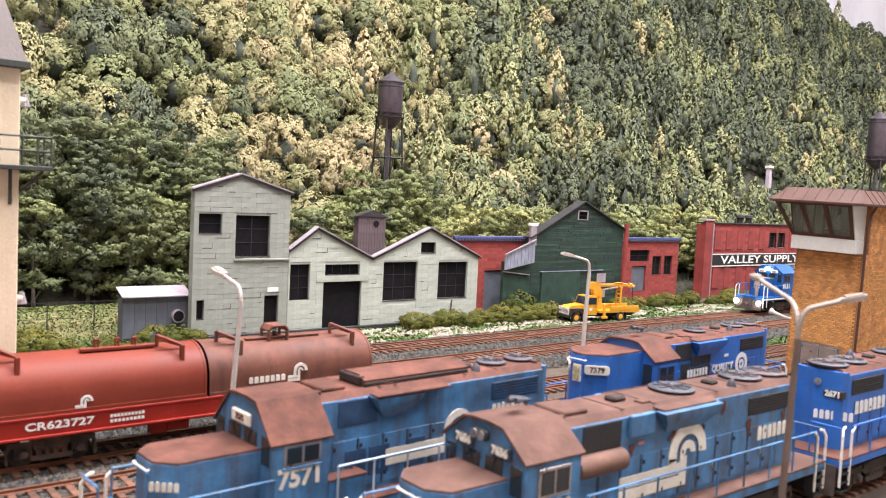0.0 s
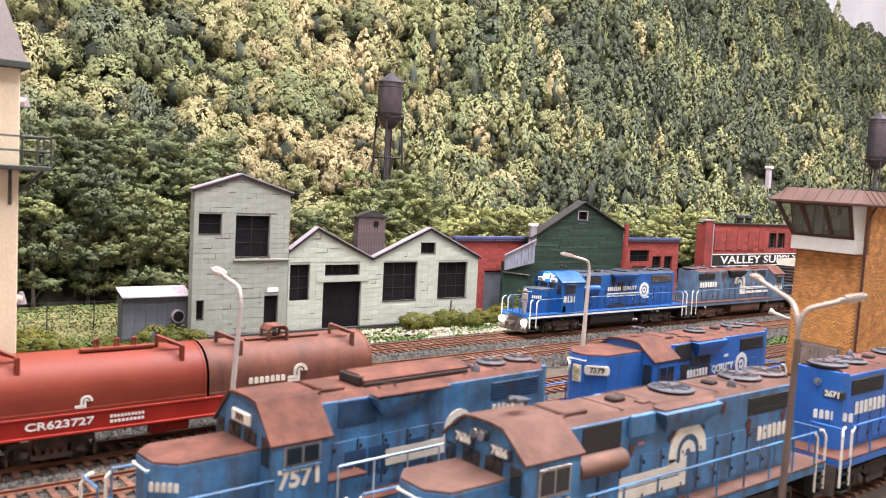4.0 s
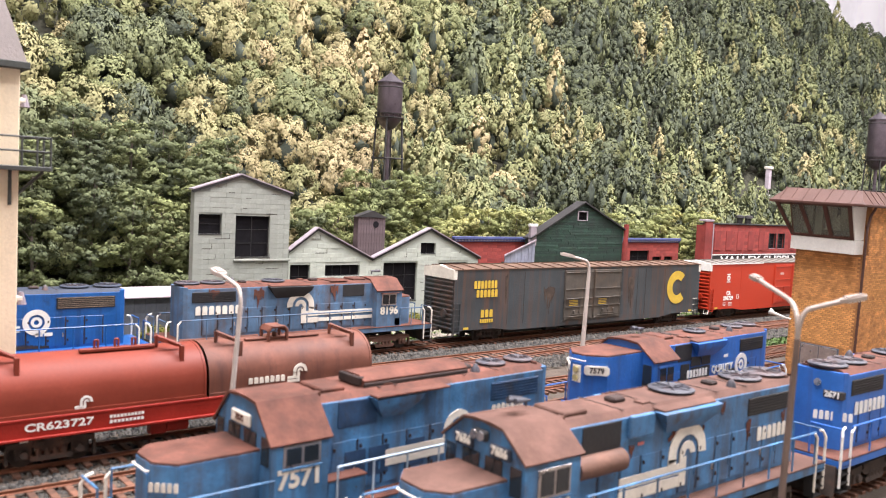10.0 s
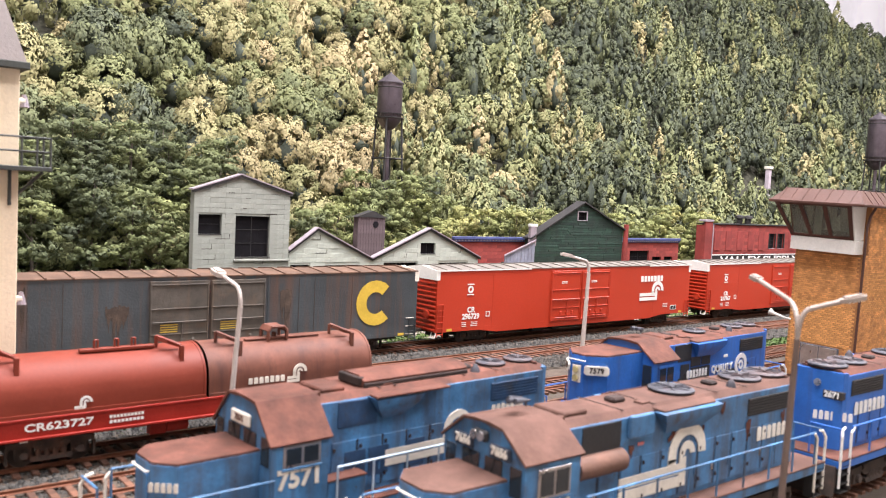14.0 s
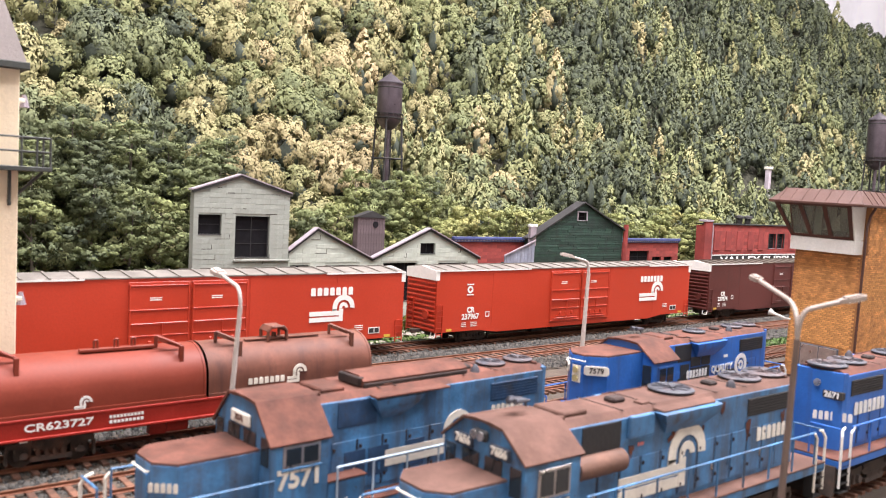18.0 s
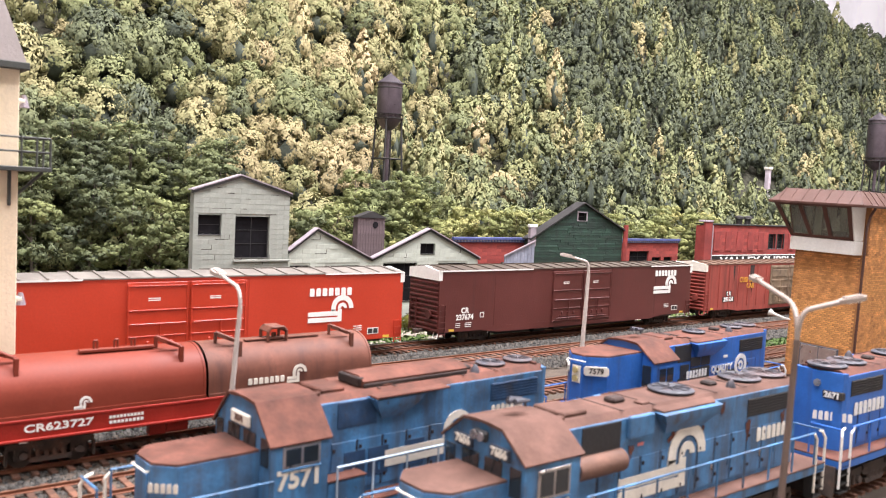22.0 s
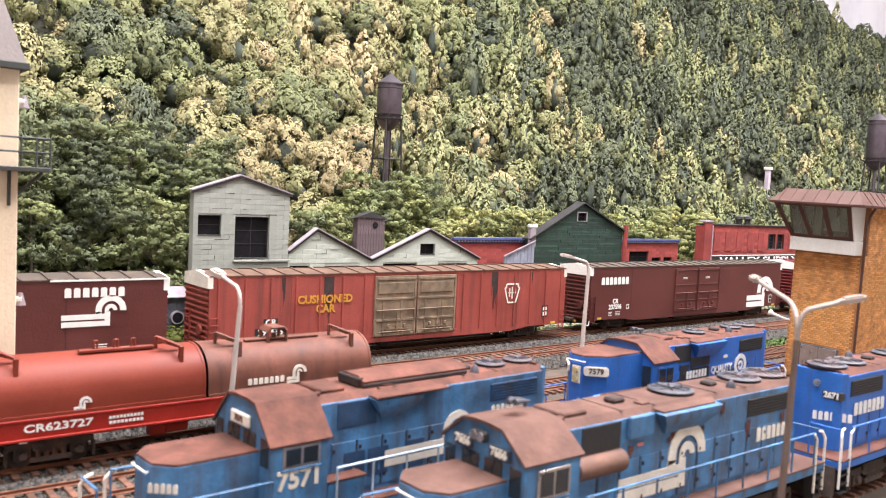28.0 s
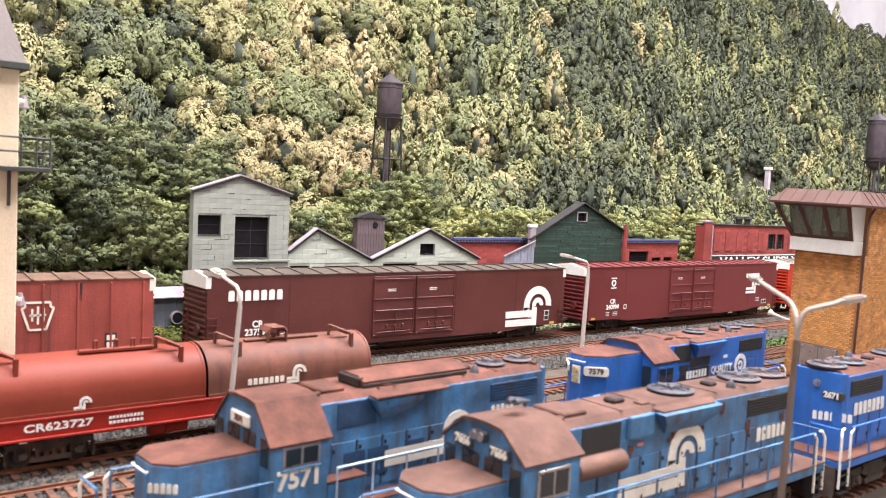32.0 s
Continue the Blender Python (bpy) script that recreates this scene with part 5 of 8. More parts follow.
        part("intake_grille", Solid().box(cab1 + 0.6, cab1 + 2.1 * k, y0, y1, 3.42, 4.12, 0.01), BLUE_GRILLE if number == "7571" else GRILLE, hood, "dark intake grille")
        # flared dynamic brake housing
        xa, xb = (-1.0, 0.8) if number == "7571" else (-0.1 * k, 2.7 * k)
        s = Solid().add([(xa, sd * hw, 4.18), (xb, sd * hw, 4.18), (xb - 0.05, sd * (hw + 0.36), 4.14), (xa + 0.05, sd * (hw + 0.36), 4.14),
                         (xa + 0.55, sd * (hw + 0.02), 3.5), (xb - 0.55, sd * (hw + 0.02), 3.5), (xa + 0.16, sd * (hw + 0.33), 3.92), (xb - 0.16, sd * (hw + 0.33), 3.92)],
                        [(0, 1, 2, 3), (3, 2, 7, 6), (6, 7, 5, 4), (0, 3, 6, 4), (1, 5, 7, 2), (0, 4, 5, 1)])
        bh = part("brake_housing", s, GRILLE if number == "8196" else paint, hood)
        if number != "7571":
            part("housing_top", Solid().add([(xa, sd * (hw - 0.06), 4.24), (xb, sd * (hw - 0.06), 4.24), (xb - 0.2, sd * (hw + 0.2), 4.17), (xa + 0.2, sd * (hw + 0.2), 4.17),
                                             (xa, sd * (hw - 0.06), 4.28), (xb, sd * (hw - 0.06), 4.28), (xb - 0.2, sd * (hw + 0.2), 4.2), (xa + 0.2, sd * (hw + 0.2), 4.2)],
                                            [(0, 1, 2, 3), (4, 5, 6, 7), (0, 1, 5, 4), (1, 2, 6, 5), (2, 3, 7, 6), (3, 0, 4, 7)]), roof, bh)
        if number == "7571":
            part("housing_top", Solid().box(xa + 0.05, xb + 0.9, *sorted((sd * hw, sd * (hw + 0.4))), 4.17, 4.23, 0.015), roof, bh, "brown housing top")
        if number == "7656":
            part("blower_panel", Solid().box(-1.2, -0.2, *sorted((sd * hw, sd * (hw + 0.14))), 3.6, 4.2, 0.03), paint, hood)
        s = Solid().cyl((cab1 + 0.3, sd * (hw + 0.05), 3.12), (cab1 + 2.1, sd * (hw + 0.05), 3.12), 0.3, None, 14)
        if number in ("7656", "8131"):
            part("filter_box", s, UNDER_BROWN if number == "7656" else paint, hood, "rounded filter box behind the cab")
    tall_fan = 0.1
    fr = 0.5 if short else 0.68
    for x in [hood1 - 2.05 * k, hood1 - 0.62 * k] + ([] if number == "7571" else [1.9 * k]):
        f = part("roof_fan", Solid().lathe([(fr - 0.1, 0), (fr - 0.08, tall_fan * 0.6), (fr, tall_fan * 0.7), (fr, tall_fan), (fr - 0.12, tall_fan + 0.05), (fr - 0.2, tall_fan - 0.02), (0.12, tall_fan)], (x, 0, zh + 0.01), 20), FAN_PAINT if roof in (ROOF_RUST, ROOF_TAN) else roof, hood, "round raised roof fan")
        s = Solid()
        for i in range(4):
            a = math.pi * i / 4
            q = fr - 0.1
            s.cyl((x - q * math.cos(a), -q * math.sin(a), zh + tall_fan + 0.05), (x + q * math.cos(a), q * math.sin(a), zh + tall_fan + 0.05), 0.022, None, 4)
        part("fan_guard", s, FAN_PAINT, f)
    if short:
        for sd in (-1, 1):
            for x in (-2.6, -1.7, -0.9, 0.4, 3.0):
                if x < cab1 + 0.2:
                    continue
                g = part("louvre_panel", Solid().box(x, x + 0.7, *sorted((sd * (hw + 0.025), sd * (hw + 0.04))), 1.95, 2.75, 0.01), BLUE_GRILLE if number == "7571" else GRILLE, hood, "dark louvred door panel")
    for x in (cab1 + 2.3 * k, 0.1 * k, 3.05 * k, 4.6 * k):
        part("roof_seam", Solid().box(x - 0.02, x + 0.02, -hw + 0.1, hw - 0.1, zh + 0.02, zh + 0.035), GRIME_MAT, hood)
    part("bell", Solid().lathe([(0.16, 0), (0.13, 0.12), (0.07, 0.22), (0.03, 0.26)], (hood1 - 3.4 * k, -0.55, zh), 10), FAN_PAINT, hood)
    for x, yy in ((cab1 + 0.5, 0.4), (-0.1 * k, -0.5), (hood1 - 0.6, 0.3)):
        part("sand_hatch", Solid().box(x - 0.18, x + 0.18, yy - 0.15, yy + 0.15, zh + 0.02, zh + 0.08, 0.02), roof, hood)
    part("exhaust_box", Solid().box(-0.9 * k, -0.4 * k, -0.2, 0.2, zh, zh + 0.16, 0.05), GRIME_MAT, hood)
    part("exhaust_box", Solid().box(3.6 * k, 4.0 * k, -0.2, 0.2, zh, zh + 0.14, 0.05), GRIME_MAT, hood)
    if number == "7571":
        rb = part("roof_filter", Solid().prism([(-0.55, zh), (-0.6, zh + 0.2), (-0.35, zh + 0.34), (0.35, zh + 0.34), (0.6, zh + 0.2), (0.55, zh)], "x", -0.9, 3.0), roof, hood, "long brown filter box on the roof")
        part("filter_edge", Solid().box(-0.9, 3.0, -0.64, -0.56, zh + 0.02, zh + 0.14, 0.02).box(-1.0, -0.8, -0.5, 0.5, zh + 0.05, zh + 0.3, 0.03), GRIME_MAT, rb)
    part("roof_hatch", Solid().box(cab1 + 0.3, cab1 + 1.2 * k, -0.55, 0.55, zh, zh + 0.14, 0.04), roof, hood)
    part("lifting_lug", Solid().box(cab1 + 0.05, cab1 + 0.2, -0.7, -0.5, zh, zh + 0.12, 0.02), roof, hood)
    part("lifting_lug", Solid().box(hood1 - 0.5, hood1 - 0.35, -0.7, -0.5, zh - 0.02, zh + 0.1, 0.02), roof, hood)
    hx = cab1 - 0.5
    s = Solid()
    for yy, ln in ((-0.14, 0.5), (0, 0.62), (0.14, 0.45)):
        s.cyl((hx, yy, 4.78), (hx - ln, yy, 4.8), 0.03, 0.08, 8)
    s.cyl((hx, 0, 4.6), (hx, 0, 4.78), 0.04, None, 6)
    if number != "7571":
        part("horn", s, FAN_PAINT if number != "8131" else BLACK, cab)
    # emblem and words on the near side
    y = -hw - 0.028
    s, wd = Solid(), Solid()
    if emblem == "word":
        word_bars(wd, 4.5, 3.15, 1.45, 0.3, 7, y)
        arch_mark(s, 2.4, 2.78, 1.16, y, flip=1, bars=3.7, drop=(0.5, 0.95))
    elif emblem == "quality":
        rx, rk = (4.1, 0.7) if high_nose else (4.05, 0.82)
        word_bars(wd, rx - 3.6 if high_nose else 0.35, 2.85 if high_nose else 3.05, 1.6, 0.32, 7, y)
        lettering("QUALITY", 0.3, white, hood, facing(rx - 1.6 if high_nose else 2.2, y - 0.012, 2.85 if high_nose else 3.05), bold=0.012)
        for z0, z1 in () if high_nose else ((2.62, 2.72), (2.44, 2.54)):
            part("stripe", Solid().box(-0.5, 3.35, y - 0.02, y, z0, z1), white, hood, "thin white stripe")
        for k2 in range(20):
            a0, a1 = 2 * math.pi * k2 / 20, 2 * math.pi * (k2 + 1) / 20
            for ra, rb in ((0.44 * rk, 0.74 * rk), (0.14 * rk, 0.3 * rk)):
                s.prism([(rx + rb * math.cos(a0), 2.85 + rb * math.sin(a0)), (rx + rb * math.cos(a1), 2.85 + rb * math.sin(a1)),
                         (rx + ra * math.cos(a1), 2.85 + ra * math.sin(a1)), (rx + ra * math.cos(a0), 2.85 + ra * math.sin(a0))], "y", y - 0.02, y)
        s.box(4.0, 4.75, y - 0.02, y, 2.18, 2.34) if not high_nose else None
    elif emblem == "arch":
        if flip_text:
            word_bars(wd, -hood1 + 2.0, 2.95, 2.4, 0.45, 7, y)
        else:
            word_bars(wd, 6.1, 2.8, 2.0, 0.42, 7, y)
            arch_mark(s, 1.5, 2.8, 1.76, y, flip=1, bars=2.35, drop=(0.45, 0.85))
    elif emblem == "rev":
        word_bars(wd, -5.55, 3.0, 2.6, 0.46, 7, y)
        arch_mark(s, -0.6, 3.0, 1.75, y, flip=-1, bars=0.3, drop=(0.53, 0.97))
        for z0, z1 in ((2.42, 2.64), (2.05, 2.25)):
            part("stripe", Solid().box(-0.1, 4.4, y - 0.02, y, z0, z1).turned(Matrix.Rotation(math.pi, 4, "Z")), white, hood, "wide white stripe")
    for nm, sol, lb in (("emblem", s, "white arch emblem"), ("word_mark", wd, "white word blocks")):
        if sol.v:
            sol = sol.turned(Matrix.Rotation(math.pi, 4, "Z")) if flip_text else sol
            for piece in split(sol) if nm == "word_mark" else [sol]:
                part("word_block" if nm == "word_mark" else nm, piece, white, hood, lb)
    if flip_text and emblem == "arch":
        # number board and word on the end of the long hood
        e = Solid()
        word_bars(e, 0, 0, 1.3, 0.3, 7, 0, 0.03)
        part("end_word", e.turned(Matrix.Translation((hood1 - 0.03, 0.6, 2.72)) @ pose(0, 0, 0, 0, 0, 120)), white, hood)
        bd = part("number_board", Solid().box(hood1 - 0.32, hood1 + 0.02, 0.2, 0.9, 3.3, 3.6, 0.03), BLACK, hood, "black number board")
        lettering(number, 0.2, white, bd, place(hood1 + 0.035, 0.55, 3.45) @ pose(0, 0, 0, 90, 0, 90), bold=0.012)
        part("headlight", Solid().cyl((hood1, 0, 3.8), (hood1 + 0.06, 0, 3.8), 0.13, None, 12), CHROME, hood)
    if number == "8131":
        streaks(hood, y - 0.004, 9, ((1.1, 0.42, 2.6), (0.2, 0.25, 1.6), (2.2, 0.22, 1.5), (-1.4, 0.12, 1.4)), GRIME_MAT, "soot_run", "black soot run down the hood", (4.1, 4.1, 4.1, 4.1))
        streaks(hood, y - 0.006, 9, ((0.8, 1.3, 0.38), (3.4, 1.2, 0.25)), GRIME_MAT, "soot_run", "black soot along the foot of the hood", (1.62, 1.62), -1)
    if number == "7656":
        streaks(hood, y - 0.004, 9, ((0.8, 0.22, 0.35), (2.0, 0.25, 0.4), (3.15, 0.1, 0.6), (-1.0, 0.1, 0.5), (4.6, 0.12, 0.7), (6.6, 0.1, 0.8)), ROOF_RUST, "rust_run", "brown rust run down the hood", (3.55, 3.5, 4.1, 3.5, 3.4, 3.4))
        part("builder_plate", Solid().box(-0.75, -0.5, y - 0.012, y, 3.35, 3.43), PINK, hood)
    if number == "8196":
        streaks(hood, hw + 0.026, 9, ((3.2, 0.3, 1.2), (-1.6, 0.25, 1.0), (5.8, 0.3, 0.6)), ROOF_RUST, "rust_run", "brown rust run down the hood", (4.15, 4.15, 4.15))
    if number == "7579":
        for a, b in ((-0.75, -0.1), (0.0, 0.75), (0.8, 1.5)):
            part("louvre_panel", Solid().box(a, b, y - 0.012, y, 2.55, 3.1, 0.01).box(a, b, y - 0.012, y, 3.15, 3.55, 0.01) if a > -0.5 else Solid().box(a, b, y - 0.012, y, 2.55, 3.3, 0.01), GRILLE, hood, "dark louvred door panel")
        part("builder_plate", Solid().box(2.6, 2.95, y - 0.012, y, 3.3, 3.42), white, hood)
    if number == "7571":
        for sd in (-1, 1):
            bx = part("battery_box", Solid().box(cab1 + 0.02, cab1 + 1.25, *sorted((sd * (hw + 0.03), sd * 1.42)), zf, 2.22, 0.03), paint, lo)
            part("box_lid", Solid().box(cab1, cab1 + 1.27, *sorted((sd * (hw + 0.03), sd * 1.44)), 2.22, 2.27, 0.01), roof, bx, "brown box lid")
    if number == "8196":
        part("roof_patch", Solid().box(-2.6, -1.4, -hw + 0.1, hw - 0.1, zh + 0.02, zh + 0.06, 0.02), ROOF_RUST, hood)
    return lo


def coil_car():
    c = thing("coil_car", place(12.4, -12.1, 0), "red steel coil car with one red and one brown hood", "freight car", group="")
    L = 8.0
    f = part("frame", Solid().box(-L, L, -0.55, 0.55, 0.75, 1.25), COIL_FRAME, c)
    for sd in (-1, 1):
        y0, y1 = sorted((sd * 1.28, sd * 1.48))
        part("side_sill", Solid().box(-L, L, *sorted((sd * 1.36, sd * 1.44)), 1.14, 1.72, 0.01), COIL_FRAME, c)
        part("sill_flange", Solid().box(-L, L, y0, y1 + (0.06 if sd > 0 else 0), 1.7, 1.78, 0.01).box(-L, L, y0 - (0.06 if sd < 0 else 0), y1, 1.07, 1.15, 0.01), COIL_FRAME, c)
        s = Solid()
        for i in range(13):
            x = -7.6 + 15.2 * i / 12
            s.box(x - 0.04, x + 0.04, *sorted((sd * 1.3, sd * 1.47)), 1.0, 1.7)
        part("sill_rib", s, COIL_FRAME, c) if sd > 0 else None
        for sg in (-1, 1):
            s = Solid()
            for j in range(4):
                s.box(*sorted((sg * 7.5, sg * 7.95)), *sorted((sd * 1.46, sd * 1.52)), 0.5 + 0.35 * j, 0.55 + 0.35 * j)
            part("ladder", s, COIL_FRAME, c)
    part("deck", Solid().box(-L, L, -1.4, 1.4, 1.62, 1.74), COIL_FRAME, c)
    part("brake_cylinder", Solid().cyl((-1.4, -0.9, 0.8), (-0.6, -0.9, 0.8), 0.26, None, 12).box(-2.0, -1.4, -1.1, -0.7, 0.55, 0.95, 0.03), COIL_FRAME, c)
    for sg in (-1, 1):
        wheel_truck(c, sg * 5.3, 1.75, 0.42, UNDER)
        coupler(c, sg * L, sg)
        part("end_plate", Solid().box(*sorted((sg * (L - 0.1), sg * L)), -1.4, 1.4, 0.9, 1.95, 0.02), COIL_FRAME, c)
    for x0, x1, m, lab in ((-7.75, -0.05, COIL_RED, "glossy red steel hood"), (0.05, 7.3, COIL_BROWN, "scuffed brown steel hood")):
        prof = []
        n = 16
        for i in range(n + 1):
            a = math.pi * i / n
            prof.append((1.36 * math.cos(a) * (1 + 0.05 * math.sin(a)), 2.42 + 1.22 * math.sin(a)))
        prof = [(1.38, 1.79), (1.38, 2.3)] + prof[1:-1] + [(-1.38, 2.3), (-1.38, 1.79)]
        h = part("hood", Solid().prism(prof, "x", x0, x1), m, c, lab)
        edge = [(y * 1.012, 1.79 + (z - 1.79) * 1.012) for y, z in prof]
        part("hood_rim", Solid().prism(edge, "x", x0, x0 + 0.09), m, h)
        part("hood_rim", Solid().prism(edge, "x", x1 - 0.09, x1), m, h)
        part("lower_rim", Solid().box(x0, x1, -1.43, -1.37, 1.79, 1.9).box(x0, x1, 1.37, 1.43, 1.79, 1.9), m, h)
        xm = (x0 + x1) / 2
        for xx in (x0 + 1.1, x1 - 1.1):
            s = Solid()
            s.tube([(xx - 0.45, -0.35, 3.62), (xx - 0.45, -0.35, 4.02), (xx + 0.25, -1.0, 3.72), (xx + 0.25, -1.0, 3.25)], 0.07, 6)
            s.prism([(xx - 0.5, 4.05), (xx + 0.3, 3.75), (xx + 0.3, 3.6), (xx - 0.5, 3.9)], "y", -0.7, -0.6)
            s.box(xx + 0.17, xx + 0.33, -1.12, -0.95, 3.1, 3.75, 0.02)
            part("lifting_bracket", s, m, h)
        if m is COIL_RED:
            s = Solid().box(xm - 0.4, xm + 2.2, -0.5, -0.25, 3.62, 3.74, 0.02)
            for k in (0.1, 0.8, 1.4):
                s.tube([(xm + k, -0.4, 3.7), (xm + k, -0.4, 4.02), (xm + k + 0.12, -0.4, 4.02), (xm + k + 0.12, -0.4, 3.7)], 0.04, 6)
            part("lifting_loop", s, m, h)
        else:
            s = Solid().box(xm - 1.8, xm + 1.5, -0.5, -0.3, 3.6, 3.68, 0.02)
            for yy in (-0.6, 0.05):
                s.tube([(xm - 0.87, yy, 3.55), (xm - 0.87, yy, 3.95), (xm - 0.75, yy, 4.1), (xm - 0.2, yy, 4.1), (xm - 0.06, yy, 3.95), (xm - 0.06, yy, 3.55)], 0.07, 6)
            s.prism([(xm - 0.9, 3.95), (xm - 0.75, 4.14), (xm - 0.2, 4.14), (xm - 0.03, 3.95), (xm - 0.1, 3.9), (xm - 0.22, 4.04), (xm - 0.72, 4.04), (xm - 0.82, 3.9)], "y", -0.6, 0.05)
            s.cyl((xm - 0.47, -0.3, 3.6), (xm - 0.47, -0.3, 3.85), 0.1, None, 8)
            part("lifting_lug", s, m, h)
    y = -1.445
    lettering("CR623727", 0.26, WHITE, c, facing(-5.15, y - 0.012, 1.45), bold=0.008, squeeze=1.4)
    s = Solid()
    word_bars(s, -2.95, 1.52, 1.2, 0.1, 10, y)
    word_bars(s, -2.95, 1.34, 1.2, 0.1, 9, y)
    part("data_block", s, WHITE, c)
    part("white_plate", Solid().box(-6.35, -6.1, y - 0.01, y, 1.0, 1.1), WHITE, c)
    s = Solid()
    arch_mark(s, -4.3, 2.12, 0.42, -1.39, bars=0.8)
    part("emblem", s, WHITE, c)
    s = Solid()
    word_bars(s, 2.4, 2.2, 1.6, 0.24, 7, -1.39)
    arch_mark(s, 3.85, 2.4, 0.62, -1.39, bars=0.8)
    part("emblem", s, WHITE_OLD, c, "worn white arch emblem and word blocks")


def boom_truck():
    """Yellow utility truck, nose to -x."""
    t = thing("boom_truck", place(54.3, 3.7, -0.35, 0, 0, -12) @ Matrix.Diagonal((0.74, 0.74, 0.8, 1)), "yellow utility truck with a folded boom", "truck")
    part("chassis", Solid().box(-4.3, 4.6, -0.45, 0.45, 0.55, 0.8), BLACK, t)
    hd = part("hood", Solid().prism([(-4.7, 0.85), (-2.6, 0.85), (-2.5, 1.85), (-4.3, 1.68), (-4.7, 1.5)], "y", -0.78, 0.78), TRUCK_YEL, t)
    cab = part("cab", Solid().prism([(-2.9, 0.75), (-0.9, 0.75), (-0.9, 2.62), (-1.15, 2.72), (-2.15, 2.72), (-2.6, 1.85), (-2.9, 1.75)], "y", -1.02, 1.02), TRUCK_YEL, t)
    part("windscreen", Solid().prism([(-2.63, 1.9), (-2.6, 1.9), (-2.2, 2.62), (-2.23, 2.62)], "y", -0.9, 0.9), PANE, cab)
    for sd in (-1, 1):
        y = sd * 1.02
        part("side_window", Solid().prism([(-2.4, 1.85), (-1.05, 1.85), (-1.05, 2.55), (-2.1, 2.55)], "y", *sorted((y, y + sd * 0.02))), PANE, cab)
        part("front_fender", Solid().prism([(-4.7, 0.7), (-4.5, 0.62), (-4.35, 0.95), (-3.95, 1.2), (-3.45, 1.2), (-3.05, 0.95), (-2.9, 0.6), (-2.5, 0.6), (-2.5, 1.2), (-3.0, 1.45), (-4.6, 1.45), (-4.72, 1.2)], "y", *sorted((sd * 0.72, sd * 1.12))), BLACK, t)
        part("mirror", Solid().box(-2.75, -2.7, *sorted((sd * 1.1, sd * 1.35)), 1.9, 2.3, 0.01), CHROME, cab)
        for x, r, w in ((-3.7, 0.5, 0.3), (2.35, 0.52, 0.5)):
            wh = part("wheel", Solid().cyl((x, sd * 0.75, r), (x, sd * (0.75 + w), r), r, None, 20), RUBBER, t, "black tyre")
            part("hub", Solid().cyl((x, sd * (0.75 + w), r), (x, sd * (0.77 + w), r), 0.3, 0.24, 14).cyl((x, sd * (0.75 + w), r), (x, sd * (0.82 + w), r), 0.12, None, 8), TRUCK_YEL, wh, "yellow wheel hub")
    g = part("grille", Solid().box(-4.78, -4.7, -1.0, 1.0, 0.82, 1.55, 0.02), WHITE_OLD, t, "pale chrome grille with bars")
    s = Solid()
    for i in range(9):
        s.box(-4.8, -4.78, -0.68 + 0.16 * i, -0.64 + 0.16 * i, 1.0, 1.35)
    part("grille_bar", s, BLACK, g)
    part("bumper", Solid().box(-4.95, -4.75, -1.1, 1.1, 0.5, 0.78, 0.04), BLACK, t)
    bed = part("bed", Solid().box(-0.7, 5.0, -1.15, 1.15, 0.95, 1.2, 0.02), TRUCK_YEL, t)
    for sd in (-1, 1):
        part("side_box", Solid().box(0.9, 5.0, *sorted((sd * 0.95, sd * 1.17)), 1.2, 1.65, 0.02), TRUCK_YEL, bed)
        part("mud_flap", Solid().box(3.2, 3.25, *sorted((sd * 0.75, sd * 1.15)), 0.25, 0.9), RUBBER, t)
        s = Solid().box(-0.1, 0.25, *sorted((sd * 0.95, sd * 1.2)), 0.6, 1.9, 0.03).box(-0.3, 0.5, *sorted((sd * 1.0, sd * 1.25)), 0.35, 0.6, 0.02)
        part("outrigger", s, TRUCK_YEL, t)
    ped = part("boom_pedestal", Solid().prism([(-0.4, 1.2), (0.4, 1.2), (0.25, 2.0), (0.2, 3.4), (-0.2, 3.4), (-0.25, 2.0)], "y", -0.3, 0.3), TRUCK_YEL, t)
    b = part("boom", Solid().box(-1.0, 4.0, -0.2, 0.2, 3.62, 3.92, 0.05), TRUCK_YEL, t)
    part("boom_tip", Solid().box(4.0, 5.1, -0.16, 0.16, 3.5, 3.78, 0.04), TRUCK_YEL, b)
    part("boom_head", Solid().prism([(-1.5, 3.75), (-1.3, 4.12), (-0.7, 4.12), (-0.35, 3.85), (0.3, 3.2), (0.3, 2.6), (-0.85, 2.6), (-1.0, 3.3), (-1.5, 3.45)], "y", -0.34, 0.34), TRUCK_YEL, b)
    part("boom_cap", Solid().box(-0.6, 0.1, -0.26, 0.26, 3.92, 4.1, 0.04).box(2.3, 3.3, -0.24, 0.24, 3.92, 4.06, 0.04).box(4.3, 4.7, -0.22, 0.22, 3.78, 3.98, 0.03), TRUCK_YEL, b)
    part("boom_hose", Solid().tube([(-0.8, -0.24, 4.1), (0.6, -0.24, 4.05), (2.0, -0.24, 4.0), (3.9, -0.24, 4.05)], 0.035, 5), BLACK, b)
    part("boom_ram", Solid().cyl((0.2, -0.3, 3.3), (2.4, -0.3, 3.55), 0.09, None, 8), CHROME, b)
    for y in (-0.78, 0.78):
        part("headlight", Solid().cyl((-4.8, y, 1.22), (-4.86, y, 1.22), 0.17, 0.15, 12), CHROME, g)
    part("door_line", Solid().box(-2.5, -2.47, -1.03, -1.02, 0.85, 1.85).box(-1.05, -1.02, -1.03, -1.02, 0.85, 2.6), GRIME_MAT, cab)
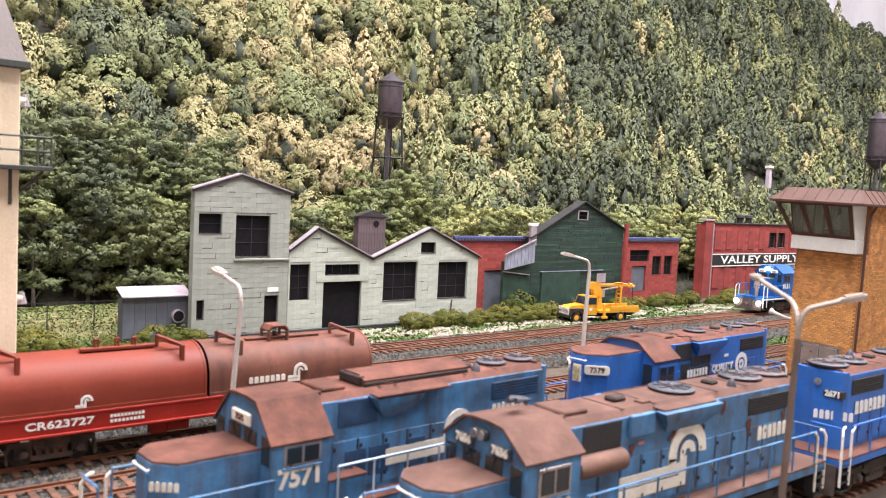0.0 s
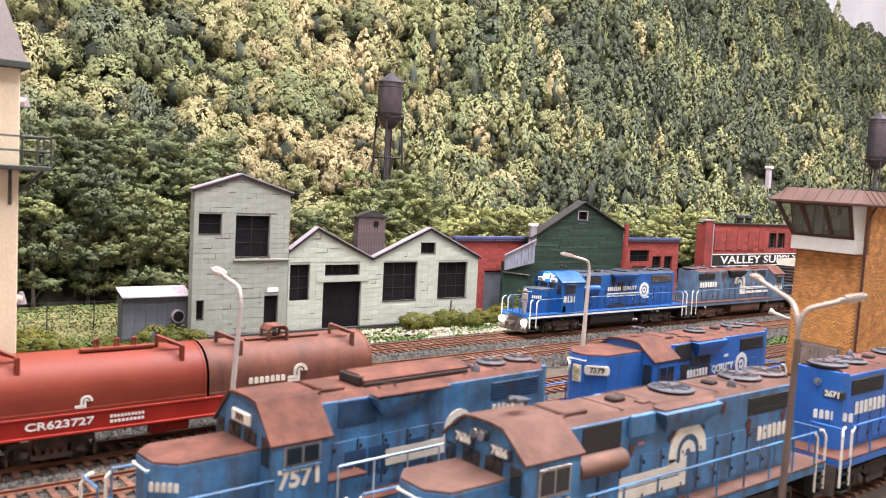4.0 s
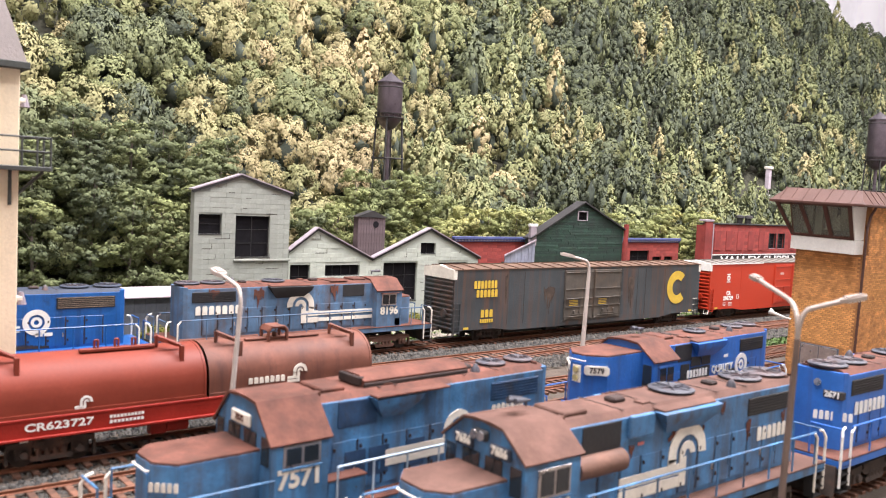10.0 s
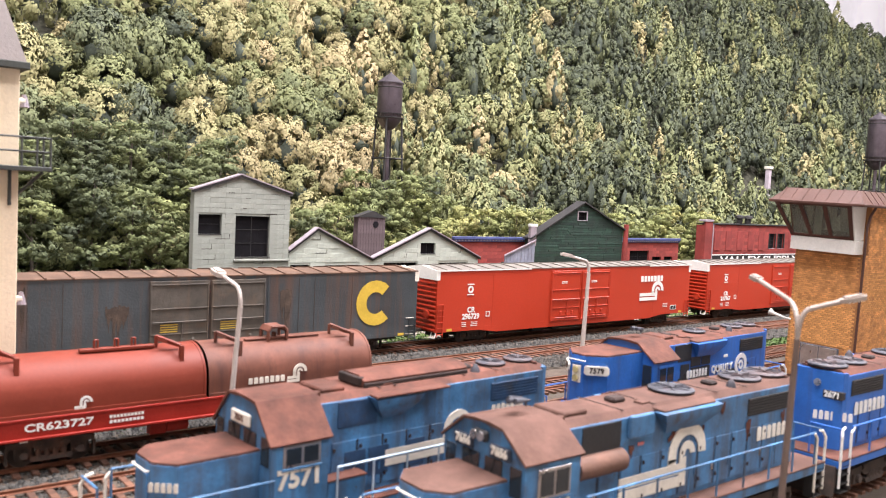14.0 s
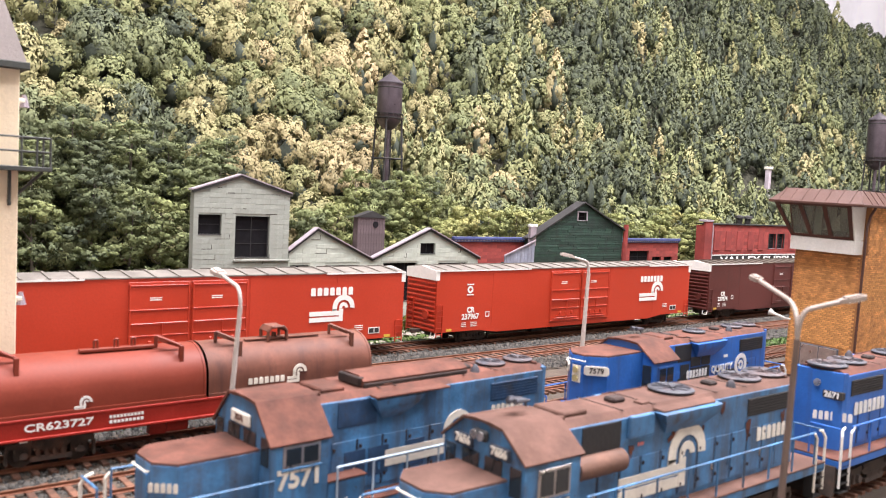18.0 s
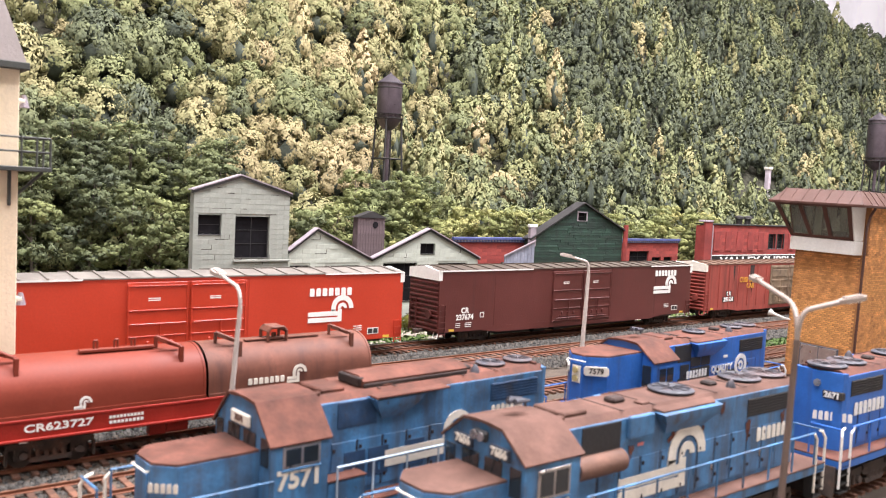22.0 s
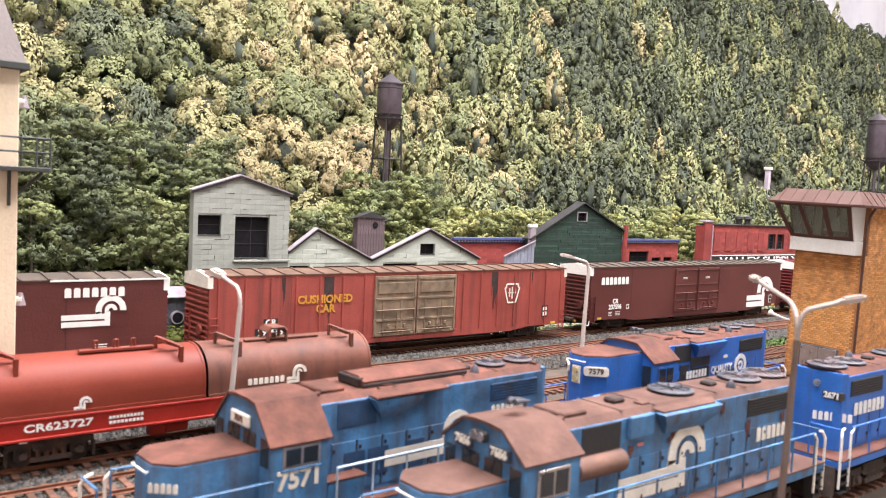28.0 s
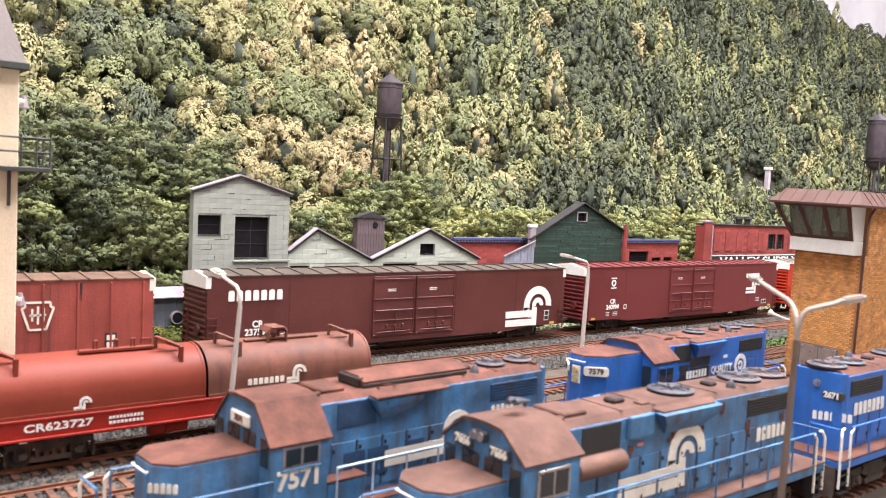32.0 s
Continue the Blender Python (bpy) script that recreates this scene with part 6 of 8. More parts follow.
    part("door_handle", Solid().box(-1.3, -1.12, -1.06, -1.02, 1.62, 1.68), CHROME, cab)
    part("door_crest", Solid().box(-1.95, -1.55, -1.03, -1.02, 1.2, 1.5), WHITE_OLD, cab)
    s = Solid()
    for y in (-0.4, 0.4):
        s.box(2.75, 2.95, y - 0.07, y + 0.07, 1.2, 3.5, 0.02)
    s.box(2.7, 3.0, -0.5, 0.5, 3.4, 3.62, 0.02)
    for k in range(5):
        s.box(2.75, 2.95, -0.4, 0.4, 1.5 + 0.42 * k, 1.6 + 0.42 * k, 0.02)
    part("boom_rest", s, TRUCK_YEL, t)
    part("hook", Solid().tube([(4.9, 0, 3.6), (4.9, 0, 2.3), (5.0, 0, 2.15)], 0.05, 6), BLACK, b)


def street_lamp(x, y, h, heads, material, label, lean=(0.0, 0.0), r=0.12, big=1.0, top=None):
    """heads: (dx, dy, dz) from the pole's top to each head's root."""
    t = thing("street_lamp", place(x, y, -0.42), label, "street lamp", group="yard lamps")
    tip = Vector((lean[0], lean[1], h))
    top = top or material
    part("base", Solid().cyl((0, 0, 0), (0, 0, 0.25), 0.3, 0.22, 12), material, t)
    part("pole", Solid().cyl((0, 0, 0.2), tip, r * 1.15, r * 0.85, 12), material, t)
    for dx, dy, dz in heads:
        end = tip + Vector((dx, dy, dz))
        pts = []
        for i in range(9):
            q = i / 8
            pts.append(tip * (1 - q) ** 2 + (tip + Vector((0, 0, dz * 0.75))) * 2 * q * (1 - q) + (tip + Vector((dx * 0.3, dy * 0.3, dz * 0.8))) * q * q)
        pts.append(end)
        arm = part("arm", Solid().tube(pts, r * 0.72, 10), top, t)
        way = (end - pts[-2]).normalized()
        yaw = math.atan2(way.y, way.x)
        m = Matrix.Translation(end) @ Matrix.Rotation(yaw, 4, "Z") @ Matrix.Rotation(-math.asin(way.z) * 0.8, 4, "Y") @ Matrix.Diagonal((big, big, big, 1))
        hd = Solid().prism([(-0.1, -0.1), (0.2, -0.19), (0.75, -0.17), (0.88, 0), (0.75, 0.17), (0.2, 0.19), (-0.1, 0.1)], "z", -0.06, 0.08)
        hd.prism([(0.1, -0.12), (0.7, -0.1), (0.75, 0), (0.7, 0.1), (0.1, 0.12)], "z", 0.08, 0.13)
        part("lamp_head", hd.turned(m), top, arm)
        part("lens", Solid().box(0.15, 0.7, -0.13, 0.13, -0.085, -0.06).turned(m), WHITE_OLD, arm)


# ---- buildings ----
def wall_with_holes(s, x0, x1, z0, top, holes, y0, y1):
    """A wall that faces -y, built of strips round its openings. top(x): the wall's height there."""
    xs = sorted({x0, x1, *[h[0] for h in holes], *[h[1] for h in holes]} | {x for x in RIDGES if x0 < x < x1})
    for a, b in zip(xs, xs[1:]):
        m = (a + b) / 2
        cuts = sorted((h[2], h[3]) for h in holes if h[0] <= m <= h[1])
        z = z0
        for c0, c1 in cuts:
            if c0 > z:
                s.box(a, b, y0, y1, z, c0)
            z = c1
        s.prism([(a, z), (b, z), (b, top(b)), (a, top(a))], "y", y0, y1)
    return s


RIDGES = []


def blocks(parent, x0, x1, z0, top, holes, y, material, bw=1.0, bh=0.42, seed=1, name="block", depth=0.035):
    """Courses of separate blocks on a wall's face, left out at the openings."""
    rnd = random.Random(seed)
    shared = {}
    z = z0
    row = 0
    while True:
        x = x0 - (bw / 2 if row % 2 else 0)
        placed = False
        while x < x1 - 0.05:
            a, b = max(x, x0) + 0.004, min(x + bw, x1) - 0.004
            x += bw
            if b - a < 0.12 or z + bh - 0.02 > min(top(a), top(b)):
                continue
            placed = True
            segs = [(a, b)]
            for h in holes:
                if h[2] < z + bh - 0.02 and h[3] > z + 0.02:
                    nxt = []
                    for p, q in segs:
                        if q <= h[0] or p >= h[1]:
                            nxt.append((p, q))
                        else:
                            if h[0] - p > 0.1:
                                nxt.append((p, h[0]))
                            if q - h[1] > 0.1:
                                nxt.append((h[1], q))
                    segs = nxt
            for p, q in segs:
                key = round(q - p, 2)
                if key not in shared:
                    shared[key] = mesh_of(name, Solid().box(0, q - p, -depth, 0, 0.007, bh - 0.007, 0.008), material, False)
                part(name, shared[key], material, parent, "", place(p, y + rnd.uniform(-0.008, 0.004), z))
        z += bh
        row += 1
        if not placed and z > z0 + 2 * bh or z > 14:
            break


def opening(parent, x0, x1, z0, z1, y, bars=(2, 3), name="window", material=None, label=""):
    """A glazed opening set back in its wall, with thin bars; its near-black panel paints the unlit inside."""
    w = part(name, Solid().box(x0, x1, y + 0.22, y + 0.26, z0, z1), DARKWIN, parent, label or "glazed opening painted near-black for the unlit inside")
    s = Solid()
    for i in range(1, bars[0]):
        x = x0 + (x1 - x0) * i / bars[0]
        s.box(x - 0.018, x + 0.018, y + 0.2, y + 0.22, z0, z1)
    for i in range(1, bars[1]):
        z = z0 + (z1 - z0) * i / bars[1]
        s.box(x0, x1, y + 0.195, y + 0.215, z - 0.018, z + 0.018)
    s.box(x0, x0 + 0.06, y + 0.18, y + 0.22, z0, z1).box(x1 - 0.06, x1, y + 0.18, y + 0.22, z0, z1)
    if s.v:
        part("glazing_bar", s, BLACK, w)
    part("sill", Solid().box(x0 - 0.02, x1 + 0.02, y - 0.03, y + 0.2, z0 - 0.05, z0, 0.01), material or BLACK, w)
    return w


def cracks(parent, x0, x1, z0, top, holes, y, n, seed):
    """Open joints and chipped edges along the courses."""
    rnd = random.Random(seed)
    s = Solid()
    for i in range(n):
        x, w = rnd.uniform(x0 + 0.2, x1 - 1.2), rnd.uniform(0.2, 1.0)
        z = z0 + 0.33 * rnd.randint(1, 30)
        if z > min(top(x), top(x + w)) - 0.25 or any(h[0] - 0.1 < x + w and x < h[1] + 0.1 and h[2] - 0.1 < z < h[3] + 0.1 for h in holes):
            continue
        s.box(x, x + w, y - 0.006, y + 0.01, z - 0.014, z + rnd.uniform(0.008, 0.03))
        if rnd.random() < 0.5:
            s.box(x + w, x + w + 0.03, y - 0.006, y + 0.01, z - 0.014, z + 0.3)
    part("mortar_crack", s, GRIME_MAT, parent, "dark open mortar joints")


def works():
    """The pale block works: a tall gabled hall and a lower double-gabled one."""
    y, d = 7.9, 0.56
    hall = thing("works_hall", place(0, 0, 0), "tall pale green block hall with dark windows", "building", group="works buildings")
    holes = [(20.6, 22.15, 6.5, 7.75), (23.1, 25.55, 5.0, 7.7), (25.3, 26.35, 0.0, 2.35), (20.6, 21.1, 1.0, 2.2)]
    x0, x1, xr = 20.28, 27.0, 23.4
    RIDGES[:] = [xr]

    def top(x):
        return 9.3 + (10.35 - 9.3) * (1 - abs(x - xr) / (xr - x0 if x < xr else x1 - xr))
    s = wall_with_holes(Solid(), x0, x1, -0.5, top, holes, y, y + 0.3)
    part("front_wall", s, BLOCKS, hall)
    part("side_wall", Solid().box(x0, x0 + 0.3, y + 0.3, y + d, -0.5, 9.25).box(x1 - 0.3, x1, y + 0.3, y + d, -0.5, 9.25).box(x0 + 0.3, x1 - 0.3, y + d - 0.15, y + d, -0.5, 9.2), BLOCKS, hall)
    # backing sheet whose near-black colour paints the hall's unlit inside
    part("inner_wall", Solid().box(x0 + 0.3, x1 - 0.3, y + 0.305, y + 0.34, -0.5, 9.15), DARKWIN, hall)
    for a, b in (((x0 - 0.15, 9.27), (xr, 10.36)), ((xr, 10.36), (x1 + 0.15, 9.27))):
        s = Solid().prism([a, b, (b[0], b[1] + 0.08), (a[0], a[1] + 0.08)], "y", y - 0.15, y + d)
        rf = part("roof", s, TRIM_LILAC, hall, "pale metal roof edge")
        part("roof_fascia", Solid().prism([(a[0], a[1] - 0.17), (b[0], b[1] - 0.17), (b[0], b[1]), (a[0], a[1])], "y", y - 0.12, y - 0.01), BLACK, rf)
    for h, bars in zip(holes, ((1, 2), (2, 3), (1, 1), (1, 1))):
        opening(hall, *h, y, bars, "door" if h[2] == 0 else "window")
    part("sign_plate", Solid().box(25.5, 26.3, y - 0.06, y - 0.03, 2.6, 2.9), WHITE, hall)
    part("ledge", Solid().box(23.0, 27.1, y - 0.14, y - 0.03, 4.72, 4.86, 0.02), BLOCKS, hall)
    blocks(hall, x0, x1, -0.4, top, holes, y, BLOCK_P, bw=2.1, bh=0.33, seed=2, depth=0.03)
    cracks(hall, x0, x1, -0.4, top, holes, y - 0.03, 45, 21)
    low = thing("works_shop", place(0, 0, 0), "low double-gabled pale green block workshop", "building", group="works buildings")
    x0, x1 = 27.1, 44.3
    r1, v, r2 = 29.3, 33.95, 39.25

    def top2(x):
        pts = [(x0, 5.4), (r1, 6.95), (v, 4.8), (r2, 7.05), (x1, 4.85)]
        for (a, za), (b, zb) in zip(pts, pts[1:]):
            if a <= x <= b:
                return za + (zb - za) * (x - a) / (b - a)
        return 4.8
    RIDGES[:] = [r1, v, r2]
    holes = [(27.25, 28.8, 1.9, 4.4), (29.9, 33.1, -0.3, 3.1), (30.0, 32.9, 3.6, 4.35), (35.0, 38.15, 1.55, 4.45), (40.2, 43.2, 1.55, 4.4), (38.4, 39.85, 5.15, 5.95)]
    part("front_wall", wall_with_holes(Solid(), x0, x1, -0.5, top2, holes, y + 0.15, y + 0.45), BLOCKS_PALE, low)
    part("side_wall", Solid().box(x1 - 0.3, x1, y + 0.45, y + d, -0.5, 4.8).box(x0, x1 - 0.3, y + d - 0.05, y + d, -0.5, 4.75), BLOCKS, low)
    # the same near-black sheet painted for the shop's unlit inside
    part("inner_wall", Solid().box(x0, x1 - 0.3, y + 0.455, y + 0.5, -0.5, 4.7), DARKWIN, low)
    pts = [(x0, 5.4), (r1, 6.97), (v, 4.8), (r2, 7.07), (x1 + 0.2, 4.77)]
    for a, b in zip(pts, pts[1:]):
        s = Solid().prism([a, b, (b[0], b[1] + 0.08), (a[0], a[1] + 0.08)], "y", y - 0.02, y + d)
        rf = part("roof", s, TRIM_LILAC, low, "pale metal roof edge")
        part("roof_fascia", Solid().prism([(a[0], a[1] - 0.17), (b[0], b[1] - 0.17), (b[0], b[1]), (a[0], a[1])], "y", y + 0.03, y + 0.12), BLACK, rf)
    for h, bars in zip(holes, ((2, 3), (1, 1), (4, 1), (3, 3), (3, 3), (2, 1))):
        opening(low, *h, y + 0.15, bars, "door" if h[2] < 0 else "window")
    part("lintel", Solid().box(29.3, 33.6, y + 0.08, y + 0.13, 3.12, 3.56, 0.01), BLOCK_PALE, low)
    part("drain_pipe", Solid().tube([(41.6, y + 0.05, 0.2), (41.6, y + 0.05, 1.3), (41.75, y + 0.12, 1.3)], 0.05, 6), BLACK, low)
    blocks(low, x0, x1, -0.4, top2, holes, y + 0.15, BLOCK_PALE, bw=2.2, bh=0.33, seed=3, depth=0.03)
    cracks(low, x0, x1, -0.4, top2, holes, y + 0.12, 50, 22)
    solid_thing("footing_strip", Solid().box(20.0, 44.4, y - 0.35, y - 0.06, -0.5, -0.1, 0.02), BLACK, place(0, 0, 0), "dark strip at the foot of the works wall", "kerb", kind="structure")


def shed():
    t = thing("shed", place(0, 0, 0), "low grey sheet-metal lean-to with a lilac roof", "shed")
    y = 8.9
    part("wall", Solid().box(16.35, 20.45, y, y + 0.9, -0.5, 2.4), SHED_METAL, t)
    one = mesh_of("wall_sheet", Solid().box(0, 0.66, -0.03, 0, 0.35, 2.95, 0.01), SHED_METAL)
    for i in range(6):
        part("wall_sheet", one, SHED_METAL, t, "", place(16.37 + 0.68 * i, y - 0.002, -0.5))
    part("roof", Solid().add([(16.2, y - 0.35, 2.45), (20.55, y - 0.35, 2.42), (20.55, y + 0.95, 2.9), (16.2, y + 0.95, 2.9), (16.2, y - 0.35, 2.52), (20.55, y - 0.35, 2.49), (20.55, y + 0.95, 3.0), (16.2, y + 0.95, 3.0)],
                             [(0, 1, 2, 3), (4, 5, 6, 7), (0, 1, 5, 4), (1, 2, 6, 5), (2, 3, 7, 6), (3, 0, 4, 7)]), SHED_ROOF, t, "pale lilac sheet roof")
    p = part("round_fan", Solid().cyl((19.75, y - 0.3, 1.15), (19.75, y, 1.15), 0.42, None, 20), TRIM_LILAC, t, "round white-rimmed vent")
    part("fan_face", Solid().cyl((19.75, y - 0.31, 1.15), (19.75, y - 0.3, 1.15), 0.34, None, 20), DARKWIN, p)


def wooden_tower():
    t = thing("wooden_tower", place(0, 0, 0), "small weathered wooden hopper tower", "tower")
    y = 10.2
    part("wall", Solid().box(34.0, 36.5, y, y + 0.6, -0.5, 7.75), WOOD_OLD, t)
    one = mesh_of("board", Solid().box(0, 0.24, -0.03, 0, 3.6, 8.2, 0.01), WOOD_OLD, False)
    for i in range(10):
        part("board", one, WOOD_OLD, t, "", place(34.02 + 0.247 * i, y, -0.5))
    part("roof", Solid().prism([(33.8, 7.75), (36.7, 7.7), (35.3, 8.25)], "y", y - 0.1, y + 0.7), BLACK, t)
    part("hatch", Solid().cyl((35.6, y - 0.06, 7.2), (35.6, y - 0.03, 7.2), 0.25, None, 12), DARKWIN, t)


BRICK_P = random_tint(mat("red_brick", (0.27, 0.042, 0.034), 0.85, var=0.15, size=0.7, fine=0.06), 0.18)


def red_shop():
    """Long low red brick building behind, with a moulded cornice."""
    y = 10.9
    for x0, x1, holes, nm in ((44.0, 54.0, [(47.6, 49.8, -0.4, 3.3)], "a"), (64.9, 75.3, [(67.2, 70.3, 3.85, 5.0), (67.6, 69.9, 0.8, 3.35), (70.9, 72.4, 2.4, 4.35), (72.9, 74.3, 2.4, 4.35)], "b")):
        t = thing("brick_shop", place(0, 0, 0), "low red brick workshop with a blue-grey cornice", "building", group="works buildings")
        RIDGES[:] = []
        part("front_wall", wall_with_holes(Solid(), x0, x1, -0.5, lambda x: 6.05, holes, y, y + 0.3), BRICK_RED, t)
        part("side_wall", Solid().box(x0, x0 + 0.3, y + 0.3, y + 0.8, -0.5, 6.0).box(x1 - 0.3, x1, y + 0.3, y + 0.8, -0.5, 6.0).box(x0 + 0.3, x1 - 0.3, y + 0.7, y + 0.8, -0.5, 6.0), BRICK_RED, t)
        cn = part("cornice", Solid().box(x0 - 0.1, x1 + 0.1, y - 0.2, y + 0.12, 6.05, 6.3, 0.03).box(x0 - 0.05, x1 + 0.05, y - 0.1, y, 5.85, 6.05, 0.02), CORNICE, t, "blue-grey moulded cornice")
        s = Solid()
        n = int((x1 - x0) / 0.35)
        for i in range(n):
            x = x0 + 0.1 + i * 0.35
            s.box(x, x + 0.12, y - 0.17, y - 0.1, 5.93, 6.03)
        part("dentil", s, TRIM_LILAC, cn)
        for h in holes:
            opening(t, *h, y, (2, 2), "door" if h[2] < 1 else "window", BRICK_RED)
            if h[2] < 1:
                part("door_leaf", Solid().box(h[0] + 0.1, h[1] - 0.1, y + 0.12, y + 0.17, h[2], h[3] - 0.1), SHED_METAL, t, "blue-grey door leaf")
        blocks(t, x0, x1, -0.4, lambda x: 5.84, holes, y, BRICK_P, bw=1.1, bh=0.3, seed=5, name="brick_course", depth=0.012)


def green_barn():
    t = thing("green_barn", place(0, 0, 0), "dark green boarded barn with a steep gable", "building", group="works buildings")
    y = 9.6
    x0, x1, xr = 51.9, 64.3, 58.4

    def top(x):
        return 6.4 + (9.6 - 6.4) * (1 - (xr - x) / (xr - x0)) if x < xr else 7.2 + (9.6 - 7.2) * (1 - (x - xr) / (x1 - xr))
    holes = [(57.7, 58.9, 8.0, 8.75)]
    RIDGES[:] = [xr]
    part("front_wall", wall_with_holes(Solid(), x0, x1, -0.5, top, holes, y, y + 0.3), GREEN_WOOD, t)
    part("side_wall", Solid().box(x0, x0 + 0.3, y + 0.3, y + 0.8, -0.5, 6.3).box(x1 - 0.3, x1, y + 0.3, y + 0.8, -0.5, 7.1).box(x0, x1, y + 0.8, y + 0.9, -0.5, 6.2), GREEN_WOOD, t)
    rnb = random.Random(31)
    z = -0.4
    while z < 9.3:
        a, b = x0, x1
        if z + 0.3 > 6.4:
            a = x0 + (xr - x0) * (z + 0.3 - 6.4) / 3.2
        if z + 0.3 > 7.2:
            b = x1 - (x1 - xr) * (z + 0.3 - 7.2) / 2.4
        if b - a > 0.5:
            for p, q in ([(a, b)] if not (8.0 < z + 0.3 and z < 8.75) else [(a, 57.65), (58.95, b)]):
                if q - p > 0.2:
                    while p < q - 0.1:
                        e = min(q, p + rnb.uniform(2.0, 5.0))
                        if q - e < 0.6:
                            e = q
                        o = rnb.uniform(-0.012, 0.012)
                        part("board", Solid().prism([(y - 0.04 + o, z), (y - 0.04 + o, z + 0.03), (y - 0.012, z + 0.205), (y, z + 0.205), (y, z)], "x", p, e - 0.02), GREEN_WOOD, t)
                        p = e
        z += 0.22
    for a, b in (((x0 - 0.3, 6.2), (xr, 9.62)), ((xr, 9.62), (x1 + 0.3, 7.05))):
        part("roof", Solid().prism([a, b, (b[0], b[1] + 0.13), (a[0], a[1] + 0.13)], "y", y - 0.25, y + 0.9), BLACK, t)
    opening(t, *holes[0], y, (1, 2), "window", TRIM_LILAC)
    part("window_trim", Solid().box(57.6, 57.72, y - 0.08, y, 7.95, 8.8).box(58.88, 59.0, y - 0.08, y, 7.95, 8.8).box(57.6, 59.0, y - 0.08, y, 8.75, 8.85), TRIM_LILAC, t)
    dr = part("sliding_door", Solid().box(53.2, 58.3, y - 0.14, y - 0.06, -0.4, 3.15, 0.02), GREEN_WOOD, t, "wide green sliding door")
    part("door_rail", Solid().box(53.0, 61.5, y - 0.16, y - 0.05, 3.2, 3.26), SHEET_BLUE, dr)
    part("corner_pipe", Solid().cyl((64.5, y - 0.15, -0.4), (64.6, y - 0.15, 7.7), 0.24, None, 10), BRICK_RED, t, "rusty red corner pipe")
    part("poster", Solid().box(60.7, 62.0, y - 0.09, y - 0.06, 1.6, 2.9).box(60.7, 62.0, y - 0.09, y - 0.06, 0.6, 1.3), TRIM_LILAC, t)
    ln = part("lean_to", Solid().box(48.6, 51.85, y - 0.05, y + 0.3, -0.5, 4.2), GREEN_WOOD, t)
    part("lean_to_eave", Solid().prism([(48.5, 3.3), (51.6, 2.95), (51.6, 3.03), (48.5, 3.4)], "y", y - 0.2, y - 0.05), TRIM_LILAC, ln)
    part("lean_to_roof", Solid().add([(48.4, y - 0.4, 4.75), (51.9, y - 0.4, 6.05), (51.9, y - 0.4, 4.1), (48.4, y - 0.4, 3.5), (48.4, y - 0.3, 4.75), (51.9, y - 0.3, 6.05), (51.9, y - 0.3, 4.1), (48.4, y - 0.3, 3.5)],
                                     [(0, 1, 2, 3), (4, 5, 6, 7), (0, 1, 5, 4), (1, 2, 6, 5), (2, 3, 7, 6), (3, 0, 4, 7)]), SHEET_BLUE, t, "pale blue corrugated sheet wall")
    for i in range(8):
        x = 48.6 + 0.42 * i
        part("sheet_rib", Solid().box(x, x + 0.06, y - 0.43, y - 0.4, 3.6 + 0.17 * (x - 48.4), 4.68 + 0.37 * (x - 48.4)), SHEET_BLUE, t)
    part("eave_strip", Solid().prism([(48.3, 4.75), (51.95, 6.06), (51.95, 6.18), (48.3, 4.87)], "y", y - 0.5, y - 0.38), TRIM_LILAC, ln)
    ch = part("chimney", Solid().box(51.6, 52.35, y - 0.1, y + 0.2, 5.6, 7.35, 0.03), TRIM_LILAC, t, "pale square chimney")
    part("chimney_cap", Solid().box(51.5, 51.85, y - 0.14, y + 0.22, 7.3, 7.55, 0.03).box(52.1, 52.45, y - 0.14, y + 0.22, 7.3, 7.55, 0.03), WHITE, ch)


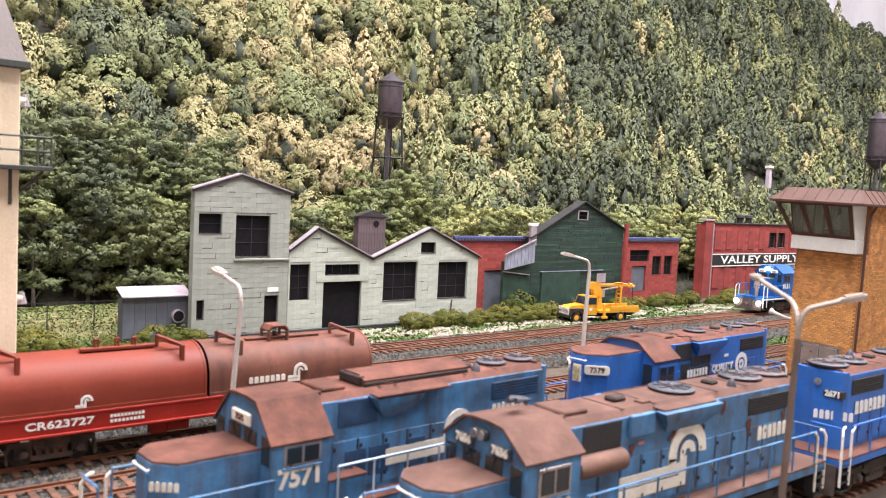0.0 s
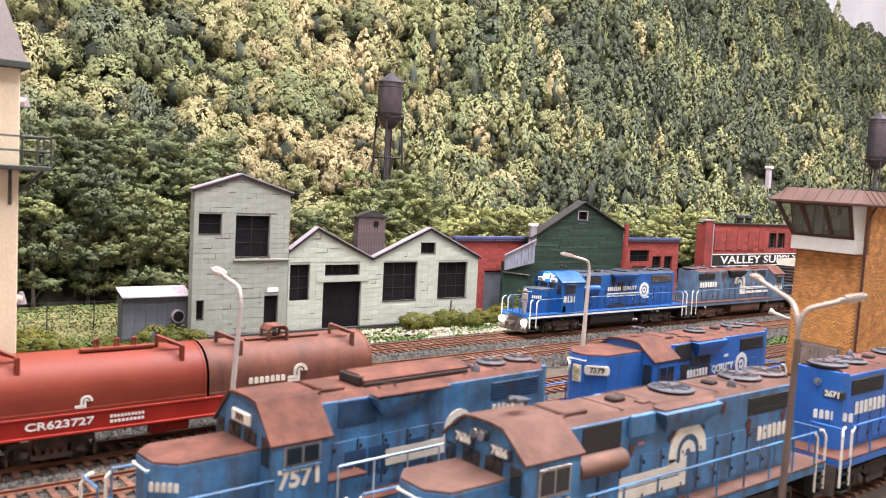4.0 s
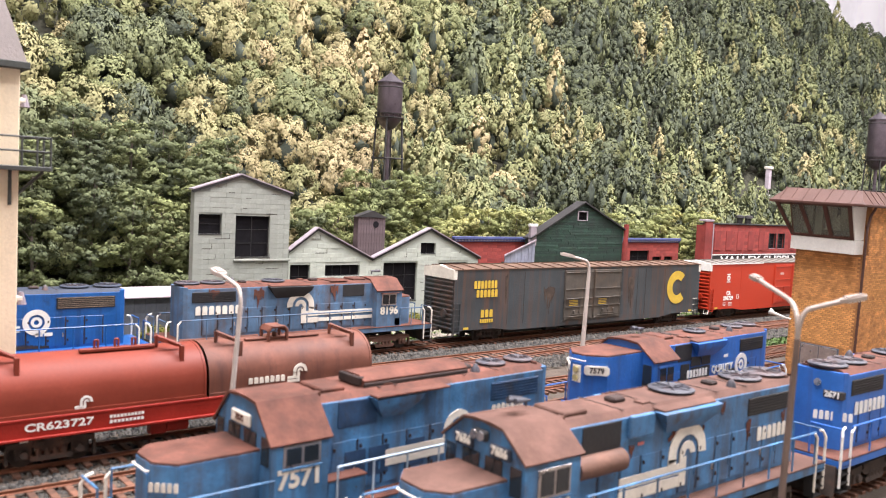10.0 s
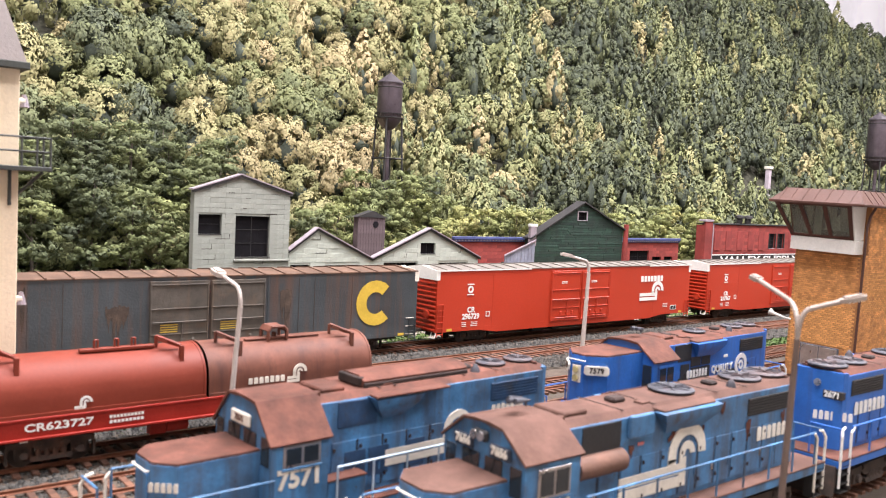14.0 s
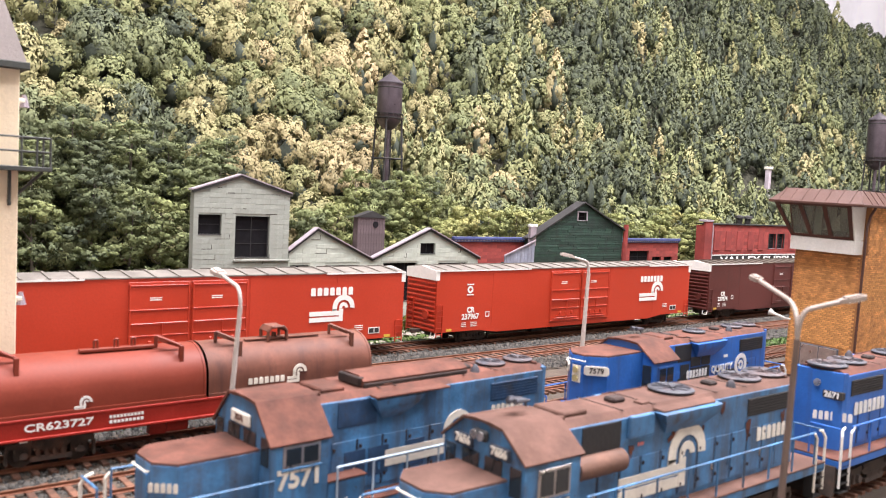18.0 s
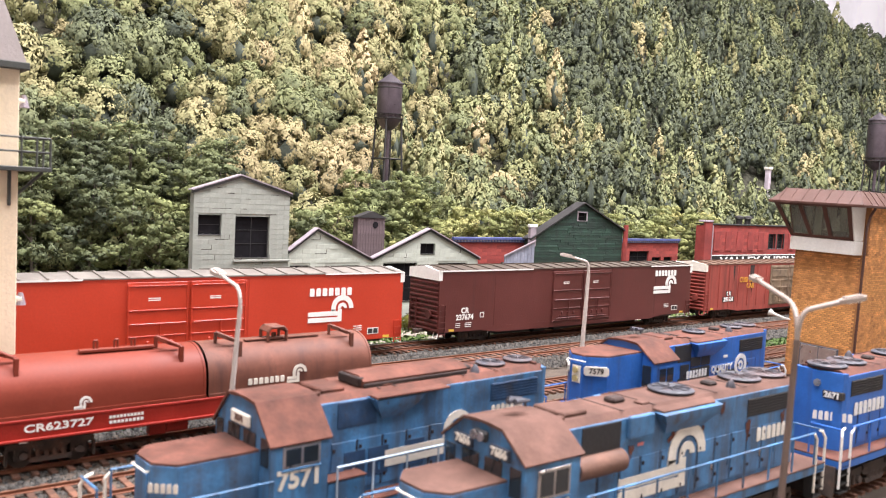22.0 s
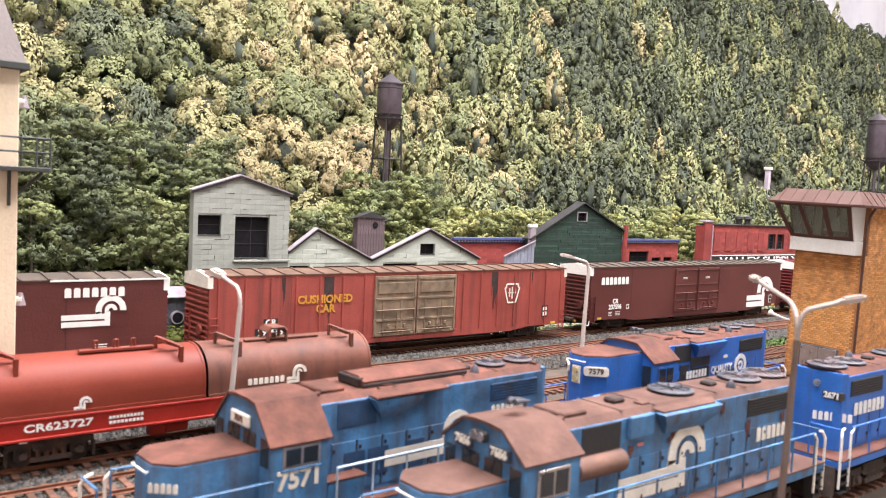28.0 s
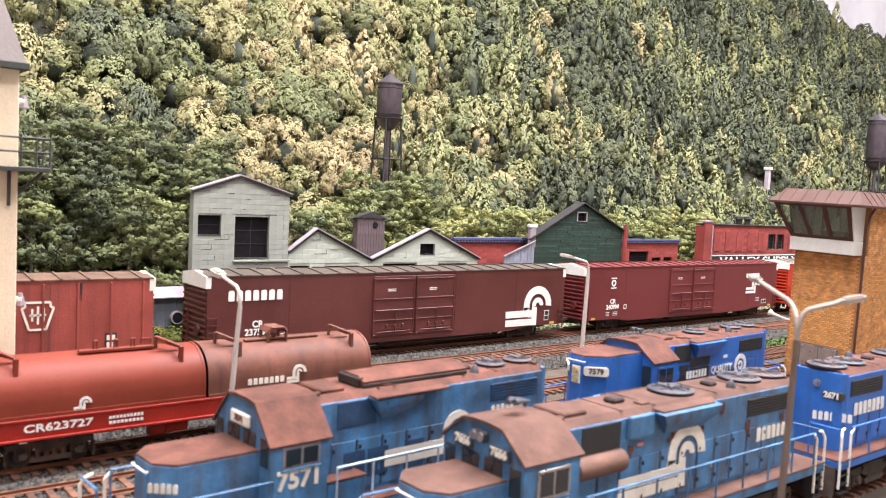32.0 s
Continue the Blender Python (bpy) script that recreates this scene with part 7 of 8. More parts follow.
def valley_supply():
    t = thing("brick_warehouse", place(0, 0, 0), "red brick warehouse with a painted name band", "building", group="works buildings")
    y = 11.0
    x0, x1 = 80.0, 108.0
    holes = [(93.6, 95.0, 5.2, 7.0), (95.6, 97.0, 5.2, 7.0)]
    RIDGES[:] = []
    part("front_wall", wall_with_holes(Solid(), x0, x1, -0.5, lambda x: 7.9, holes, y, y + 0.3), BRICK_RED, t)
    part("side_wall", Solid().box(x0, x0 + 0.3, y + 0.3, y + 1.0, -0.5, 7.8).box(x0 + 0.3, x1, y + 0.9, y + 1.0, -0.5, 7.8), BRICK_RED, t)
    part("coping", Solid().box(x0 - 0.1, x1, y - 0.12, y + 1.0, 7.9, 8.05, 0.02), SIGN_BLACK, t)
    part("corner_pier", Solid().box(x0 - 0.1, x0 + 1.3, y - 0.25, y, -0.5, 8.2, 0.03), BRICK_RED, t)
    part("pier_cap", Solid().box(x0 - 0.2, x0 + 1.4, y - 0.3, y + 0.6, 8.2, 8.42, 0.03), TRIM_LILAC, t)
    part("corner_strip", Solid().box(x0 + 1.3, x0 + 1.45, y - 0.28, y - 0.03, -0.5, 7.9), TRIM_LILAC, t)
    for i in range(8):
        x = x0 + 2.0 + 2.3 * i
        for z0, z1 in ((5.0, 7.2), (0.6, 3.1)):
            if z0 > 4 and 92.5 < x < 97.5:
                continue
            part("blind_panel", Solid().box(x, x + 1.2, y - 0.08, y - 0.03, z0, z1, 0.02), BRICK_RED, t)
    for h in holes:
        opening(t, *h, y, (2, 4), "window", TRIM_LILAC)
        part("window_trim", Solid().box(h[0] - 0.12, h[0], y - 0.06, y + 0.1, h[2], h[3]).box(h[1], h[1] + 0.12, y - 0.06, y + 0.1, h[2], h[3]), BLACK, t)
    b = part("name_band", Solid().box(x0 + 1.5, x1, y - 0.12, y - 0.09, 3.18, 4.43), SIGN_BLACK, t, "black painted name band")
    part("band_edge", Solid().box(x0 + 1.5, x1, y - 0.13, y - 0.08, 4.43, 4.53).box(x0 + 1.5, x1, y - 0.13, y - 0.08, 3.08, 3.18), WHITE, b)
    lettering("VALLEY SUPPLY", 0.9, WHITE, b, facing(91.9, y - 0.14, 3.8), bold=0.02, squeeze=2.0)
    blocks(t, x0 + 1.5, 100, -0.4, lambda x: 7.85, holes + [(x0, 108, 3.1, 4.7)], y, BRICK_P, bw=1.5, bh=0.4, seed=8, name="brick_course", depth=0.012)
    for x in (88.5, 90.3):
        part("roof_vent", Solid().lathe([(0.35, 0), (0.35, 0.7), (0.55, 0.75), (0.5, 1.0), (0.1, 1.15)], (x, y + 1.0, 7.95), 12), BLACK, t)


def water_tower(x, y, z, k, label, base, top):
    """A tank on four legs; base, top: the heights of its cylinder."""
    t = thing("water_tower", place(x, y, z), label, "water tower", group="water towers")
    r, h0, h1 = 1.22 * k, base, top
    part("tank", Solid().lathe([(0.15 * k, h0 - 1.1 * k), (0.6 * k, h0 - 0.9 * k), (1.0 * k, h0 - 0.45 * k), (r, h0), (r, h1)], (0, 0, 0), 28), TANK_METAL, t)
    part("gallery", Solid().lathe([(r + 0.02, h0 + 0.02), (r + 0.22 * k, h0 + 0.04), (r + 0.22 * k, h0 + 0.12 * k), (r + 0.02, h0 + 0.14 * k)], (0, 0, 0), 28), BLACK, t)
    part("tank_band", Solid().lathe([(r + 0.005, h1 - 0.5 * k), (r + 0.03 * k, h1 - 0.48 * k), (r + 0.03 * k, h1 - 0.4 * k), (r + 0.005, h1 - 0.38 * k)], (0, 0, 0), 28), BLACK, t)
    part("tank_roof", Solid().lathe([(r + 0.12 * k, h1 - 0.02), (r + 0.1 * k, h1 + 0.06 * k), (0.1 * k, h1 + 0.98 * k), (0.05 * k, h1 + 1.12 * k)], (0, 0, 0), 28), ROOF_DARKT, t)
    part("riser_pipe", Solid().cyl((0, 0, -6), (0, 0, h0 - 0.9 * k), 0.2 * k, None, 12), TANK_METAL, t)
    rl = Solid()
    for i in range(20):
        a = 2 * math.pi * i / 20
        rl.cyl(((r + 0.2 * k) * math.cos(a), (r + 0.2 * k) * math.sin(a), h0 + 0.05), ((r + 0.2 * k) * math.cos(a), (r + 0.2 * k) * math.sin(a), h0 + 0.5 * k), 0.02 * k, None, 4)
    part("gallery_rail", rl.lathe([(r + 0.18 * k, h0 + 0.46 * k), (r + 0.22 * k, h0 + 0.46 * k), (r + 0.22 * k, h0 + 0.5 * k), (r + 0.18 * k, h0 + 0.5 * k)], (0, 0, 0), 28), BLACK, t)
    for i in range(4):
        a = math.pi / 4 + i * math.pi / 2
        c, s_ = math.cos(a), math.sin(a)
        part("leg", Solid().cyl((1.75 * k * c, 1.75 * k * s_, -6), (1.25 * k * c, 1.25 * k * s_, h0), 0.1 * k, None, 8), BLACK, t)
    br = Solid()
    for z_ in (0.3 * k,):
        for i in range(4):
            a, b = math.pi / 4 + i * math.pi / 2, math.pi / 4 + (i + 1) * math.pi / 2
            q = 1.6 * k
            br.cyl((q * math.cos(a), q * math.sin(a), z_), (q * math.cos(b), q * math.sin(b), z_), 0.06 * k, None, 6)
    part("brace", br, BLACK, t)


def control_tower():
    """Orange brick yard tower; its west face carries a sloped bay window."""
    t = thing("control_tower", place(48.3, -16.5, -0.42, 1.2, 0, 0), "orange brick yard tower with a brown-roofed control room", "tower")
    # local: x east from the west face, y from the north corner towards the south (negative)
    x1, y1, zt = 9.0, -4.05, 8.0
    part("wall", Solid().box(0, x1, y1, 0, 0, 7.95), BRICK_BASE, t)
    part("upper_wall", Solid().box(0.4, x1, y1 - 0.02, -0.3, 7.95, 11.0), BRICK_BASE, t)
    # bricks on the west and south faces
    bw, bh = 0.27, 0.115
    west = mesh_of("brick", Solid().box(-0.022, 0, -bw + 0.02, 0, 0.008, bh - 0.008, 0.008), BRICK_OR, False)
    south = mesh_of("brick", Solid().box(0, bw - 0.02, -0.022, 0, 0.008, bh - 0.008, 0.008), BRICK_OR, False)
    rest = Solid()
    rnd = random.Random(4)
    n = 0
    z = 0.0
    row = 0
    while z < 7.8:
        y = 0.0 - (bw / 2 if row % 2 else 0)
        while y - bw > y1:
            hole = (-3.35 < y < -0.75 and z < 2.4) or noise.noise((y / 0.5, z / 0.35, 1.7)) > 0.62
            if not hole:
                if z > 2.4 and n < 300:
                    part("brick", west, BRICK_OR, t, "", place(rnd.uniform(-0.012, 0.006), y, z))
                    n += 1
                else:
                    q = rnd.uniform(-0.03, -0.012)
                    rest.box(q, 0.01, y - bw + 0.018, y, z + 0.008, z + bh - 0.008)
            y -= bw
        z += bh
        row += 1
    n = 0
    z = 0.0
    while z < 10.9:
        x = 0.0 + (bw / 2 if row % 2 else 0) + (0.42 if z > 7.9 else 0)
        while x + bw < 4.2:
            if noise.noise((x / 0.5, z / 0.35, 7.7)) < 0.62:
                q = y1 - (0.02 if z > 7.9 else 0)
                if n < 300 and z > 4.5:
                    part("brick", south, BRICK_OR, t, "", place(x, q + rnd.uniform(-0.012, 0.006), z))
                    n += 1
                else:
                    rest.box(x, x + bw - 0.018, q - rnd.uniform(0.012, 0.03), q + 0.01, z + 0.008, z + bh - 0.008)
            x += bw
        z += bh
        row += 1
    if rest.v:
        part("brickwork", rest, BRICK_REST, t)
    dr = part("steel_door", Solid().box(-0.06, 0, -3.2, -0.85, 0.0, 2.35, 0.02), SHED_METAL, t, "grey double steel door")
    part("door_leaf", Solid().box(-0.09, -0.06, -3.1, -2.05, 0.05, 2.28, 0.01), CHROME, dr)
    part("door_leaf", Solid().box(-0.09, -0.06, -2.0, -0.95, 0.05, 2.28, 0.01), CHROME, dr)
    # the white band and sloped bay
    part("bay_floor", Solid().box(-0.65, 0.4, y1 + 0.25, 0.05, 7.95, 8.75, 0.02), WHITE, t, "white painted band under the bay window")
    bay = part("bay_window", Solid().box(-0.6, -0.5, y1 + 0.4, -0.05, 8.72, 8.82), TOWER_BROWN, t, "sloped brown-framed bay window")
    zb, zu = 8.78, 10.75
    xb, xu = -0.62, -1.35
    ya, yb = y1 + 0.45, -0.05

    def lean(y0, y2, z0, z2, d0, d1):
        f = lambda z: xb + (xu - xb) * (z - zb) / (zu - zb)
        g = lambda y, z: ya + (y - ya) * (1 + 0.24 * (z - zb) / (zu - zb))
        return Solid().add([(f(z0) + d0, g(y0, z0), z0), (f(z0) + d0, g(y2, z0), z0), (f(z2) + d0, g(y2, z2), z2), (f(z2) + d0, g(y0, z2), z2), (f(z0) + d1, g(y0, z0), z0), (f(z0) + d1, g(y2, z0), z0), (f(z2) + d1, g(y2, z2), z2), (f(z2) + d1, g(y0, z2), z2)],
                           [(0, 1, 2, 3), (4, 5, 6, 7), (0, 1, 5, 4), (1, 2, 6, 5), (2, 3, 7, 6), (3, 0, 4, 7)])
    for i in range(3):
        p, q = ya + (yb - ya) * i / 3, ya + (yb - ya) * (i + 1) / 3
        part("window_pane", lean(p + 0.08, q - 0.08, zb + 0.1, zu - 0.1, 0.03, 0.06), TOWER_GLASS, bay, "tilted glass pane").visible_shadow = False
    for p in [ya + (yb - ya) * i / 3 for i in range(4)]:
        part("mullion", lean(p - 0.1, p + 0.1, zb, zu, -0.04, 0.12), TOWER_BROWN, bay)
    part("bay_rail", lean(ya, yb, zb, zb + 0.16, -0.05, 0.13), TOWER_BROWN, bay)
    part("bay_rail", lean(ya, yb, zu - 0.14, zu, -0.05, 0.13), TOWER_BROWN, bay)
    # glazed return that faces north-west, and white south cheek
    part("bay_cheek", Solid().prism([(xb, zb), (0.4, zb), (0.4, zu), (xu, zu)], "y", y1 + 0.28, y1 + 0.42), WHITE, bay, "white side of the bay")
    part("bay_cheek", Solid().prism([(xb, zb), (0.4, zb), (0.4, zu), (xu, zu)], "y", -0.1, -0.04), TOWER_BROWN, bay)
    room_ = part("control_room", Solid().box(0.34, 0.4, y1 + 0.4, -0.1, 8.75, 10.7).box(-0.6, 0.34, y1 + 0.42, -0.1, 8.75, 8.79), ROOM_GREEN, t, "grey-green inside of the control room")
    for y in (-0.75, -1.4, -2.25, -3.05):
        part("window_post", Solid().box(0.27, 0.34, y - 0.08, y + 0.08, 8.8, 10.7), DARK_POST, room_, "dark window post at the back of the room")
    part("desk", Solid().box(-0.2, 0.3, -3.6, -1.7, 8.8, 9.22, 0.05), TOWER_BROWN, room_)
    part("chart", Solid().prism([(-2.6, 9.24), (-1.6, 9.24), (-2.5, 10.15)], "x", -0.12, -0.06), WHITE, room_, "leaning white chart")
    # roof with standing seams
    rf = part("roof", Solid().add([(-1.75, y1 - 0.5, 10.85), (x1 + 0.5, y1 - 0.5, 10.85), (x1 + 0.5, 1.0, 10.85), (-1.75, 1.0, 10.85),
                                   (-0.9, y1 + 0.1, 11.6), (x1, y1 + 0.1, 11.6), (x1, 0.4, 11.6), (-0.9, 0.4, 11.6)],
                                  [(0, 1, 2, 3), (4, 5, 6, 7), (0, 1, 5, 4), (1, 2, 6, 5), (2, 3, 7, 6), (3, 0, 4, 7)]), ROOF_TOWER, t, "sloped brown standing-seam roof edge")
    part("fascia", Solid().box(-1.8, x1 + 0.55, y1 - 0.55, 1.05, 10.7, 10.86, 0.02), TOWER_BROWN, rf)
    for i in range(7):
        y = y1 + 0.3 + 0.7 * i
        part("roof_seam", Solid().add([(-1.78, y - 0.03, 10.86), (-1.78, y + 0.03, 10.86), (-0.9, y + 0.03, 11.65), (-0.9, y - 0.03, 11.65), (-1.7, y - 0.03, 10.8), (-1.7, y + 0.03, 10.8), (-0.82, y + 0.03, 11.57), (-0.82, y - 0.03, 11.57)],
                                      [(0, 1, 2, 3), (4, 5, 6, 7), (0, 1, 5, 4), (1, 2, 6, 5), (2, 3, 7, 6), (3, 0, 4, 7)]), ROOF_TOWER, rf)
    for i in range(12):
        x = -0.6 + 0.75 * i
        part("roof_seam", Solid().add([(x - 0.03, y1 - 0.53, 10.86), (x + 0.03, y1 - 0.53, 10.86), (x + 0.03, y1 + 0.1, 11.65), (x - 0.03, y1 + 0.1, 11.65), (x - 0.03, y1 - 0.45, 10.8), (x + 0.03, y1 - 0.45, 10.8), (x + 0.03, y1 + 0.18, 11.57), (x - 0.03, y1 + 0.18, 11.57)],
                                      [(0, 1, 2, 3), (4, 5, 6, 7), (0, 1, 5, 4), (1, 2, 6, 5), (2, 3, 7, 6), (3, 0, 4, 7)]), ROOF_TOWER, rf)
    part("downspout", Solid().tube([(0.25, y1 - 0.3, 10.7), (0.1, y1 - 0.12, 10.2), (-0.08, y1 - 0.08, 9.6), (-0.12, y1 - 0.08, 0.1)], 0.08, 8), TOWER_BROWN, t, "brown downspout at the corner")
    fl = part("floodlight", Solid().tube([(0, -0.1, 3.6), (-0.1, 0.35, 3.65)], 0.06, 6).cyl((-0.1, 0.3, 3.65), (-0.15, 0.95, 3.8), 0.07, 0.1, 12), WHITE, t, "white floodlight on a short arm")
    part("flood_reflector", Solid().cyl((-0.15, 0.9, 3.79), (-0.18, 1.2, 3.88), 0.08, 0.22, 12), WHITE, fl)


def clear_glass(name, col):
    m = glassy(name, col, 0.03)
    m.node_tree.nodes["Principled BSDF"].inputs["Transmission Weight"].default_value = 0.8
    m.node_tree.nodes["Principled BSDF"].inputs["IOR"].default_value = 1.25
    return m


TOWER_GLASS = clear_glass("tower_glass", (0.52, 0.57, 0.49))
ROOM_GREEN = mat("grey_green_room_paint", (0.58, 0.61, 0.53), 0.8, var=0.08, size=1.5)
DARK_POST = mat("dark_green_post", (0.035, 0.045, 0.035), 0.7, var=0.1, size=0.8)
ROOF_TOWER = mat("brown_seam_roof", (0.088, 0.036, 0.025), 0.5, var=0.1, size=1.5)


def cream_tower():
    """Cream sand-house tower whose edge stands by the train line."""
    t = thing("cream_tower", place(0, 0, -0.42), "tall cream rendered tower with a grey roof and balcony", "tower")
    y0, y1, x0, x1 = -9.5, -7.0, 0.5, 6.72
    part("wall", Solid().box(x0, x1, y0, y1, 0, 13.95, 0.03), CREAM, t)
    for z0, z1 in ((6.4, 9.9), (11.0, 13.6), (0.2, 5.8)):
        part("wall_panel", Solid().box(x0 + 0.5, x1 - 0.62, y0 - 0.06, y0 + 0.001, z0, z1, 0.02), CREAM, t)
    part("roof", Solid().add([(x0 - 0.3, y0 - 0.35, 13.95), (x1 + 0.2, y0 - 0.35, 13.95), (x1 + 0.2, y1 + 0.35, 13.95), (x0 - 0.3, y1 + 0.35, 13.95),
                              (x0 + 0.5, y0 + 0.6, 17.6), (x1 - 0.9, y0 + 0.6, 17.6), (x1 - 0.9, y1 - 0.4, 17.6), (x0 + 0.5, y1 - 0.4, 17.6)],
                             [(0, 1, 2, 3), (4, 5, 6, 7), (0, 1, 5, 4), (1, 2, 6, 5), (2, 3, 7, 6), (3, 0, 4, 7)]), ROOF_GREY, t, "steep grey sheet roof")
    part("eave", Solid().box(x0 - 0.35, x1 + 0.25, y0 - 0.4, y1 + 0.4, 13.85, 14.1, 0.02), ROOF_DARKG, t)
    b = part("balcony", Solid().box(x0, x1 + 0.95, y0 - 0.75, y0 + 0.4, 10.25, 10.42, 0.02), ROOF_DARKG, t, "dark green railed balcony")
    s = Solid()
    for y in (y0 - 0.7, y0 + 0.35):
        for z in (10.95, 11.45):
            s.tube([(x0, y, z), (x1 + 0.9, y, z)], 0.035, 6)
    for z in (10.95, 11.45):
        s.tube([(x1 + 0.9, y0 - 0.7, z), (x1 + 0.9, y0 + 0.35, z)], 0.035, 6)
    part("balcony_rail", s, ROOF_DARKG, b)
    for x in (x1 + 0.9, x1 + 0.45, x1 - 0.05, x1 - 0.8, x1 - 1.8):
        part("rail_post", Solid().cyl((x, y0 - 0.7, 10.4), (x, y0 - 0.7, 11.47), 0.04, None, 6), ROOF_DARKG, b)
    part("rail_post", Solid().cyl((x1 + 0.9, y0 + 0.35, 10.4), (x1 + 0.9, y0 + 0.35, 11.47), 0.04, None, 6), ROOF_DARKG, b)
    part("bracket", Solid().tube([(x1, y0 + 0.2, 9.4), (x1 + 0.85, y0 + 0.2, 10.25)], 0.06, 6).tube([(x1 - 0.3, y0 - 0.05, 9.0), (x1 - 0.3, y0 - 0.05, 10.25)], 0.06, 6), ROOF_DARKG, b)
    for z in (12.75, 5.55):
        l = part("wall_lamp", Solid().cyl((x1, y0 + 0.3, z), (x1 + 0.22, y0 + 0.3, z), 0.12, 0.17, 10), WHITE_OLD, t, "small wall lamp")
        part("lamp_shade", Solid().cyl((x1 + 0.2, y0 + 0.3, z - 0.2), (x1 + 0.2, y0 + 0.3, z + 0.25), 0.2, 0.08, 10), TRIM_LILAC, l)


ROOF_DARKG = mat("dark_green_steel", (0.05, 0.055, 0.05), 0.6, var=0.15, size=0.8)


def far_chimney():
    t = thing("far_chimney", place(118.3, 26.0, 0), "small pale square chimney among the trees", "chimney")
    part("shaft", Solid().box(-0.34, 0.34, -0.34, 0.34, 9.0, 16.1, 0.05), SHED_ROOF, t)
    part("cap", Solid().box(-0.5, 0.5, -0.5, 0.5, 16.1, 16.5, 0.05), WHITE_OLD, t)


def fence():
    t = thing("fence", place(0, 0, 0), "thin dark wire fence on slim posts", "fence")
    for i in range(5):
        part("post", Solid().cyl((7.2 + i * 2.75, 11.6, -0.5), (7.2 + i * 2.75, 11.6, 2.0), 0.035, None, 6), BLACK, t)
    for z in (1.9, 1.4, 0.9):
        part("wire", Solid().tube([(6.0, 11.6, z), (18.4, 11.6, z)], 0.014 if z < 1.8 else 0.022, 4), BLACK, t)


# ---- build ----
room()
ground()
grass_bank()
hill()
woods()
edge_trees()

track(0.0, -2, 345, pieces=(18, 92), label="main line of rusty rails on brown ties")
track(-4.8, -2, 100, pieces=(20, 92))
track(-12.1, -6, 100, pieces=(2, 24))
track(-15.7, -6, 100, pieces=(2, 24))
track(-23.1, -12, 40, heading=3.9, cx=13.0)
track(-28.2, 2, 60)

works()
shed()
wooden_tower()
red_shop()
green_barn()
valley_supply()
water_tower(43.2, 20.0, 12.5, 0.93, "dark steel water tower on a slim trestle", 3.85, 7.05)
water_tower(128.1, 14.5, 13.1, 1.2, "dark steel water tower far along the hill", 4.8, 10.9)
far_chimney()
fence()
control_tower()
cream_tower()

street_lamp(10.8, -18.55, 6.35, [(0.15, 1.75, 0.78)], LAMP_GREY, "pale grey single-arm street lamp", lean=(0.42, 0.0), r=0.085)
street_lamp(38.7, -8.5, 5.75, [(-1.1, 0.4, 1.0)], LAMP_GREY, "pale grey single-arm street lamp", lean=(0.22, 0.0), r=0.13)
street_lamp(18.7, -32.5, 7.1, [(2.1, 2.3, 1.1), (0.95, -0.55, 0.95)], LAMP_DARK, "dark double-arm street lamp", lean=(0.3, 0.0), r=0.085, big=0.75, top=LAMP_MID)
boom_truck()
coil_car()

loco(place(13.35, -23.1, 0, 0, 0, 3), "faded blue locomotive with a rust-brown cab roof", BLUE_OLD, ROOF_RUST, "7571", short=True, rail_mat=BLUE_OLD, old_white=True, emblem="word")
loco(place(29.2, -21.75, 0, 0, 0, 3), "bright blue high-nosed locomotive with a brown roof", BLUE_MID, ROOF_RUST, "7579", short=True, high_nose=True, rail_mat=BLUE_MID, emblem="quality")
loco(place(18.45, -28.1, 0), "faded blue locomotive with a rust-brown roof", BLUE_OLD, ROOF_TAN, "7656", old_white=True)
loco(place(36.05, -28.4, 0, 0, 0, 180), "blue locomotive standing long hood first", BLUE_MID, ROOF_RUST, "2671", flip_text=True)

# the train, nose to the west; each vehicle's place along it
lead = loco(place(0, 0, 0), "bright blue lead locomotive with lit headlights", BLUE_NEW, ROOF_DARK, "8131", emblem="quality", walk_mat=BLUE_NEW, lit=True, group="freight train")
second = loco(place(0, 0, 0, 0, 0, 180), "grey-blue trailing locomotive with rusty roof", BLUE_GREY, ROOF_RUST, "8196", flip_text=True, emblem="rev", dirty_tank=True, old_white=True, rail_mat=BLUE_GREY, walk_mat=ROOF_RUST, group="freight train")
part("figurine", Solid().cyl((-8.85, -0.5, 1.55), (-8.85, -0.5, 2.4), 0.14, 0.17, 10).cyl((-8.85, -0.5, 2.4), (-8.85, -0.5, 2.95), 0.2, 0.22, 10).ball((-8.85, -0.5, 3.18), 0.15).cyl((-8.85, -0.72, 2.85), (-8.9, -0.75, 2.35), 0.07, None, 6).cyl((-8.85, -0.28, 2.85), (-8.9, -0.25, 2.35), 0.07, None, 6), LAMP_MID, lead, "small plain pale figurine on the front platform")
chessie = hi_cube("box_car", place(0, 0, 0), "weathered slate-grey high box car, rusty roof, yellow ring", CHES_SIDE, ROOF_CHES, WHITE_OLD, "", "chessie")
red_a = hi_cube("box_car", place(0, 0, 0), "bright red high box car with white end tops", RED_NEW, ROOF_GALV, WHITE, "296729", "new")
red_b = hi_cube("box_car", place(0, 0, 0), "bright red high box car with grey roof", RED_NEW, ROOF_GALV, WHITE, "237967", "new")
brown_a = hi_cube("box_car", place(0, 0, 0), "dark brown high box car with white emblem", BROWN_CAR, ROOF_BRN, WHITE, "237674", "new")
keystone = hi_cube("box_car", place(0, 0, 0), "faded tuscan red box car with rusty tan doors", TUSCAN, ROOF_CHES, WHITE_OLD, "293636", "keystone")
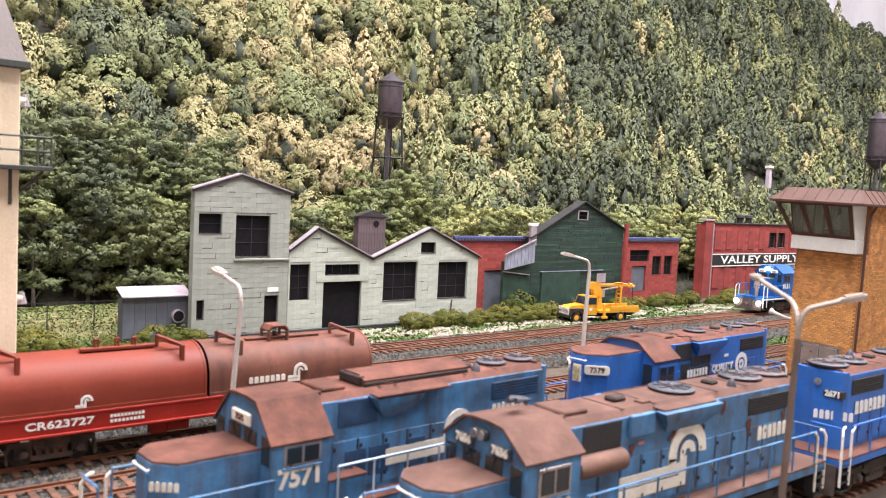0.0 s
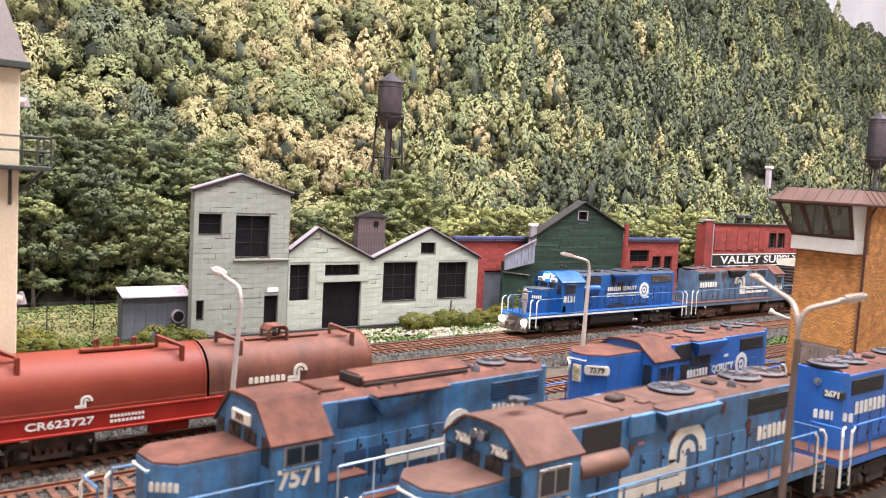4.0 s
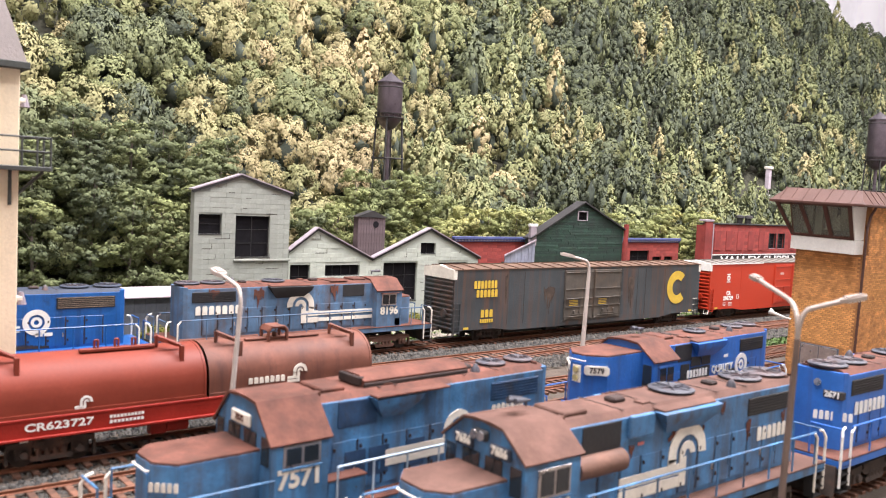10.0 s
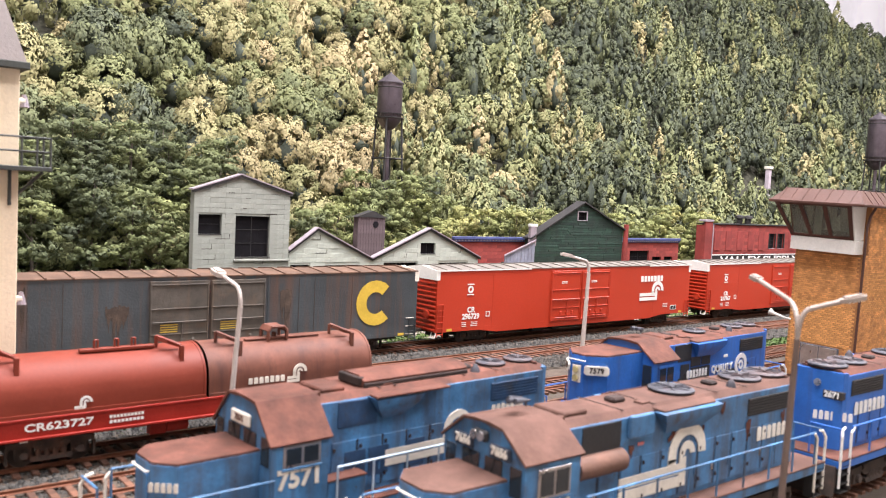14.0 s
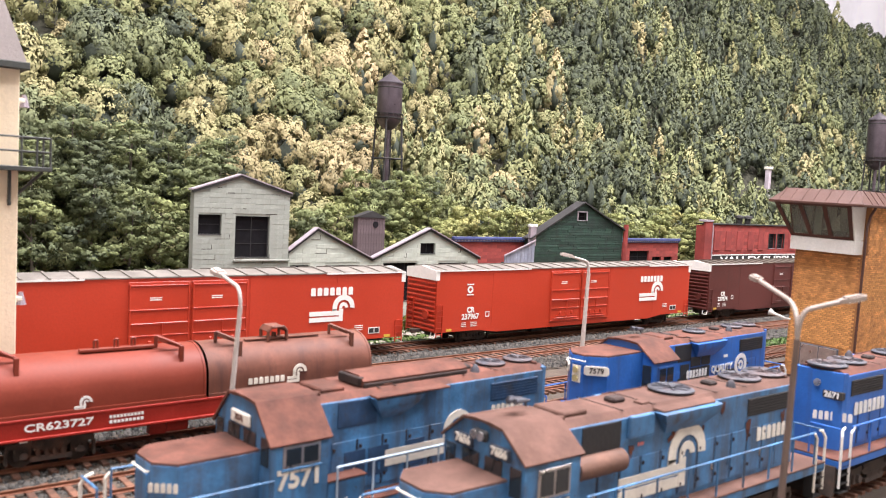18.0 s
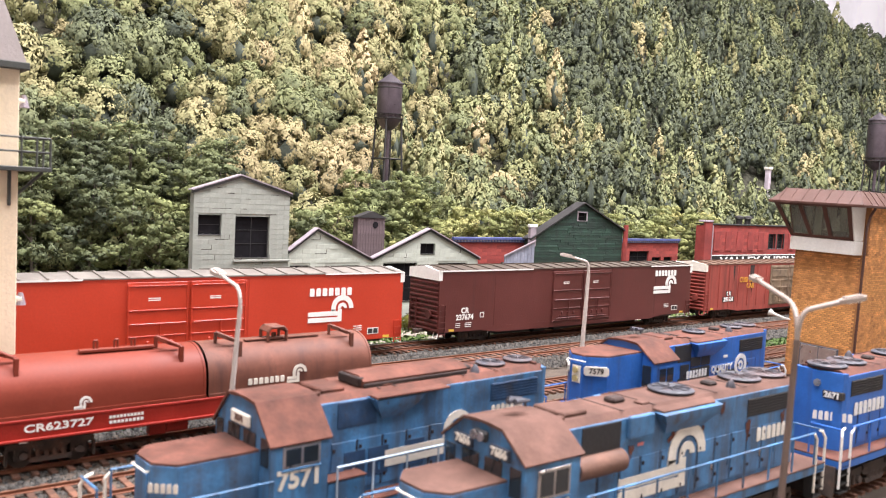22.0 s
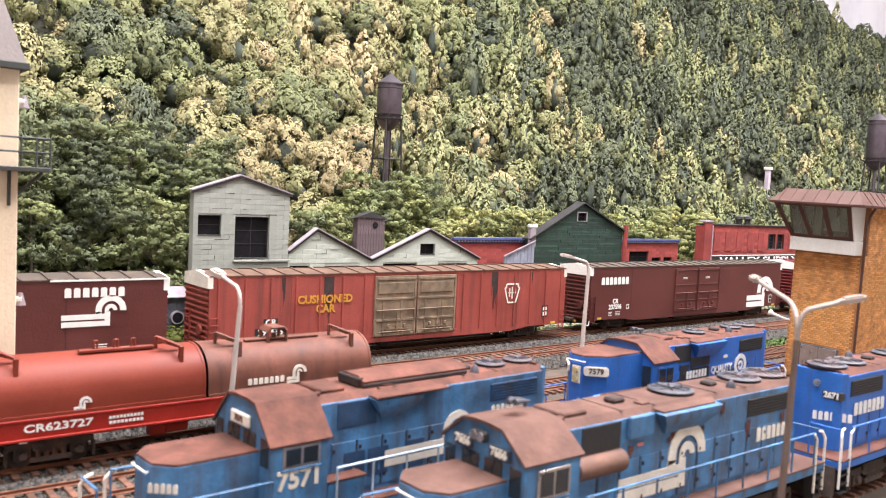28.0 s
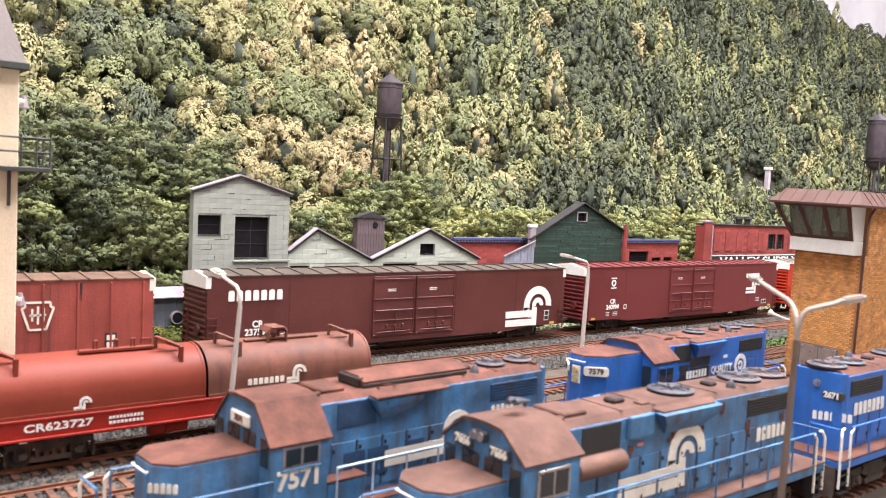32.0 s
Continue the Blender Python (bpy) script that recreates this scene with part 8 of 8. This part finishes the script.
brown_b = hi_cube("box_car", place(0, 0, 0), "dark brown high box car with large white emblem", BROWN_CAR, ROOF_BRN, WHITE, "237596", "brown")
oxide = hi_cube("box_car", place(0, 0, 0), "oxide red high box car with matching roof", BROWN_RED, BROWN_RED, WHITE, "240994", "oxide")
red_c = hi_cube("box_car", place(0, 0, 0), "bright red high box car at the tail of the train", RED_NEW, ROOF_GALV, WHITE, "", "new")

rnd = random.Random(11)
for i in range(26):
    bush(37.0 + i * 0.95 + rnd.uniform(-0.4, 0.4), 6.2 + rnd.uniform(-0.5, 0.6), rnd.uniform(0.6, 1.15), rnd.uniform(0.25, 0.6))
for i in range(22):
    bush(62.0 + i * 1.7 + rnd.uniform(-0.5, 0.5), 7.6 + rnd.uniform(-1.0, 0.8), rnd.uniform(0.7, 1.4), rnd.uniform(0.2, 0.55))
for x, r in ((10.8, 1.25), (11.9, 1.0), (13.0, 0.55), (14.7, 0.75), (15.8, 0.5), (17.5, 1.05), (18.9, 1.2), (19.8, 0.9)):
    bush(x, 6.7 + rnd.uniform(-0.3, 0.4), r, rnd.uniform(0.2, 0.42))
bush(50.2, 9.2, 1.6, 0.12, "dark green ivy bush by the doorway")



stones("ballast", 16, 92, -8.5, 2.2, 30000, STONE, 0.05, 0.12, "loose grey ballast stones", z=-0.28, seed=1, keep=lambda x, y: not (abs(abs(y) - 0.755) < 0.1 or abs(abs(y + 4.8) - 0.755) < 0.1))
stones("ballast", 0, 26, -20, -8.4, 13500, STONE, 0.05, 0.11, "loose grey ballast stones", z=-0.28, seed=2, keep=lambda x, y: not (abs(abs(y + 12.1) - 0.755) < 0.1 or abs(abs(y + 15.7) - 0.755) < 0.1))
stones("pale_rubble", 24, 92, 2.8, 7.0, 7000, STONE_W, 0.06, 0.16, "pale rubble and gravel", z=-0.4, seed=4, keep=lambda x, y: noise.noise((x / 4, y / 1.5, 0)) > -0.12)
tufts("grass", 20, 95, 1.6, 4.4, 26000, 0.1, 0.5, 0.12, "green weeds at the ballast edge", keep=lambda x, y: noise.noise((x / 2.2, y / 0.9, 7)) > 0.02, seed=15)
tufts("grass", 20, 95, 1.7, 8.5, 52000, 0.1, 0.6, 0.14, "short green weeds by the track", keep=lambda x, y: noise.noise((x / 3, y / 1.2, 5)) > -0.12, seed=3)
tufts("grass", 20, 90, -3.6, -1.6, 3500, 0.1, 0.35, 0.1, "green weeds between the tracks", keep=lambda x, y: noise.noise((x / 4, y / 1.2, 9)) > 0.15, seed=5)
tufts("grass", 45, 70, -12, -6.8, 9000, 0.1, 0.35, 0.14, "green weeds between the tracks", seed=6)
tufts("grass", 4, 40, -11, -6.5, 4500, 0.1, 0.4, 0.10, "green weeds between the tracks", keep=lambda x, y: noise.noise((x / 3, y / 1.5, 2)) > 0.1, seed=9)
tufts("grass", 4, 20.2, 7.4, 9.4, 6000, 0.1, 0.45, 0.16, "green weeds below the shed", seed=12)
tufts("grass", 4, 20, 9.6, 14.0, 16000, 0.36, 0.66, 0.085, "dry tan and green grass of the clearing", seed=8, hgt=bank_height)


def motions():
    """How far the train has come at each time; it rolls to the west."""
    run = [(0.0, -1.2), (1.0, 6.5), (2.0, 14.1), (3.0, 21.6), (6.0, 44.55), (9.0, 66.8), (12.5, 93.0), (14.5, 107.95), (18.0, 133.85), (25.0, 185.8), (28.0, 208.05), (32.0, 237.95)]
    for ob, u, turn in ((lead, 79.5, 0), (second, 98.0, 180), (chessie, 121.7, 0), (red_a, 150.3, 0), (red_b, 179.9, 0), (brown_a, 209.8, 0),
                        (keystone, 239.0, 0), (brown_b, 268.8, 0), (oxide, 298.0, 0), (red_c, 327.0, 0)):
        walk(ob, [(t, place(u - s, 0, 0, 0, 0, turn)) for t, s in run])


motions()
